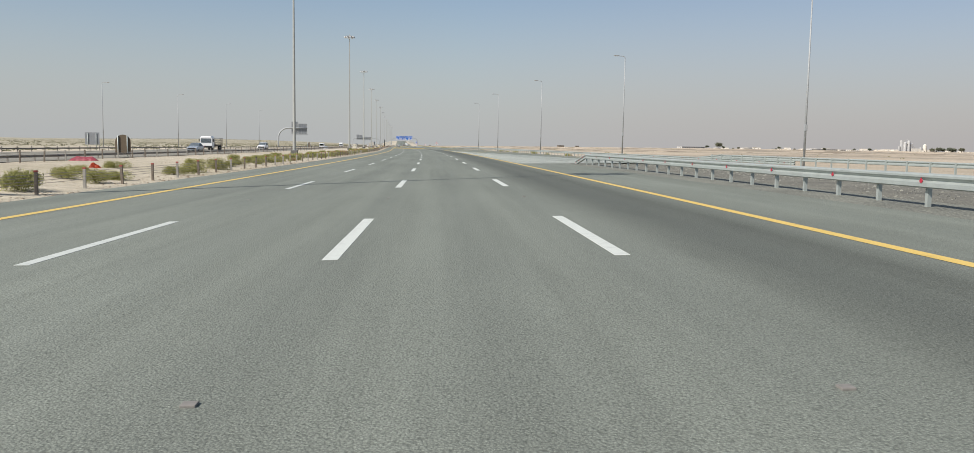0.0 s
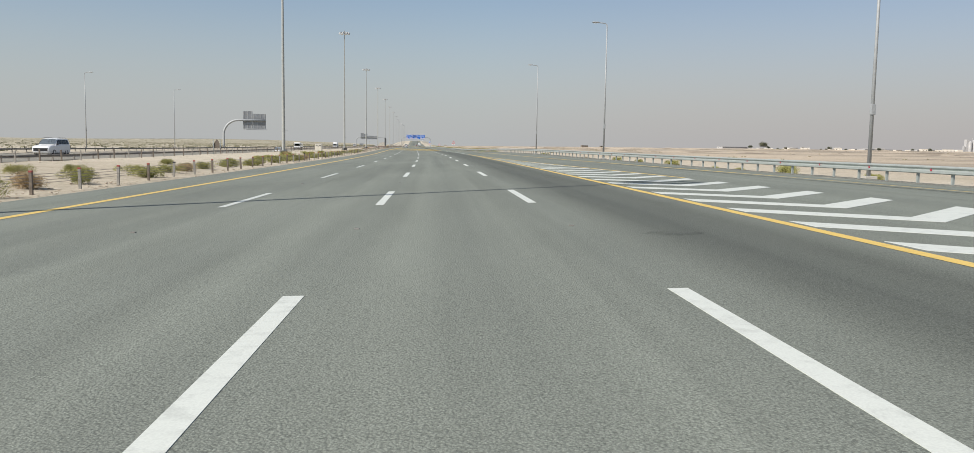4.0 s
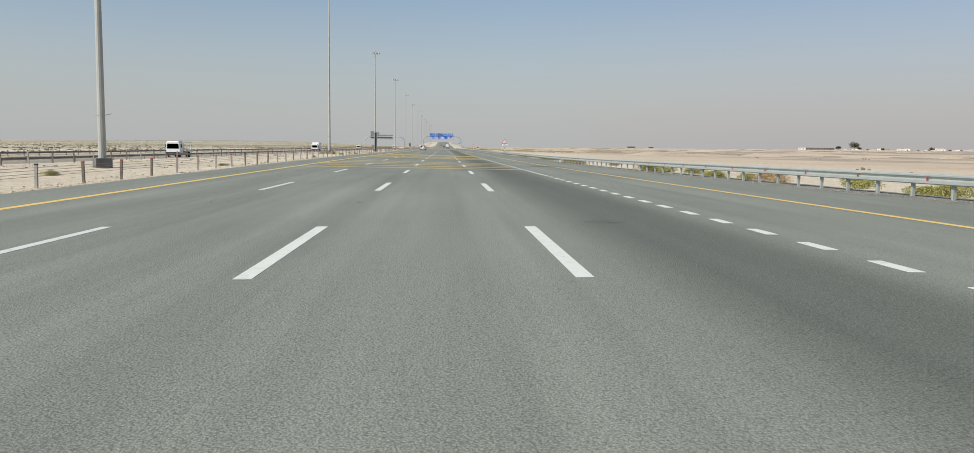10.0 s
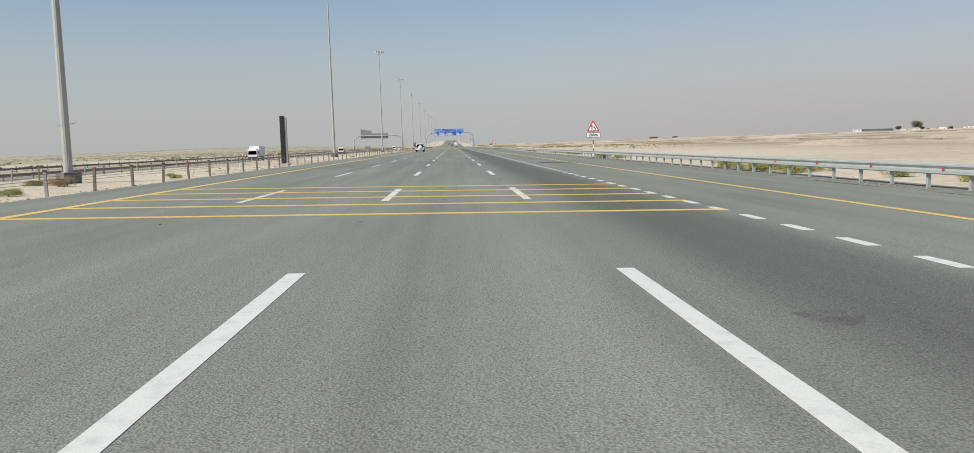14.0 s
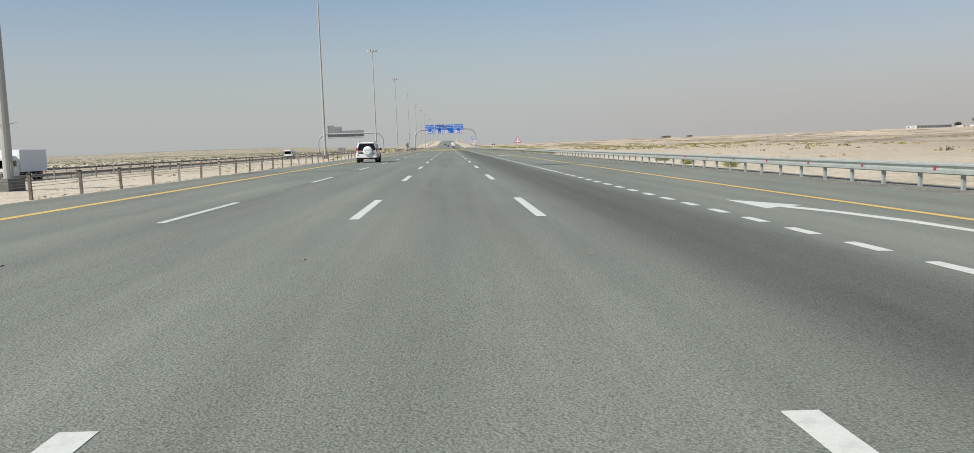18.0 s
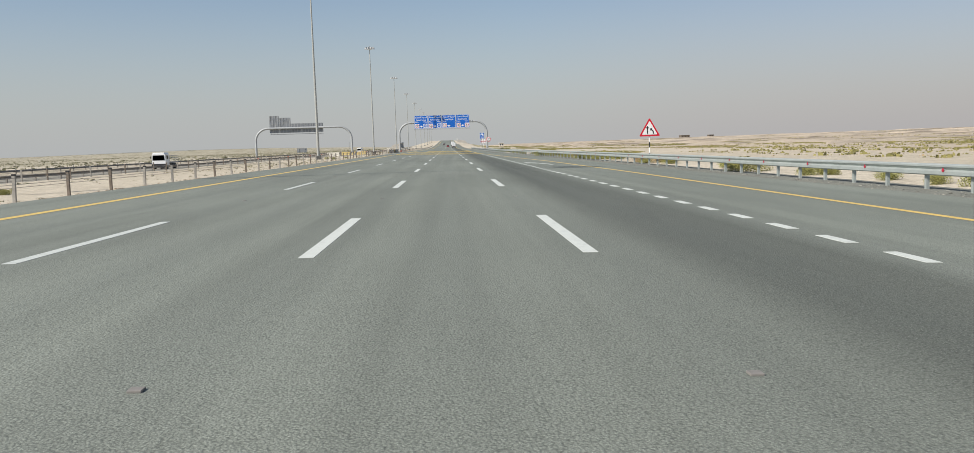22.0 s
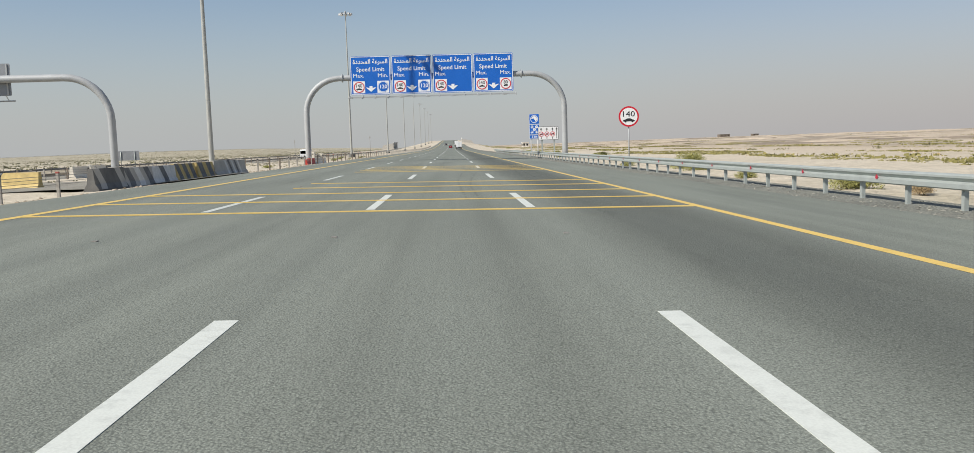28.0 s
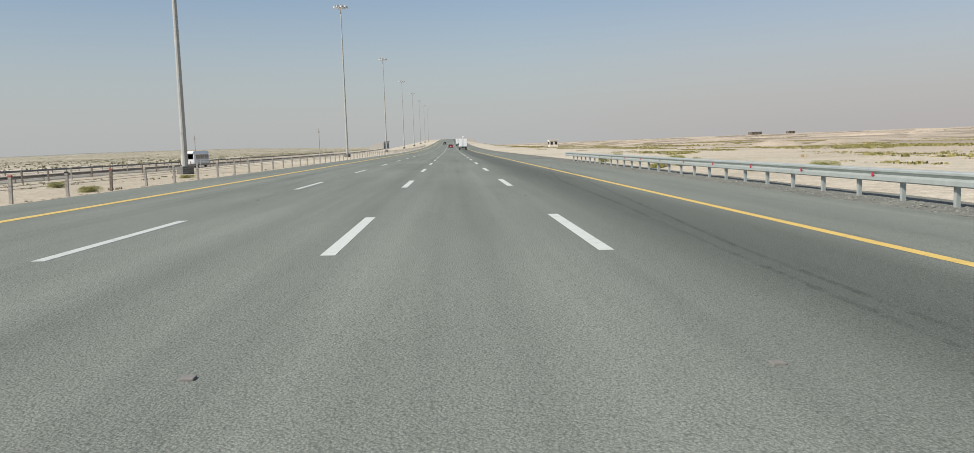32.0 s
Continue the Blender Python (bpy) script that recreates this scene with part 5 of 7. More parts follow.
def crumpled(name, s, d, sx, sy, h, turn, mat, lab, seed):
    """A slumped heap of plastic sheet."""
    r = random.Random(seed)
    bm = bmesh.new()
    nx, ny = 9, 5
    rows = []
    for i in range(nx):
        for j in range(ny):
            u, v = i / (nx - 1) * 2 - 1, j / (ny - 1) * 2 - 1
            z = h * (1 - u ** 4) * (1 - v * v) * r.uniform(0.55, 1.1) - 0.03
            rows.append(bm.verts.new((u * sx / 2 + r.uniform(-0.04, 0.04), v * sy / 2 * r.uniform(0.8, 1.1), z)))
    for i in range(nx - 1):
        for j in range(ny - 1):
            q = i * ny + j
            bm.faces.new((rows[q], rows[q + ny], rows[q + ny + 1], rows[q + 1]))
    bmesh.ops.solidify(bm, geom=bm.faces[:], thickness=0.015)
    ob = tagged(new(name, data_of(name, bm, mat)), lab, "litter")
    ob.matrix_basis = stand(s, d, turn)
    return ob


crumpled("plastic_barrier", 68.0, -26.4, 2.3, 0.7, 0.42, 4, PINK, "sun-bleached red plastic barrier lying slumped in the sand", 1)
crumpled("plastic_sheet", 49.5, -18.4, 0.75, 0.5, 0.34, 20, ORANGE, "crumpled orange plastic sheet among the shrubs", 2)


def board_back(s, d, w, z0, z1, lab, arch=False, mat=None, three=False):
    e = empty("sign_board", stand(s, d), lab, "road sign")
    for x in (-w * 0.3, w * 0.3):
        pole(e, x, z1 - 0.1, 0.06, GALV)
    bm = bmesh.new()
    if three:
        pts = triangle(w, z1 - z0, 0.06)
    elif arch:
        pts = [(-w / 2, 0), (w / 2, 0)] + [(w / 2 * math.cos(radians(a)), (z1 - z0 - w / 2) + w / 2 * math.sin(radians(a))) for a in range(0, 181, 15)]
    else:
        pts = [(x, z + (z1 - z0) / 2) for x, z in round_rect(w, z1 - z0, 0.06)]
    slab(bm, pts, 0.04, face(0, z0, 0.12))
    part("board", bm, mat or SIGN_BACK, e)
    for x in (-w * 0.3, w * 0.3):
        bm = bmesh.new()
        box(bm, 0.07, 0.05, (z1 - z0) * 0.8, x, 0.05, z0 + 0.1)
        part("rib", bm, GANTRY, e)
    return e


board_back(142.0, -54.0, 2.3, 0.9, 2.9, "grey back of a road sign on two posts")
board_back(90.0, -31.2, 1.6, 0.3, 2.35, "brown arched back of a sign in the median", True, BARK)
board_back(945.0, -52.9, 3.8, 0.9, 2.5, "dark back of a wide road sign on posts")
board_back(250.0, -31.5, 1.75, 1.1, 2.6, "dark triangular back of a warning sign", False, WOODY, True)


# ---------------------------------------------------------------- vehicles
def wheel(parent, x, y, r, w):
    bm = bmesh.new()
    m = Matrix.Translation((x, y, r)) @ Matrix.Rotation(radians(90), 4, "Y")
    prof = [(r * 0.62, -w / 2), (r * 0.94, -w / 2), (r, -w * 0.36), (r, w * 0.36), (r * 0.94, w / 2), (r * 0.62, w / 2)]
    seg = 20
    rows = [[bm.verts.new((pr * math.cos(2 * math.pi * k / seg), pr * math.sin(2 * math.pi * k / seg), pz)) for k in range(seg)] for pr, pz in prof]
    for a, b in zip(rows, rows[1:]):
        for k in range(seg):
            bm.faces.new((a[k], a[(k + 1) % seg], b[(k + 1) % seg], b[k]))
    bmesh.ops.recalc_face_normals(bm, faces=bm.faces)
    bmesh.ops.transform(bm, matrix=m, verts=bm.verts)
    wh = part("wheel", bm, RUBBER, parent, smooth=True)
    side = 1 if x > 0 else -1
    bm = bmesh.new()
    bmesh.ops.create_cone(bm, cap_ends=True, segments=20, radius1=r * 0.64, radius2=r * 0.64, depth=w * 0.5, matrix=m)
    part("hub", bm, BLACK, wh)
    bm = bmesh.new()
    for k in range(6):
        a = k * math.pi / 3
        box(bm, 0.02, r * 0.16, r * 0.6, 0, 0, 0.02, Matrix.Translation((x + side * w * 0.30, y, r)) @ Matrix.Rotation(a, 4, "X"))
    ring(bm, r * 0.64, r * 0.56, 0.03, Matrix.Translation((x + side * w * 0.32, y, r)) @ Matrix.Rotation(radians(90), 4, "Y"), 20)
    part("rim", bm, RIM, wh)
    return wh


def section(w, zb, zs, wr, zr):
    """Cross-section of a car body: half width, sill, shoulder, half roof width, roof."""
    half = [(w * 0.86, zb), (w * 0.97, zb + 0.10), (w, (zb + zs) / 2), (w * 0.985, zs - 0.06), (w * 0.95, zs), (wr, zr - 0.07), (wr * 0.90, zr - 0.015), (wr * 0.45, zr)]
    return half + [(-x, z) for x, z in reversed(half)]


SHAPES = {
    # y, half width, sill, shoulder, half roof width, roof; rear to front, for length 1 and height 1
    "suv": [(-0.50, 0.90, 0.30, 0.60, 0.86, 0.62), (-0.485, 0.98, 0.20, 0.63, 0.90, 0.66), (-0.475, 1.0, 0.17, 0.64, 0.82, 0.96), (-0.42, 1.0, 0.15, 0.64, 0.80, 0.995), (-0.10, 1.0, 0.14, 0.63, 0.79, 1.0), (0.06, 1.0, 0.14, 0.62, 0.77, 0.965), (0.21, 1.0, 0.14, 0.61, 0.84, 0.645), (0.30, 0.99, 0.15, 0.60, 0.84, 0.625), (0.46, 0.95, 0.17, 0.54, 0.80, 0.565), (0.495, 0.86, 0.22, 0.45, 0.74, 0.47), (0.50, 0.80, 0.26, 0.40, 0.70, 0.42)],
    "sedan": [(-0.50, 0.84, 0.30, 0.58, 0.76, 0.60), (-0.48, 0.95, 0.22, 0.62, 0.84, 0.65), (-0.33, 1.0, 0.16, 0.65, 0.80, 0.70), (-0.17, 1.0, 0.14, 0.66, 0.72, 0.96), (-0.05, 1.0, 0.14, 0.65, 0.72, 1.0), (0.06, 1.0, 0.14, 0.64, 0.71, 0.97), (0.23, 1.0, 0.14, 0.61, 0.82, 0.655), (0.32, 0.99, 0.15, 0.58, 0.82, 0.62), (0.46, 0.94, 0.17, 0.50, 0.76, 0.53), (0.495, 0.82, 0.22, 0.42, 0.70, 0.44), (0.50, 0.76, 0.25, 0.38, 0.66, 0.40)],
}


def car(kind, m, paint, lab, length, width, height, rear=True):
    e = empty("car", m, lab, "car")
    hw = width / 2
    bm = bmesh.new()
    rows = SHAPES[kind]
    loft(bm, [[(x, y * length, z) for x, z in section(w * hw, zb * height, zs * height, wr * hw, zr * height)] for y, w, zb, zs, wr, zr in rows])
    body = part("body", bm, paint, e, smooth=False)
    # windows lie just proud of the cabin's sloping sides
    top = {"suv": (-0.46, -0.43, 0.05, 0.19), "sedan": (-0.31, -0.16, 0.055, 0.21)}[kind]
    yb0, yt0, yt1, yb1 = (v * length for v in top)
    zs, zt = 0.665 * height, 0.925 * height
    for sx in (-1, 1):
        xa, xb = sx * (0.955 * hw + 0.004), sx * (0.815 * hw if kind == "suv" else 0.755 * hw)
        cuts = [0.0, 0.24, 0.62, 1.0] if kind == "suv" else [0.0, 0.5, 1.0]
        for c0, c1 in zip(cuts, cuts[1:]):
            g = 0.012
            bm = bmesh.new()
            def pt(c, up):
                lo, hi = yb0 + (yb1 - yb0) * c, yt0 + (yt1 - yt0) * c
                t = up
                return (xa + (xb - xa) * t + sx * 0.006, lo + (hi - lo) * t, zs + (zt - zs) * t)
            vs = [bm.verts.new(p) for p in (pt(c0 + g, 0.03), pt(c1 - g, 0.03), pt(c1 - g, 0.97), pt(c0 + g, 0.97))]
            bm.faces.new(vs)
            bmesh.ops.solidify(bm, geom=bm.faces[:], thickness=0.01)
            part("side_window", bm, CAR_GLASS, e)
        bm = bmesh.new()
        box(bm, 0.16, 0.10, 0.14, sx * (hw + 0.09), 0.185 * length, 0.62 * height, bevel=0.03)
        part("mirror", bm, BLACK, e)
        for y in (-0.30, 0.29):
            wheel(e, sx * (hw - 0.13), y * length, 0.205 * height if kind == "suv" else 0.225 * height, 0.24)
        bm = bmesh.new()
        box(bm, 0.05, 0.40 * length, 0.10, sx * (hw - 0.02), 0, 0.16 * height, bevel=0.015)
        part("sill", bm, BLACK, e)
        bm = bmesh.new()
        box(bm, 0.20, 0.12, 0.34, sx * (hw * 0.86), -0.492 * length, 0.45 * height, bevel=0.03)
        part("tail_light", bm, TAIL, e)
        bm = bmesh.new()
        box(bm, 0.34, 0.16, 0.14, sx * (hw * 0.68), 0.478 * length, 0.40 * height, bevel=0.04)
        part("headlight", bm, HEAD, e)
        if kind == "suv":
            bm = bmesh.new()
            sweep(bm, [(sx * 0.72 * hw, -0.40 * length, height), (sx * 0.72 * hw, -0.38 * length, height + 0.05), (sx * 0.72 * hw, 0.0, height + 0.05), (sx * 0.72 * hw, 0.02 * length, height)], 0.02, 6)
            part("roof_rail", bm, BLACK, e)
    bm = bmesh.new()
    y0, y1 = (-0.4815 * length, -0.474 * length) if kind == "suv" else (-0.325 * length, -0.172 * length)
    z0, z1 = (0.665 * height, 0.93 * height) if kind == "suv" else (0.715 * height, 0.945 * height)
    w0, w1 = 0.82 * hw, 0.72 * hw
    up = 0.02
    vs = [bm.verts.new(p) for p in ((-w0, y0 - up, z0 + 0.01), (w0, y0 - up, z0 + 0.01), (w1, y1 - up, z1 + 0.01), (-w1, y1 - up, z1 + 0.01))]
    bm.faces.new(vs)
    bmesh.ops.solidify(bm, geom=bm.faces[:], thickness=0.012)
    part("rear_window", bm, CAR_GLASS, e)
    bm = bmesh.new()
    y0, y1 = (0.205 * length, 0.068 * length) if kind == "suv" else (0.222 * length, 0.07 * length)
    vs = [bm.verts.new(p) for p in ((w0, y0 + 0.015, 0.66 * height + 0.02), (-w0, y0 + 0.015, 0.66 * height + 0.02), (-w1, y1 + 0.015, 0.945 * height + 0.02), (w1, y1 + 0.015, 0.945 * height + 0.02))]
    bm.faces.new(vs)
    bmesh.ops.solidify(bm, geom=bm.faces[:], thickness=0.012)
    part("windscreen", bm, SCREEN, e)
    bm = bmesh.new()
    box(bm, 1.5 * hw, 0.06, 0.18 * height, 0, 0.494 * length, 0.28 * height, bevel=0.02)
    part("grille", bm, BLACK, e)
    bm = bmesh.new()
    box(bm, 1.9 * hw, 0.16, 0.16 * height, 0, -0.488 * length, 0.21 * height, bevel=0.05)
    part("rear_bumper", bm, paint, e)
    bm = bmesh.new()
    box(bm, 1.7 * hw, 0.12, 0.10 * height, 0, -0.478 * length, 0.125 * height, bevel=0.02)
    part("valance", bm, BLACK, e)
    bm = bmesh.new()
    box(bm, 0.5, 0.02, 0.13, -0.25 * hw if kind == "suv" else 0, -0.505 * length, 0.42 * height)
    part("plate_field", bm, SIGN_WHITE, e)
    if kind == "suv":
        bm = bmesh.new()
        mm = Matrix.Translation((0.12, -0.52 * length, 0.52 * height)) @ Matrix.Rotation(radians(90), 4, "X")
        bmesh.ops.create_cone(bm, cap_ends=True, segments=28, radius1=0.39, radius2=0.34, depth=0.22, matrix=mm)
        part("spare_wheel_cover", bm, paint, e, smooth=False)
        bm = bmesh.new()
        box(bm, 0.46, 0.02, 0.06, 0.12, -0.545 * length, 0.56 * height)
        part("trim_strip", bm, RIM, e)
    return e


# rings of the off-road car's body from the tail to the nose:
# y, half width, underside, belt, half roof width, top, rake of the upper part
OFF_ROAD = ((-2.36, 0.865, 0.60, 1.13, 0.70, 1.76, 0.26), (-2.33, 0.915, 0.56, 1.13, 0.74, 1.80, 0.26), (-2.24, 0.938, 0.50, 1.13, 0.755, 1.825, 0.24),
            (-1.95, 0.942, 0.46, 1.13, 0.76, 1.845, 0.0), (-0.60, 0.942, 0.42, 1.12, 0.76, 1.865, 0.0), (0.20, 0.942, 0.42, 1.11, 0.75, 1.85, 0.0),
            (0.42, 0.942, 0.42, 1.11, 0.74, 1.80, 0.0), (1.20, 0.940, 0.44, 1.10, 0.80, 1.19, 0.0), (1.60, 0.938, 0.46, 1.07, 0.80, 1.17, 0.0),
            (2.15, 0.92, 0.50, 0.98, 0.78, 1.08, 0.0), (2.33, 0.86, 0.54, 0.90, 0.72, 0.98, 0.0), (2.40, 0.76, 0.58, 0.80, 0.64, 0.86, 0.0))
LOWER = ((0.86, 0.0), (0.95, 0.05), (0.985, 0.22), (0.995, 0.50), (1.0, 0.74), (0.985, 0.92), (0.955, 1.0))
UPPER = ((0.22, 0.28), (0.45, 0.54), (0.70, 0.77), (0.88, 0.90), (0.97, 0.965))


def body_ring(y, w, zb, belt, rw, top, rake):
    half = [(w * fx, zb + (belt - zb) * fz) for fx, fz in LOWER]
    half += [(w * 0.955 + (rw - w * 0.955) * (fx if fx < 0.9 else fx + 0.15), belt + (top - belt) * fz) for fx, fz in UPPER]
    half += [(rw * 0.72, top), (rw * 0.3, top + 0.012)]
    full = half + [(-x, z) for x, z in reversed(half)]
    return [(x, y + rake * max(0.0, z - 1.13), z) for x, z in full]


def skin(y, z):
    """Half width of the off-road car at y, z."""
    y = max(-2.2, min(2.3, y))
    for a, b in zip(OFF_ROAD, OFF_ROAD[1:]):
        if a[0] <= y <= b[0]:
            u = (y - a[0]) / (b[0] - a[0])
            ring_ = [(p[0] + (q[0] - p[0]) * u, p[2] + (q[2] - p[2]) * u) for p, q in zip(body_ring(*a), body_ring(*b))][:len(LOWER) + len(UPPER)]
            for (xa, za), (xb, zb) in zip(ring_, ring_[1:]):
                if za <= z <= zb:
                    return xa + (xb - xa) * (z - za) / (zb - za)
            return ring_[-1][0]
    return 0.9


def side_panel(sx, outline, proud=0.006):
    """A thin plate that follows the car's side; outline as (y, z) points."""
    bm = bmesh.new()
    vs = [bm.verts.new((sx * (skin(y, z) + proud), y, z)) for y, z in outline]
    f = bm.faces.new(vs if sx > 0 else list(reversed(vs)))
    g = bmesh.ops.extrude_face_region(bm, geom=[f])
    bmesh.ops.translate(bm, vec=(-sx * 0.02, 0, 0), verts=[v for v in g["geom"] if isinstance(v, bmesh.types.BMVert)])
    bmesh.ops.recalc_face_normals(bm, faces=bm.faces)
    return bm


def lathe(bm, prof, m, seg=32):
    """A turned shape: (radius, height) points round the local z axis."""
    rows = [[bm.verts.new((r * math.cos(2 * math.pi * k / seg), r * math.sin(2 * math.pi * k / seg), z)) for k in range(seg)] for r, z in prof]
    for a, b in zip(rows, rows[1:]):
        for k in range(seg):
            bm.faces.new((a[k], a[(k + 1) % seg], b[(k + 1) % seg], b[k]))
    bm.faces.new(rows[-1])
    bm.faces.new(list(reversed(rows[0])))
    bmesh.ops.transform(bm, matrix=m, verts=[v for r in rows for v in r])
    return bm


def off_road_car(m, lab):
    e = empty("car", m, lab, "car")
    body = part("body", loft(bmesh.new(), [body_ring(*row) for row in OFF_ROAD]), CAR_WHITE, e)
    for f in body.data.polygons:
        f.use_smooth = len(f.vertices) == 4
    for sx in (-1, 1):
        for nm, outline in (("quarter_window", [(-1.92, 1.60), (-1.62, 1.185), (-1.12, 1.18), (-1.16, 1.66), (-1.85, 1.66)]),
                            ("rear_door_window", [(-1.08, 1.66), (-1.05, 1.18), (-0.34, 1.175), (-0.34, 1.68)]),
                            ("front_door_window", [(-0.27, 1.68), (-0.27, 1.175), (0.78, 1.165), (0.84, 1.24), (0.42, 1.60), (0.34, 1.66)])):
            part(nm, side_panel(sx, outline, 0.010), CAR_TINT, e)
        for y in (-1.10, -0.30, 0.92):
            part("door_seam", side_panel(sx, [(y - 0.008, 0.62 if y > -1 else 0.95), (y + 0.008, 0.62 if y > -1 else 0.95), (y + 0.008, 1.12), (y - 0.008, 1.12)], 0.002), BLACK, e)
        for y in (-0.95, -0.12):
            bm = bmesh.new()
            box(bm, 0.045, 0.20, 0.035, sx * (skin(y, 1.02) + 0.02), y, 1.0, bevel=0.012)
            part("door_handle", bm, RIM, e)
        for y in (-1.44, 1.36):
            bm = bmesh.new()
            lathe(bm, [(0.47, -0.03), (0.47, 0.012), (0.44, 0.018)], Matrix.Translation((sx * 0.925, y, 0.44)) @ Matrix.Rotation(radians(90 * sx), 4, "Y"), 28)
            bmesh.ops.bisect_plane(bm, geom=bm.verts[:] + bm.edges[:] + bm.faces[:], plane_co=(0, 0, 0.40), plane_no=(0, 0, -1), clear_outer=True)
            part("wheel_arch", bm, BLACK, e)
            wh = wheel(e, sx * 0.835, y, 0.385, 0.265)
            bm = bmesh.new()
            for k in range(12):
                a = k * math.pi / 6
                box(bm, 0.016, 0.05, 0.20, 0, 0, 0.05, Matrix.Translation((sx * 0.945, y, 0.385)) @ Matrix.Rotation(a, 4, "X"), bevel=0.004)
            part("spoke", bm, RIM, wh)
        bm = bmesh.new()
        box(bm, 0.16, 1.75, 0.05, sx * 0.90, -0.02, 0.36, bevel=0.015)
        part("running_board", bm, BLACK, e)
        bm = bmesh.new()
        box(bm, 0.26, 0.02, 0.34, sx * 0.80, -1.92, 0.24, bevel=0.006)
        part("mudflap", bm, BLACK, e)
        bm = bmesh.new()
        box(bm, 0.20, 0.11, 0.17, sx * 1.03, 0.74, 1.12, bevel=0.03)
        mirror = part("mirror", bm, BLACK, e)
        bm = bmesh.new()
        box(bm, 0.17, 0.05, 0.08, sx * 1.04, 0.79, 1.215, bevel=0.02)
        part("mirror_cap", bm, CAR_WHITE, mirror)
        # tall lamp that wraps round the corner
        bm = bmesh.new()
        loft(bm, [[(sx * x, y, z) for x, y in ((0.80, -2.35), (0.855, -2.365), (0.925, -2.30), (0.945, yb), (0.86, -2.2))] for z, yb in ((0.97, -2.02), (1.05, -2.06), (1.20, -2.16), (1.34, -2.19))])
        lamp_ = part("tail_light", bm, TAIL, e)
        for z in (1.08, 1.20):
            bm = bmesh.new()
            box(bm, 0.10, 0.02, 0.035, sx * 0.88, -2.36, z, bevel=0.006)
            part("lamp_bar", bm, RED, lamp_)
        bm = bmesh.new()
        box(bm, 0.15, 0.12, 0.035, sx * 0.885, -2.29, 0.955, bevel=0.008)
        part("lamp_base", bm, BLACK, lamp_)
        bm = bmesh.new()
        box(bm, 0.20, 0.03, 0.06, sx * 0.76, -2.462, 0.675, bevel=0.01)
        part("reflector", bm, TAIL, e)
        bm = bmesh.new()
        sweep(bm, [(sx * 0.66, -1.85, 1.84), (sx * 0.66, -1.70, 1.885), (sx * 0.66, -0.6, 1.905), (sx * 0.66, 0.05, 1.885), (sx * 0.66, 0.22, 1.84)], 0.022, 8)
        part("roof_rail", bm, BLACK, e)
        bm = bmesh.new()
        box(bm, 0.36, 0.20, 0.15, sx * 0.66, 2.26, 0.80, bevel=0.04)
        part("headlight", bm, HEAD, e)
    # tailgate
    rake = lambda z: -2.372 + 0.26 * max(0.0, z - 1.13)
    bm = bmesh.new()
    bm.faces.new([bm.verts.new((x, rake(z) - 0.006, z)) for x, z in ((-0.80, 1.15), (0.80, 1.15), (0.76, 1.40), (0.66, 1.69), (-0.66, 1.69), (-0.76, 1.40))])
    bmesh.ops.solidify(bm, geom=bm.faces[:], thickness=0.014)
    part("rear_window", bm, CAR_GLASS, e)
    bm = bmesh.new()
    loft(bm, [[(x * 0.70, -2.08, 1.775), (x * 0.70, -2.30, 1.745), (x * 0.69, -2.32, 1.775), (x * 0.68, -2.06, 1.835)] for x in (-1, -0.96, 0.96, 1)])
    part("roof_spoiler", bm, CAR_WHITE, e)
    bm = bmesh.new()
    rows = [[(x, y, z) for x, z in ((-w, 0.47), (w, 0.47), (w, 0.55), (w, 0.76), (w - 0.02, 0.80), (-w + 0.02, 0.80), (-w, 0.76), (-w, 0.55))] for y, w in ((-2.46, 0.84), (-2.43, 0.91), (-2.28, 0.95), (-2.0, 0.955))]
    part("rear_bumper", loft(bm, rows), CAR_WHITE, e)
    bm = bmesh.new()
    box(bm, 1.50, 0.30, 0.18, 0, -2.24, 0.33, bevel=0.05)
    part("valance", bm, BLACK, e)
    bm = bmesh.new()
    box(bm, 1.52, 0.02, 0.03, 0, -2.37, 0.815)
    part("tailgate_gap", bm, BLACK, e)
    bm = bmesh.new()
    box(bm, 0.58, 0.03, 0.30, -0.50, -2.372, 0.83, bevel=0.02)
    recess = part("plate_recess", bm, BLACK, e)
    bm = bmesh.new()
    box(bm, 0.44, 0.012, 0.19, -0.49, -2.392, 0.89)
    part("plate_field", bm, SIGN_WHITE, recess)
    bm = bmesh.new()
    box(bm, 0.44, 0.006, 0.05, -0.49, -2.398, 1.03)
    part("plate_stripe", bm, RED, recess)
    bm = bmesh.new()
    box(bm, 0.34, 0.006, 0.07, -0.49, -2.402, 0.92)
    part("plate_bar", bm, BLACK, recess)
    bm = bmesh.new()
    ring(bm, 0.075, 0.055, 0.012, Matrix.Translation((-0.52, -2.368, 1.06)) @ FACE @ Matrix.Diagonal((1.25, 0.85, 1, 1)), 24)
    part("badge", bm, RIM, e)
    bm = bmesh.new()
    box(bm, 0.30, 0.01, 0.03, 0.66, -2.372, 1.08)
    part("nameplate", bm, RIM, e)
    cover = part("spare_wheel_cover", lathe(bmesh.new(), [(0.40, -0.16), (0.425, -0.10), (0.425, 0.0), (0.41, 0.05), (0.37, 0.085), (0.25, 0.10), (0.0001, 0.105)], Matrix.Translation((0.12, -2.50, 1.07)) @ FACE, 40), CAR_WHITE, e, smooth=True)
    bm = bmesh.new()
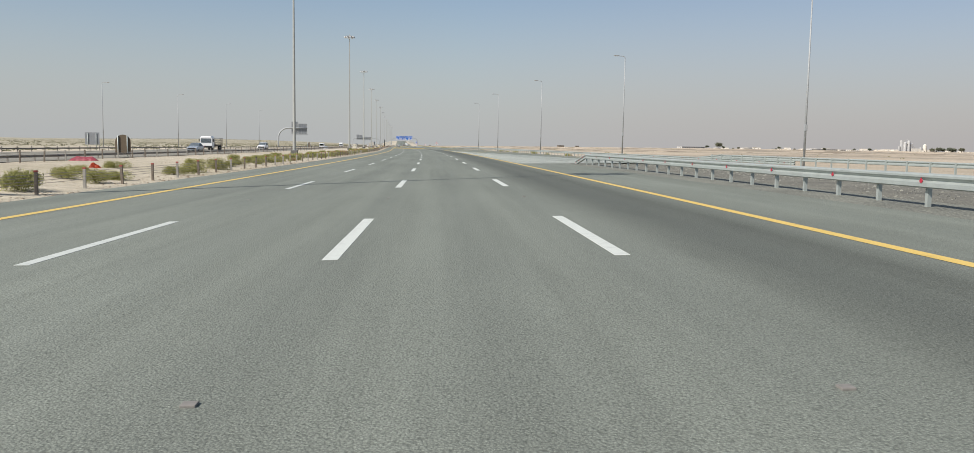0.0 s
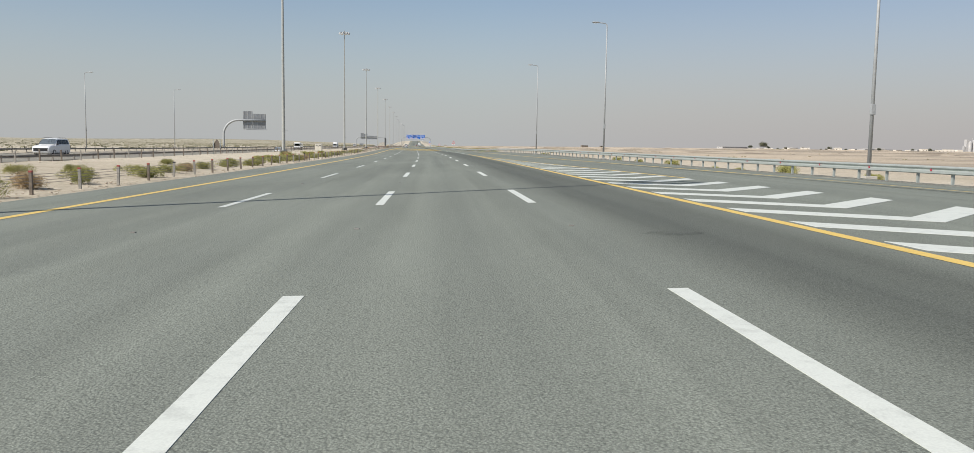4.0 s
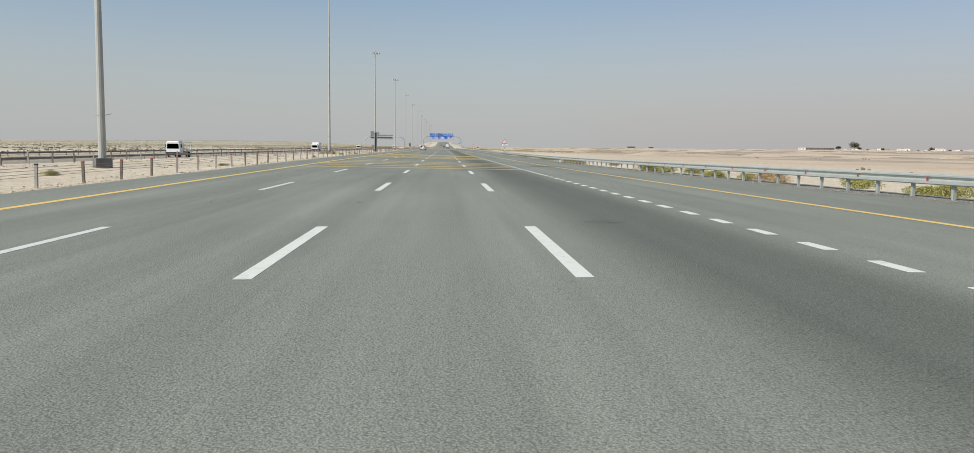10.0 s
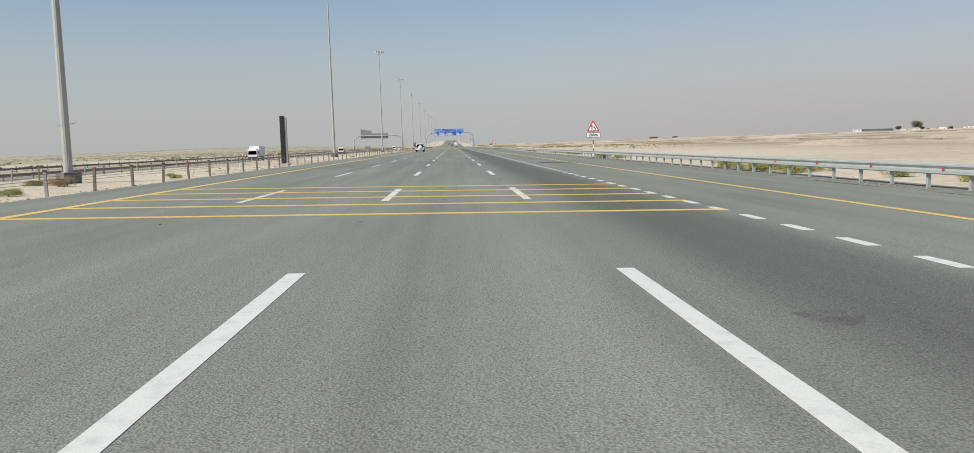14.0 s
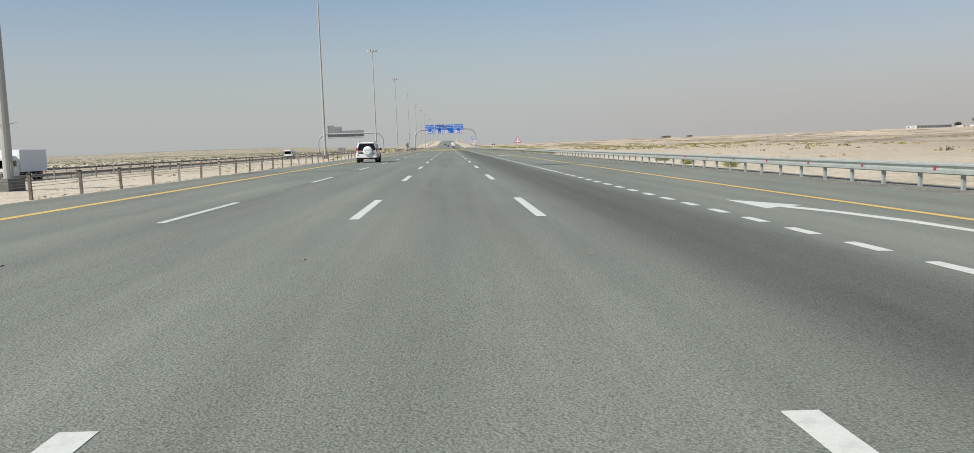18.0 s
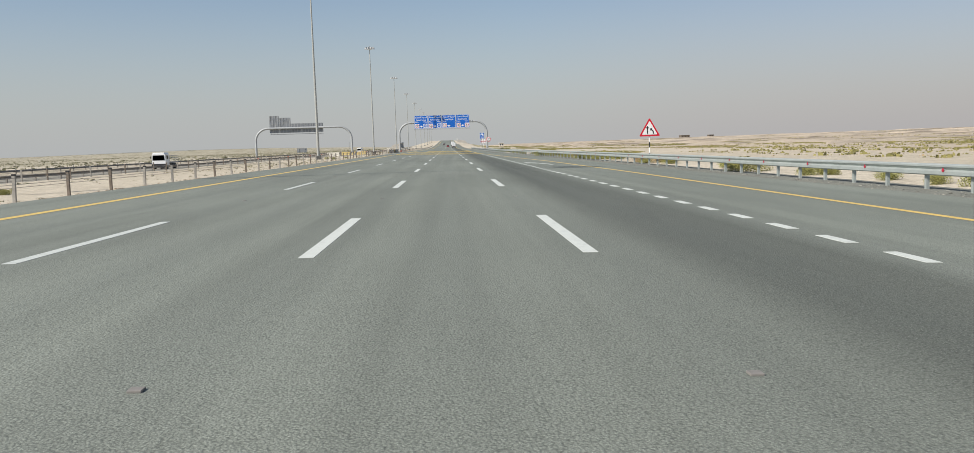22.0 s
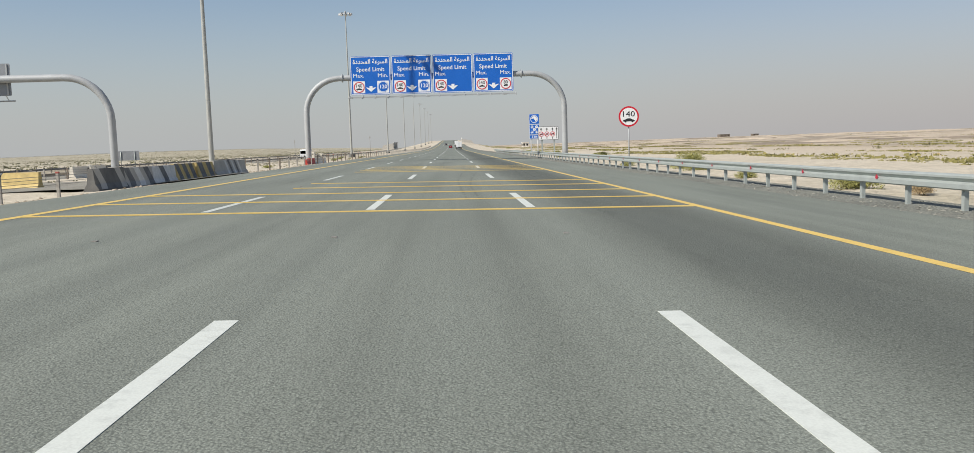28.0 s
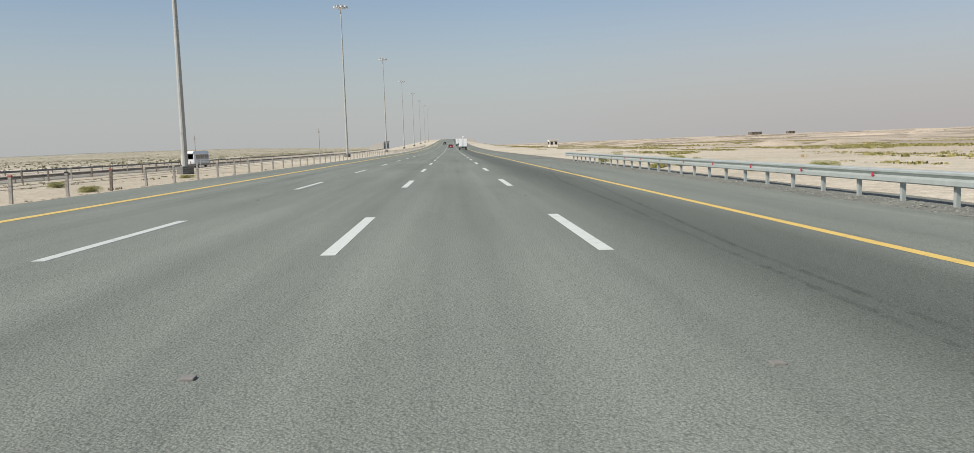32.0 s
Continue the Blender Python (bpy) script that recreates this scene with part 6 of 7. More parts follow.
    box(bm, 0.60, 0.02, 0.065, 0.12, -2.606, 1.13, bevel=0.006)
    part("trim_strip", bm, LAMP_GREY, cover)
    bm = bmesh.new()
    box(bm, 0.40, 0.012, 0.17, 0.12, -2.606, 0.90, bevel=0.02)
    part("recessed_panel", bm, SIGN_WHITE, cover)
    bm = bmesh.new()
    vs = [bm.verts.new(p) for p in ((0.80, 1.18, 1.215), (-0.80, 1.18, 1.215), (-0.68, 0.47, 1.775), (0.68, 0.47, 1.775))]
    bm.faces.new(vs)
    bmesh.ops.solidify(bm, geom=bm.faces[:], thickness=0.012)
    part("windscreen", bm, SCREEN, e)
    bm = bmesh.new()
    box(bm, 1.1, 0.06, 0.30, 0, 2.385, 0.62, bevel=0.03)
    part("grille", bm, BLACK, e)
    return e


def lorry(m, lab, box_h, box_l, cab_mat, body_mat, flat=False):
    """A rigid lorry: cab, chassis and a box or an open flatbed."""
    e = empty("lorry", m, lab, "lorry")
    bm = bmesh.new()
    box(bm, 0.9, box_l + 2.4, 0.22, 0, -box_l / 2 + 0.6, 0.75)
    part("chassis", bm, BLACK, e)
    bm = bmesh.new()
    sec = [(-1.15, 0.55), (1.15, 0.55), (1.2, 1.2), (1.15, 2.5), (0.95, 2.8), (-0.95, 2.8), (-1.15, 2.5), (-1.2, 1.2)]
    loft(bm, [[(x * k, y, z * kz + (1 - kz) * 0.55) for x, z in sec] for y, k, kz in ((0.1, 0.98, 1.0), (1.3, 1.0, 1.0), (1.86, 1.0, 1.0), (2.05, 0.96, 0.95))])
    part("cab", bm, cab_mat, e)
    bm = bmesh.new()
    vs = [bm.verts.new(p) for p in ((1.02, 2.085, 1.5), (-1.02, 2.085, 1.5), (-0.95, 2.085, 2.35), (0.95, 2.085, 2.35))]
    bm.faces.new(vs)
    bmesh.ops.solidify(bm, geom=bm.faces[:], thickness=0.03)
    part("windscreen", bm, SCREEN, e)
    for sx in (-1, 1):
        bm = bmesh.new()
        box(bm, 0.02, 0.85, 0.65, sx * 1.185, 1.05, 1.65, bevel=0.005)
        part("side_window", bm, CAR_GLASS, e)
        bm = bmesh.new()
        box(bm, 0.14, 0.08, 0.45, sx * 1.38, 1.75, 1.75, bevel=0.02)
        part("mirror", bm, BLACK, e)
        bm = bmesh.new()
        box(bm, 0.3, 0.1, 0.2, sx * 0.85, 2.03, 0.75, bevel=0.02)
        part("headlight", bm, HEAD, e)
        for y in (1.1, -box_l + 1.4, -box_l + 2.5):
            wheel(e, sx * 0.98, y, 0.48, 0.32)
        bm = bmesh.new()
        box(bm, 0.2, 0.06, 0.14, sx * 0.95, -box_l - 0.14, 0.8)
        part("tail_light", bm, TAIL, e)
    bm = bmesh.new()
    box(bm, 2.3, 0.1, 0.35, 0, 2.08, 0.55, bevel=0.03)
    part("front_bumper", bm, BLACK, e)
    if flat:
        bm = bmesh.new()
        box(bm, 2.4, box_l, 0.16, 0, -box_l / 2 - 0.1, 1.0, bevel=0.01)
        part("bed", bm, body_mat, e)
        for k in range(int(box_l) + 1):
            for sx in (-1, 1):
                bm = bmesh.new()
                rod(bm, 0.035, 0.035, (sx * 1.15, -0.15 - k * (box_l - 0.1) / int(box_l), 1.1), (sx * 1.15, -0.15 - k * (box_l - 0.1) / int(box_l), 1.1 + box_h), 6)
                part("stake", bm, body_mat, e)
        for sx in (-1, 1):
            for z in (0.35, 0.7, 1.0):
                bm = bmesh.new()
                box(bm, 0.04, box_l, 0.07, sx * 1.15, -box_l / 2 - 0.1, 1.1 + box_h * z - 0.08)
                part("side_rail", bm, body_mat, e)
    else:
        bm = bmesh.new()
        box(bm, 2.45, box_l, box_h, 0, -box_l / 2 - 0.1, 1.0, bevel=0.04)
        part("cargo_box", bm, body_mat, e)
        for sx in (-1, 1):
            bm = bmesh.new()
            box(bm, 1.14, 0.03, box_h - 0.2, sx * 0.59, -box_l - 0.115, 1.1, bevel=0.006)
            dr = part("rear_door", bm, body_mat, e)
            bm = bmesh.new()
            rod(bm, 0.02, 0.02, (sx * 0.2, -box_l - 0.15, 1.15), (sx * 0.2, -box_l - 0.15, 0.9 + box_h), 6)
            part("locking_bar", bm, GALV, dr)
    return e


def bus(m, lab, length=9.0):
    e = empty("bus", m, lab, "bus")
    bm = bmesh.new()
    sec = [(-1.2, 0.45), (1.2, 0.45), (1.22, 1.2), (1.18, 2.6), (1.0, 2.95), (-1.0, 2.95), (-1.18, 2.6), (-1.22, 1.2)]
    loft(bm, [[(x * k, y, 0.45 + (z - 0.45) * kz) for x, z in sec] for y, k, kz in ((-length / 2, 0.96, 0.98), (-length / 2 + 0.15, 1, 1), (length / 2 - 0.5, 1, 1), (length / 2, 0.94, 0.88))])
    part("body", bm, CAR_WHITE, e)
    for sx in (-1, 1):
        for k in range(6):
            bm = bmesh.new()
            box(bm, 0.02, 1.12, 0.85, sx * 1.21, -length / 2 + 1.1 + 1.3 * k, 1.5, bevel=0.005)
            part("window", bm, CAR_GLASS, e)
        for y in (-length / 2 + 2.0, length / 2 - 2.0):
            wheel(e, sx * 1.02, y, 0.46, 0.3)
        bm = bmesh.new()
        box(bm, 0.3, 0.08, 0.2, sx * 0.85, length / 2 - 0.02, 0.8)
        part("headlight", bm, HEAD, e)
        bm = bmesh.new()
        box(bm, 0.02, length - 0.6, 0.16, sx * 1.222, 0, 1.15)
        part("stripe", bm, CAR_SILVER, e)
    bm = bmesh.new()
    box(bm, 2.0, 0.04, 0.95, 0, length / 2 - 0.02, 1.55, Matrix.Rotation(0, 4, "X"), bevel=0.01)
    part("windscreen", bm, SCREEN, e)
    return e


def park(s, d, h=-0.20, turn=180.0):
    """A place on the opposite carriageway, facing against the stations."""
    p = ground_point(s, d)
    return Matrix.Translation((p.x, p.y, -0.235 - sunk(s) + rise(s) * (1 - ease(18, 60, abs(d + 8))))) @ Matrix.Rotation(line(s)[2] + radians(turn), 4, "Z")


off_road_car(at(594.35, -5.58, 0.0, 0, True), "white off-road car with a covered spare wheel on its tailgate")
car("sedan", at(1252.0, 1.6, 0.0, 0, True), CAR_RED, "dark red saloon car on the motorway", 4.7, 1.82, 1.45)
lorry(at(1180.0, 5.4, 0.0, 0, True), "white box lorry in the slow lane", 2.4, 5.6, CAR_WHITE, CAR_WHITE)
lorry(at(1340.0, 5.4, 0.0, 0, True), "far white box lorry in the slow lane", 2.6, 6.4, CAR_WHITE, SIGN_WHITE)
car("sedan", at(1420.0, -1.9, 0.0, 0, True), BLACK, "dark saloon car far ahead on the motorway", 4.7, 1.82, 1.45)
lorry(park(172.0, -42.5), "white flatbed lorry with rusty stake sides", 1.4, 7.2, CAR_WHITE, WOODY, True)
car("sedan", park(140.0, -36.9), CAR_SILVER, "silver-blue saloon car on the opposite carriageway", 4.6, 1.8, 1.5)
car("suv", park(205.0, -37.5), CAR_WHITE, "white off-road car on the opposite carriageway", 4.84, 1.88, 1.85)
car("sedan", park(312.0, -32.0), CAR_WHITE, "white saloon car on the opposite carriageway", 4.7, 1.82, 1.5)
lorry(park(439.0, -45.0), "white lorry with open stake sides", 1.5, 5.2, CAR_WHITE, WHITE_PAINT, True)
lorry(park(611.0, -47.1), "white box lorry on the opposite carriageway", 2.5, 6.2, CAR_WHITE, SIGN_WHITE)
lorry(park(776.0, -47.5), "white lorry with grey stake sides on the opposite carriageway", 1.2, 4.6, CAR_WHITE, SIGN_BACK, True)
bus(park(1070.0, -44.5), "white coach with dark windows on the opposite carriageway")


# ---------------------------------------------------------------- plants
def bush_data(seed, dry):
    """Low desert shrub: a rough dome of many small leaf sprays."""
    r = random.Random(seed)
    bm = bmesh.new()
    lobes = [(r.gauss(0, 0.27), r.gauss(0, 0.27), r.uniform(0.12, 0.42), r.uniform(0.28, 0.46)) for _ in range(12)]
    for _ in range(5200):
        cx, cy, cz, cr = r.choice(lobes)
        a, b = r.uniform(0, 2 * math.pi), r.uniform(-0.9, 1.5)
        rad = cr * r.uniform(0.5, 1.1)
        p = Vector((cx + rad * math.cos(a) * math.cos(b), cy + rad * math.sin(a) * math.cos(b), max(0.0, cz + rad * math.sin(b) * 0.85)))
        out = Vector((math.cos(a) * 0.7, math.sin(a) * 0.7, 0.9)).normalized()
        t = Vector((r.uniform(-1, 1), r.uniform(-1, 1), r.uniform(-0.4, 0.4))).normalized()
        ln, w = r.uniform(0.05, 0.10), r.uniform(0.012, 0.024)
        u = (out + t * 0.7).normalized()
        q = u.cross(t).normalized()
        vs = [bm.verts.new(p + q * x * w + u * y * ln) for x, y in ((-0.6, 0), (0.7, 0.15), (0.1, 1))]
        bm.faces.new(vs)
    return data_of("desert_shrub", bm, BUSH_DRY if dry else BUSH_LEAF)


def stem_data(seed):
    r = random.Random(seed)
    bm = bmesh.new()
    for _ in range(9):
        a = r.uniform(0, 2 * math.pi)
        b = (0.45 * math.cos(a) * r.uniform(0.4, 1.3), 0.45 * math.sin(a) * r.uniform(0.4, 1.3), r.uniform(0.3, 0.62))
        rod(bm, 0.016, 0.005, (0.05 * math.cos(a), 0.05 * math.sin(a), -0.05), b, 5)
    return data_of("branchwork", bm, BARK)


BUSHES = [bush_data(k, k in (4,)) for k in range(5)]
STEMS = [stem_data(20 + k) for k in range(3)]


def shrub(s, d, size, r, dry=False, group="shrubs beside the road"):
    me = BUSHES[4] if dry else BUSHES[r.randrange(4)]
    ob = tagged(new("desert_shrub", me), "dry brown desert shrub in the sand" if dry else "yellow-green desert shrub growing in the sand", "shrub", group)
    p = ground_point(s, d)
    ob.matrix_basis = Matrix.Translation(p - Vector((0, 0, 0.03))) @ Matrix.Rotation(r.uniform(0, 6.28), 4, "Z") @ Matrix.Diagonal((size * r.uniform(0.9, 1.35), size * r.uniform(0.9, 1.35), size * r.uniform(0.7, 0.95), 1))
    st = new("branchwork", r.choice(STEMS))
    st.parent = ob
    return ob


pr = random.Random(11)
s = 14.0
while s < 304:
    shrub(s, -12.2 - abs(pr.gauss(0, 0.8)), pr.uniform(0.6, 1.15), pr, pr.random() < 0.07)
    s += pr.uniform(2.2, 6.4) * (0.85 if 60 < s < 200 else 1.25)
for _ in range(40):
    shrub(pr.uniform(14, 275), -13.4 - pr.random() ** 0.7 * 5.0, pr.uniform(0.4, 0.9), pr, pr.random() < 0.12)
for s0, d0, z in ((286, -12.6, 0.5), (293, -12.8, 0.6), (299, -14.5, 0.5), (306, -12.4, 0.55), (316, -13.0, 0.4), (330, -16.5, 0.5), (352, -14.2, 0.4), (397, -14.5, 0.45), (447, -18.6, 0.8), (449.5, -21.0, 0.7), (437, -16.0, 0.6), (455, -15.4, 0.5), (459, -17.0, 0.45), (546, -15.2, 0.45), (641, -15.5, 0.4), (668, -18.3, 0.5), (771, -18.6, 0.6), (773.5, -17.9, 0.5), (780, -16.5, 0.4), (878, -18.4, 0.6), (884, -16.2, 0.55), (930, -16.0, 0.6), (941, -15.0, 0.5), (948, -17.6, 0.6), (956, -14.8, 0.55), (962, -19.0, 0.6), (975, -16.4, 0.5)):
    shrub(s0, d0, z, pr, pr.random() < 0.15)
for a, b, n, lo, hi in ((92, 240, 16, 0.9, 3.5), (300, 360, 14, 0.8, 2.5), (365, 450, 22, 0.6, 2.6), (470, 620, 12, 0.9, 3.0), (640, 700, 14, 0.6, 3.0), (700, 765, 30, 0.5, 2.8), (770, 850, 16, 0.7, 3.0), (850, 1000, 22, 1.0, 7.0)):
    for _ in range(n):
        s = pr.uniform(a, b)
        shrub(s, outer_rail(s) + pr.uniform(lo, hi) + 0.5, pr.uniform(0.5, 1.05), pr, pr.random() < 0.08, "shrubs behind the barrier")
for s0, d0, z in ((707.6, 15.6, 1.15), (709.6, 15.3, 1.25), (711.6, 15.9, 0.9), (735.4, 14.0, 0.95), (737.6, 13.9, 0.8), (739.8, 14.1, 0.9), (734.0, 14.7, 0.85)):
    shrub(s0, d0, z, pr, False, "shrubs behind the barrier")


def tufts(name, spots, size, material, lab, tall=1.0):
    """Far scrub, uncountable: every tuft a few crossed leaf sprays."""
    r = random.Random(len(spots))
    vs, fs = [], []
    for (s, d) in spots:
        p = ground_point(s, d)
        k = size * r.uniform(0.5, 1.5)
        for _ in range(6):
            a = r.uniform(0, 2 * math.pi)
            far = k * 1.3 * math.sqrt(r.random())
            x, y = p.x + far * math.cos(a * 3.1), p.y + far * math.sin(a * 3.1)
            w, h = k * r.uniform(0.25, 0.5), tall * k * r.uniform(0.25, 0.62) * (1.2 - 0.6 * far / (k * 1.3))
            c, sn = math.cos(a) * w, math.sin(a) * w
            i = len(vs)
            vs += [(x - c, y - sn, p.z - 0.05), (x + c, y + sn, p.z - 0.05), (x + c * 0.7, y + sn * 0.7, p.z + h * 0.7), (x - c * r.uniform(0, 0.8), y - sn * 0.4, p.z + h)]
            fs.append((i, i + 1, i + 2, i + 3))
    me = bpy.data.meshes.new(name)
    me.from_pydata(vs, [], fs)
    me.materials.append(material)
    return tagged(new(name, me), lab, "scrub", kind="stuff")


def patchy(n, s0, s1, d0, d1, power, thresh, seed, freq=0.012, across=1.8):
    r = random.Random(seed)
    out = []
    tries = 0
    while len(out) < n and tries < n * 30:
        tries += 1
        s = r.uniform(s0, s1)
        d = d0 + (d1 - d0) * r.random() ** power
        if noise.noise((s * freq, d * freq * across, seed)) > thresh:
            out.append((s, d))
    return out


tufts("far_scrub", patchy(36000, -100, 3000, -55, -800, 1.7, -0.3, 3, 0.01), 0.42, SCRUB, "low desert scrub beyond the opposite carriageway")
tufts("median_tufts", patchy(1500, 700, 1000, -26.5, -12.2, 1.0, -0.05, 17, 0.05), 0.11, SCRUB, "small dry tufts scattered over the sand of the median")
tufts("fence_tufts", patchy(900, 280, 700, -26.5, -12.2, 1.0, 0.05, 18, 0.05), 0.09, SCRUB, "sparse dry tufts on the sand of the median")
tufts("plain_scrub", patchy(8000, 620, 2300, 30, 420, 1.7, 0.14, 5, 0.008, 3.0), 0.32, PLAIN_LEAF, "green desert scrub in patches on the plain")
tufts("herb_belt", patchy(34000, 690, 1450, 24, 110, 1.15, 0.10, 12, 0.026, 4.5), 0.27, PLAIN_LEAF, "low yellow-green herbs in flat patches behind the barrier", 0.55)
tufts("sparse_scrub", patchy(900, 200, 2600, 40, 900, 1.5, 0.1, 6, 0.008), 0.45, SCRUB, "sparse desert scrub on the plain")
tufts("dry_scrub", patchy(1500, 500, 2300, 26, 300, 1.3, 0.05, 8, 0.02), 0.22, BUSH_DRY, "dry brown desert scrub on the plain")


# ---------------------------------------------------------------- loose stones
def stones(name, spots, lo, hi, material, lab, sink=0.3):
    r = random.Random(len(spots) + 1)
    vs, fs = [], []
    base = [(1, 0, 0), (0, 1, 0), (-1, 0, 0), (0, -1, 0), (0, 0, 0.8), (0.5, 0.5, 0.5), (-0.5, 0.5, 0.5), (-0.5, -0.5, 0.5), (0.5, -0.5, 0.5)]
    tri = [(0, 1, 5), (1, 2, 6), (2, 3, 7), (3, 0, 8), (0, 5, 8), (1, 6, 5), (2, 7, 6), (3, 8, 7), (5, 6, 4), (6, 7, 4), (7, 8, 4), (8, 5, 4)]
    for p in spots:
        k = lo + (hi - lo) * r.random() ** 2.5
        sx, sy, sz = k * r.uniform(0.7, 1.4), k * r.uniform(0.7, 1.4), k * r.uniform(0.5, 1.0)
        a = r.uniform(0, 6.28)
        c, sn = math.cos(a), math.sin(a)
        i = len(vs)
        for x, y, z in base:
            x, y, z = x * sx * r.uniform(0.8, 1.2), y * sy * r.uniform(0.8, 1.2), z * sz
            vs.append((p.x + x * c - y * sn, p.y + x * sn + y * c, p.z + z - k * sink))
        fs += [(a_ + i, b_ + i, c_ + i) for a_, b_, c_ in tri]
    me = bpy.data.meshes.new(name)
    me.from_pydata(vs, [], fs)
    me.materials.append(material)
    return tagged(new(name, me), lab, "stones", kind="stuff")


STONE = leafy("grey_stone", (0.115, 0.116, 0.10), (0.30, 0.296, 0.25))
PALE = leafy("pale_stone", (0.26, 0.215, 0.155), (0.56, 0.49, 0.39))
sr = random.Random(3)
spots = []
for _ in range(30000):
    s = sr.uniform(62, 1000)
    d = right_edge(s) - 0.08 + 1.9 * sr.random() ** 0.9
    spots.append(on_road(s, d, 0.03 * ease(0, 0.5, d - right_edge(s))))
stones("verge_stones", spots, 0.016, 0.055, STONE, "grey broken stones on the verge under the barrier")
spots = [on_road(s, sr.uniform(10.9, min(22, ramp_line(s) - 6.6)), -0.02) for s in (sr.uniform(0, 62) for _ in range(5000))]
stones("fork_stones", spots, 0.02, 0.08, STONE, "grey broken stones between the road and the slip road")
spots = []
for _ in range(18000):
    s = sr.uniform(8, 1000)
    d = LEFT_EDGE - 0.08 - abs(sr.gauss(0, 1.3))
    spots.append(ground_point(s, d))
stones("median_stones", spots, 0.02, 0.085, PALE, "pale stones and clods along the edge of the sand", 0.15)
spots = [ground_point(sr.uniform(20, 1000), sr.uniform(-27.5, -12)) for _ in range(12000)]
stones("sand_stones", spots, 0.015, 0.075, PALE, "scattered pale stones on the sand of the median", 0.25)


# ---------------------------------------------------------------- spoil banks on the plain
def banks(name, n, seed, d0, d1, hmax, material, lab):
    """Low uneven ridges of dumped soil lying roughly across the plain."""
    r = random.Random(seed)
    vs, fs = [], []
    for _ in range(n):
        s, d = r.uniform(520, 2300), d0 + (d1 - d0) * r.random() ** 1.4
        ln, h, w = r.uniform(6, 30) * (0.6 + d / 300), r.uniform(0.25, 1.0) * hmax, r.uniform(1.2, 3.0)
        a = r.gauss(0, 0.35)
        c, sn = math.cos(a), math.sin(a)
        k = max(5, int(ln / 3.5))
        i0 = len(vs)
        for i in range(k + 1):
            u = i / k
            e = math.sin(math.pi * u) ** 0.6
            x = (u - 0.5) * ln
            y = 2.0 * noise.noise((x * 0.07, seed, s))
            hh = h * e * (0.65 + 0.7 * abs(noise.noise((x * 0.25, s, 2.0))))
            for off, z in ((-w, -0.25), (-w * 0.45, hh * 0.6), (0, hh), (w * 0.5, hh * 0.5), (w * 1.1, -0.25)):
                px, py = x * c - (y + off) * sn, x * sn + (y + off) * c
                q = ground_point(s + py, d + px)
                vs.append((q.x, q.y, q.z + z))
        for i in range(k):
            for j in range(4):
                b = i0 + i * 5 + j
                fs.append((b, b + 1, b + 6, b + 5))
    me = bpy.data.meshes.new(name)
    me.from_pydata(vs, [], fs)
    me.materials.append(material)
    return tagged(new(name, me), lab, "soil bank", kind="stuff")


SOIL = gravel("pale_dug_soil", (0.40, 0.32, 0.235), (0.62, 0.53, 0.41))
DARK_SOIL = gravel("dark_dug_soil", (0.20, 0.165, 0.125), (0.36, 0.295, 0.22))
banks("soil_bank", 560, 41, 55, 900, 1.0, SOIL, "low pale banks of dug soil across the plain")
banks("dark_bank", 340, 42, 70, 900, 0.7, DARK_SOIL, "low darker banks of stony soil across the plain")


# ---------------------------------------------------------------- distance
def tree(s, d, h, seed):
    r = random.Random(seed)
    e = empty("tree", stand(s, d), "broad dark green tree on the horizon", "tree", "trees on the horizon")
    bm = bmesh.new()
    rod(bm, 0.28, 0.18, (0, 0, -0.2), (0.1, 0, h * 0.4), 8)
    ends = []
    for k in range(6):
        a = k * 1.05 + r.uniform(-0.3, 0.3)
        q = (h * 0.28 * math.cos(a), h * 0.28 * math.sin(a), h * r.uniform(0.5, 0.75))
        rod(bm, 0.13, 0.05, (0.1, 0, h * r.uniform(0.3, 0.4)), q, 6)
        ends.append(Vector(q))
    part("trunk", bm, BARK, e)
    bm = bmesh.new()
    for _ in range(2400 if h > 8 else 800):
        c = r.choice(ends + [Vector((0, 0, h * 0.62))])
        p = c + Vector((r.gauss(0, h * 0.12), r.gauss(0, h * 0.12), r.gauss(0, h * 0.11)))
        u = Vector((r.uniform(-1, 1), r.uniform(-1, 1), r.uniform(-1, 1))).normalized()
        v = u.orthogonal().normalized()
        k = r.uniform(0.3, 0.65)
        bm.faces.new([bm.verts.new(p + u * x * k + v * y * k) for x, y in ((-1, 0), (0, -0.6), (1, 0), (0, 0.6))])
    part("crown", bm, HAZED_LEAF, e)
    return e


for k, (s, d, h) in enumerate(((1277, 499, 11.0), (1283, 482, 6.0), (1290, 512, 5.0), (1300, 610, 6.5), (1305, 690, 5.5), (1290, 760, 6.0), (1280, 560, 4.5), (1262, 850, 8.0), (1258, 859, 9.0), (1262, 868, 8.5), (1257, 877, 9.5), (1263, 888, 8.5), (1258, 898, 9.0))):
    tree(s, d, h, 60 + k)
tr = random.Random(31)
for k in range(16):
    tree(1310 + tr.uniform(-60, 80), 530 + 30 * k + tr.uniform(-12, 12), tr.uniform(2.6, 5.0), 90 + k)


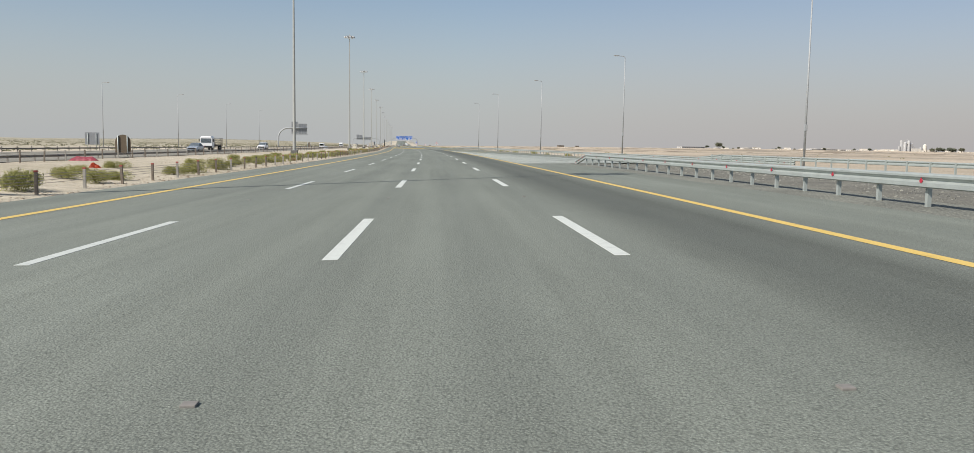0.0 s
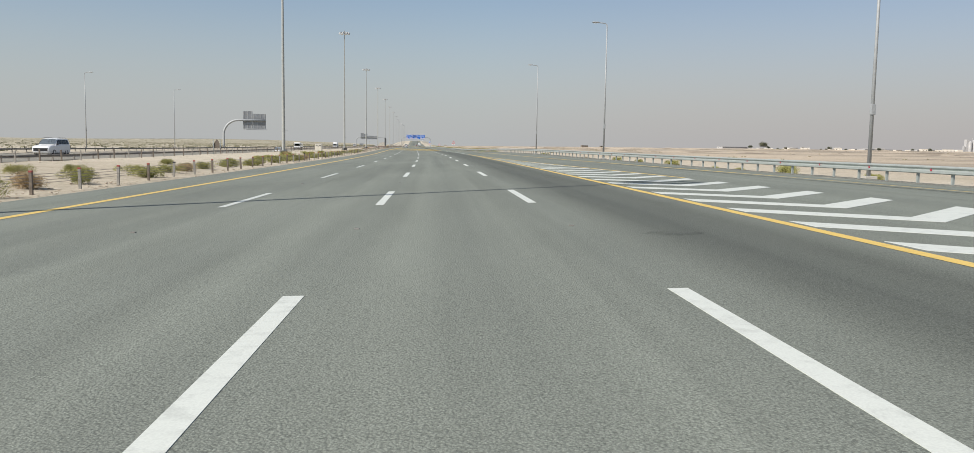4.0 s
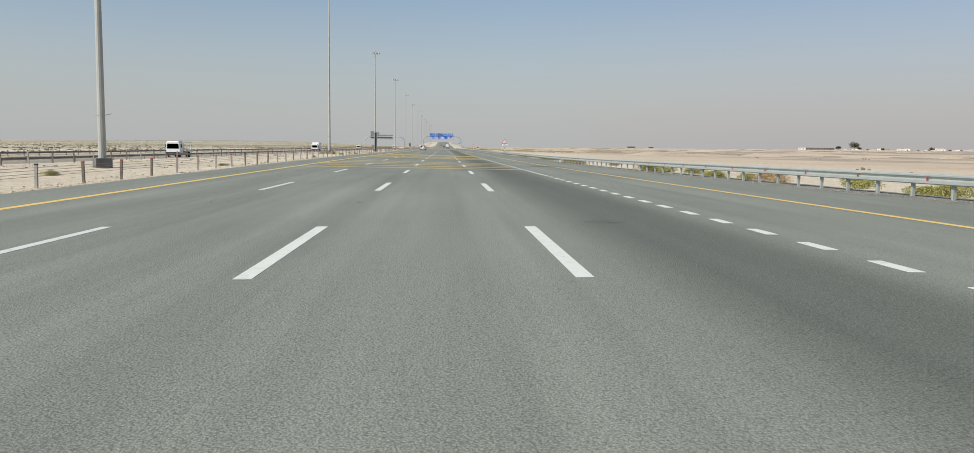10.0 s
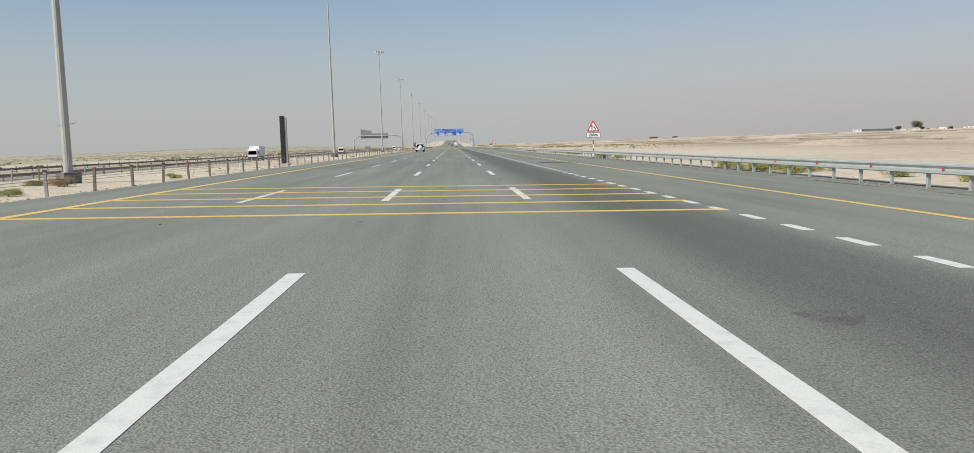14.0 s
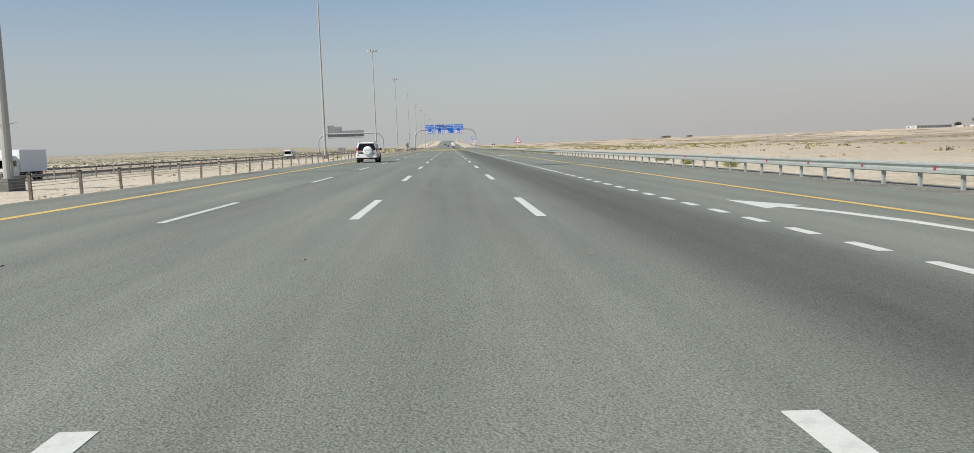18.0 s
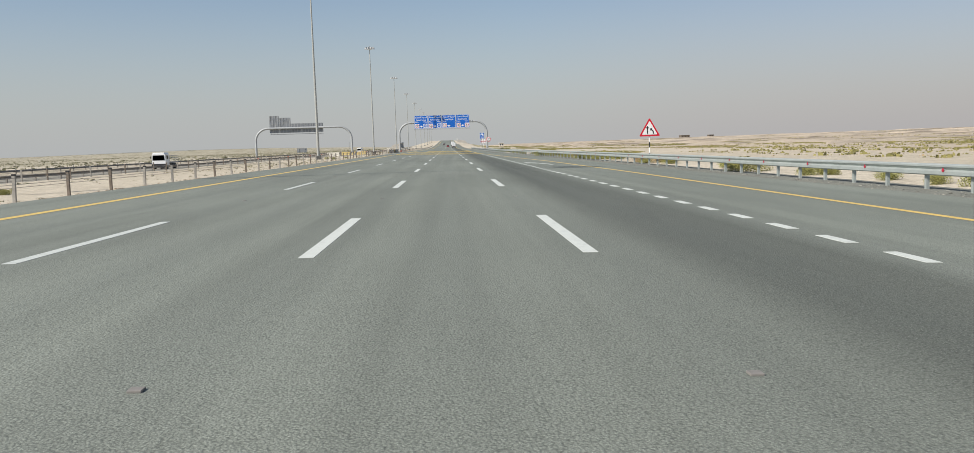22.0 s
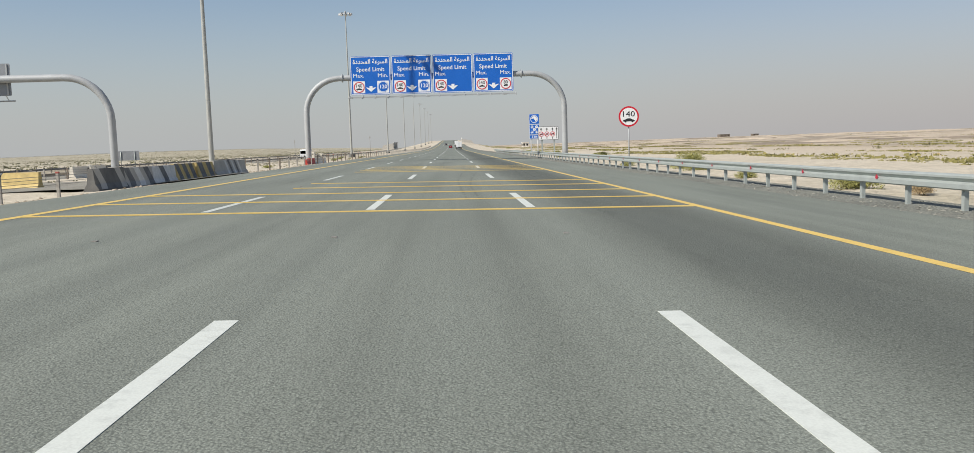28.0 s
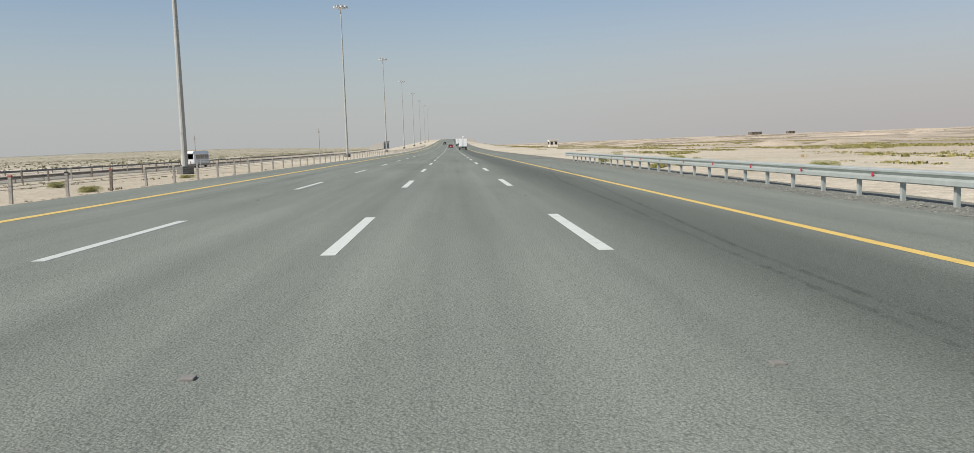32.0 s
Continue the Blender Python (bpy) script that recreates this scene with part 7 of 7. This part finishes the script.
def house(s, d, w, dep, h, turn, mat, lab):
    e = empty("house", stand(s, d, turn), lab, "building", "buildings on the horizon")
    bm = bmesh.new()
    box(bm, w, dep, h + 0.5, 0, 0, -0.5)
    part("wall", bm, mat, e)
    bm = bmesh.new()
    box(bm, w + 0.4, dep + 0.4, 0.3, 0, 0, h)
    part("roof", bm, mat, e)
    for sy, sx in ((-1, 0), (0, -1)):
        span = w if sy else dep
        n = max(2, int(span / 4.5))
        for k in range(n):
            t = -span / 2 + span * (k + 0.5) / n
            bm = bmesh.new()
            if sy:
                box(bm, 0.9, 0.12, 1.0, t, -dep / 2 - 0.03, h * 0.4)
            else:
                box(bm, 0.12, 0.9, 1.0, -w / 2 - 0.03, t, h * 0.4)
            part("window", bm, CAR_GLASS, e)
    return e


hr = random.Random(9)
house(1290, 458, 46, 12, 2.8, 20, SHED, "long low grey shed on the horizon")
house(1330, 700, 60, 16, 3.0, 15, SHED, "long grey shed among small houses on the horizon")
house(1320, 770, 40, 14, 3.0, 12, SHED, "grey shed among small houses on the horizon")
for k in range(44):
    t = k / 43
    house(1310 + hr.uniform(-40, 90) - 60 * t, 520 + 500 * t + hr.uniform(-12, 12), hr.uniform(6, 15), hr.uniform(6, 11), hr.uniform(2.4, 4.6), hr.uniform(-25, 25), HOUSE, "small pale house on the horizon")
house(1905, 367, 14, 8, 3.6, 10, WOODY, "small dark flat-roofed building on the plain")
house(1880, 400, 8, 6, 3.0, 10, WOODY, "small dark hut on the plain")
house(1229, 40, 3.2, 2.5, 2.4, 5, HOUSE, "small white hut beside the road")

plant = empty("cement_plant", stand(1265, 817) @ Matrix.Diagonal((0.85, 0.85, 0.8, 1)), "pale industrial plant with silos on the horizon", "factory")
for k, (x, y, r, h) in enumerate(((-14, 0, 3.0, 19), (-7, 0, 3.0, 22), (0, 2, 2.6, 17), (26, 0, 3.4, 15))):
    bm = bmesh.new()
    bmesh.ops.create_cone(bm, cap_ends=True, segments=20, radius1=r, radius2=r, depth=h, matrix=Matrix.Translation((x, y, h / 2)))
    bmesh.ops.create_cone(bm, cap_ends=True, segments=20, radius1=r, radius2=r * 0.2, depth=2.2, matrix=Matrix.Translation((x, y, h + 1.1)))
    part("silo", bm, SHED if k < 3 else HOUSE, plant)
bm = bmesh.new()
box(bm, 6, 6, 24, -18, 3, 0)
part("tower", bm, SHED, plant)
bm = bmesh.new()
box(bm, 22, 12, 8, 10, 4, 0)
part("hall", bm, HOUSE, plant)
bm = bmesh.new()
rod(bm, 0.8, 0.8, (8, 0, 8), (-8, 0, 21), 8)
part("conveyor", bm, SHED, plant)
for x, y, w, h in ((-24, 2, 3.0, 12), (18, -1, 4.0, 11), (34, 2, 9.0, 6), (44, 0, 5.0, 8), (-34, 0, 10.0, 5)):
    bm = bmesh.new()
    box(bm, w, w * 0.8, h, x, y, 0, bevel=0.1)
    part("annex", bm, HOUSE if w > 4.5 else SHED, plant)
bm = bmesh.new()
rod(bm, 0.35, 0.25, (-10.5, 0, 0), (-10.5, 0, 27), 8)
part("stack", bm, SHED, plant)

# pale stone-pitched bridge ramps where the road climbs ahead
def abutment(s, d0, d1, h, length, lab):
    e = empty("bridge_ramp", Matrix.Translation((0, 0, 0)), lab, "embankment")
    bm = bmesh.new()
    loft(bm, [[tuple(ground_point(s + dy, d) + Vector((0, 0, z))) for d, z in ((d0, -3), (d0, h), (d0 + (d1 - d0) * 0.62, h * 0.93), (d1, -3))] for dy in (0, 4, length)])
    part("pitching", bm, CONCRETE, e)
    bm = bmesh.new()
    loft(bm, [[tuple(ground_point(s + dy, d) + Vector((0, 0, z))) for d, z in ((d0 + 0.2, h), (d0 + 0.2, h + 1.0), (d0 + 0.6, h + 1.0), (d0 + 0.6, h))] for dy in (0, length)])
    part("parapet", bm, WHITE_PAINT, e)


abutment(1700, 13.5, 30, 3.2, 60, "pale stone-pitched ramp beside the climbing road")
abutment(1600, -53, -68, 5.2, 60, "pale stone-pitched ramp beyond the opposite carriageway")

for s, d, h in ((1101, -27.0, 6.3), (1100, -53.5, 5.6)):
    e = empty("utility_pole", stand(s, d), "thin dark utility pole beside the opposite carriageway", "pole", "utility poles")
    bm = bmesh.new()
    rod(bm, 0.09, 0.06, (0, 0, -0.3), (0, 0, h), 8)
    part("shaft", bm, POST_STEEL, e)
    bm = bmesh.new()
    box(bm, 0.3, 0.2, 0.4, 0, 0, h - 0.9)
    part("control_box", bm, POST_STEEL, e)


# ---------------------------------------------------------------- small marks on the road
STUD = data_of("road_stud", box(bmesh.new(), 0.085, 0.085, 0.018, 0, 0, 0, bevel=0.006), DARK_STEEL)
for d in LANES:
    studs = tagged(new("road_studs"), "small metal reflector studs between the lane dashes", "road stud", "rows of road studs", "structure")
    for k in range(-4, 62):
        piece("road_stud", STUD, studs, lie(22.5 + 18 * k, d, -0.002))


def rubber_mark(name):
    """Tyre rubber smeared thinly on the asphalt."""
    k = Mat(name, 0.8)
    k.color((0.035, 0.035, 0.035))
    v = k.coord("Object")
    f = k.noise(v, 3.0, 6, 0.7)
    g = k.noise(v, 40.0, 3, 0.7)
    a = k.math("MULTIPLY", k.ramp(f, [(0.42, (0.02, 0.02, 0.02)), (0.66, (0.34, 0.34, 0.34))]), k.ramp(g, [(0.3, (0.5, 0.5, 0.5)), (0.6, (1, 1, 1))]))
    k.to(a, k.b.inputs["Alpha"])
    return k.m


SKID = rubber_mark("smeared_tyre_rubber")


def skid(points, width, lab="black tyre skid mark smeared on the asphalt"):
    f = track(points)
    ob = stripe("skid_mark", f, points[0][0], points[-1][0], width, SKID, None, 1.5, 0.006)
    return tagged(ob, lab, "tyre mark", "skid marks", "structure")


skid([(823, 2.28), (830, 2.16), (836, 2.12), (846, 2.45)], 0.075)
skid([(823, 2.62), (831, 2.52), (838, 2.74), (842.5, 2.98), (847, 3.24)], 0.075)
skid([(921, 5.0), (926.5, 5.13), (930, 5.25), (936, 5.54), (950, 5.92), (962, 6.9), (975, 8.6)], 0.09)
skid([(922, 5.3), (928.5, 5.46), (933, 5.78), (951, 6.95), (966, 8.2), (980, 9.6)], 0.09)
skid([(890, 8.2), (899, 8.58), (902.5, 8.94), (907, 9.19), (916, 9.2)], 0.12)
skid([(892, 8.0), (900, 8.3), (908, 8.7), (918, 8.8)], 0.10)
skid([(718, 5.35), (725, 5.49), (732, 5.65), (743, 5.77), (760, 5.9)], 0.10)
skid([(716, 5.0), (726, 5.15), (738, 5.3), (756, 5.4)], 0.08)
skid([(722, 8.5), (728, 8.63), (733, 8.65), (742, 8.3)], 0.12)
skid([(840, 5.2), (848, 5.45), (856, 5.8), (863, 6.08), (872, 6.8)], 0.09)
skid([(838, 5.6), (848, 5.85), (858, 6.3), (870, 7.1)], 0.09)
skid([(203, 9.6), (212, 9.9), (224, 10.1)], 0.12)
skid([(505, 9.9), (516, 10.2), (530, 10.4)], 0.14)


def patch(s, d, w, l, seed):
    r = random.Random(seed)
    pts = [(w * math.cos(a) * r.uniform(0.7, 1.1), l * math.sin(a) * r.uniform(0.6, 1.1)) for a in (2 * math.pi * k / 14 for k in range(14))]
    bm = bmesh.new()
    bm.faces.new([bm.verts.new((x, y, 0)) for x, y in pts])
    ob = tagged(new("oil_stain", data_of("oil_stain", bm, SKID)), "dark oil stain on the asphalt", "stain", "oil stains", "structure")
    ob.matrix_basis = lie(s, d, 0.006)


for k, (s, d, w, l) in enumerate(((272.9, 3.3, 0.45, 0.35), (44.5, 5.6, 0.5, 0.3), (59, 5.3, 0.6, 0.3), (64.0, 4.5, 0.5, 0.25), (305, 5.2, 0.5, 0.5), (409.4, 4.75, 0.3, 0.4), (340, 5.4, 0.5, 0.6), (583, 1.9, 0.06, 0.10), (668, 5.6, 0.35, 0.25), (699, 5.5, 0.4, 0.4), (895, 4.9, 0.3, 0.5), (215, 3.6, 0.4, 0.2), (560, 2.2, 0.10, 0.12), (129, 5.0, 0.5, 0.4), (470, 5.3, 0.5, 0.6), (520, 5.7, 0.4, 0.5), (612, 5.2, 0.5, 0.4))):
    patch(s, d, w, l, 90 + k)
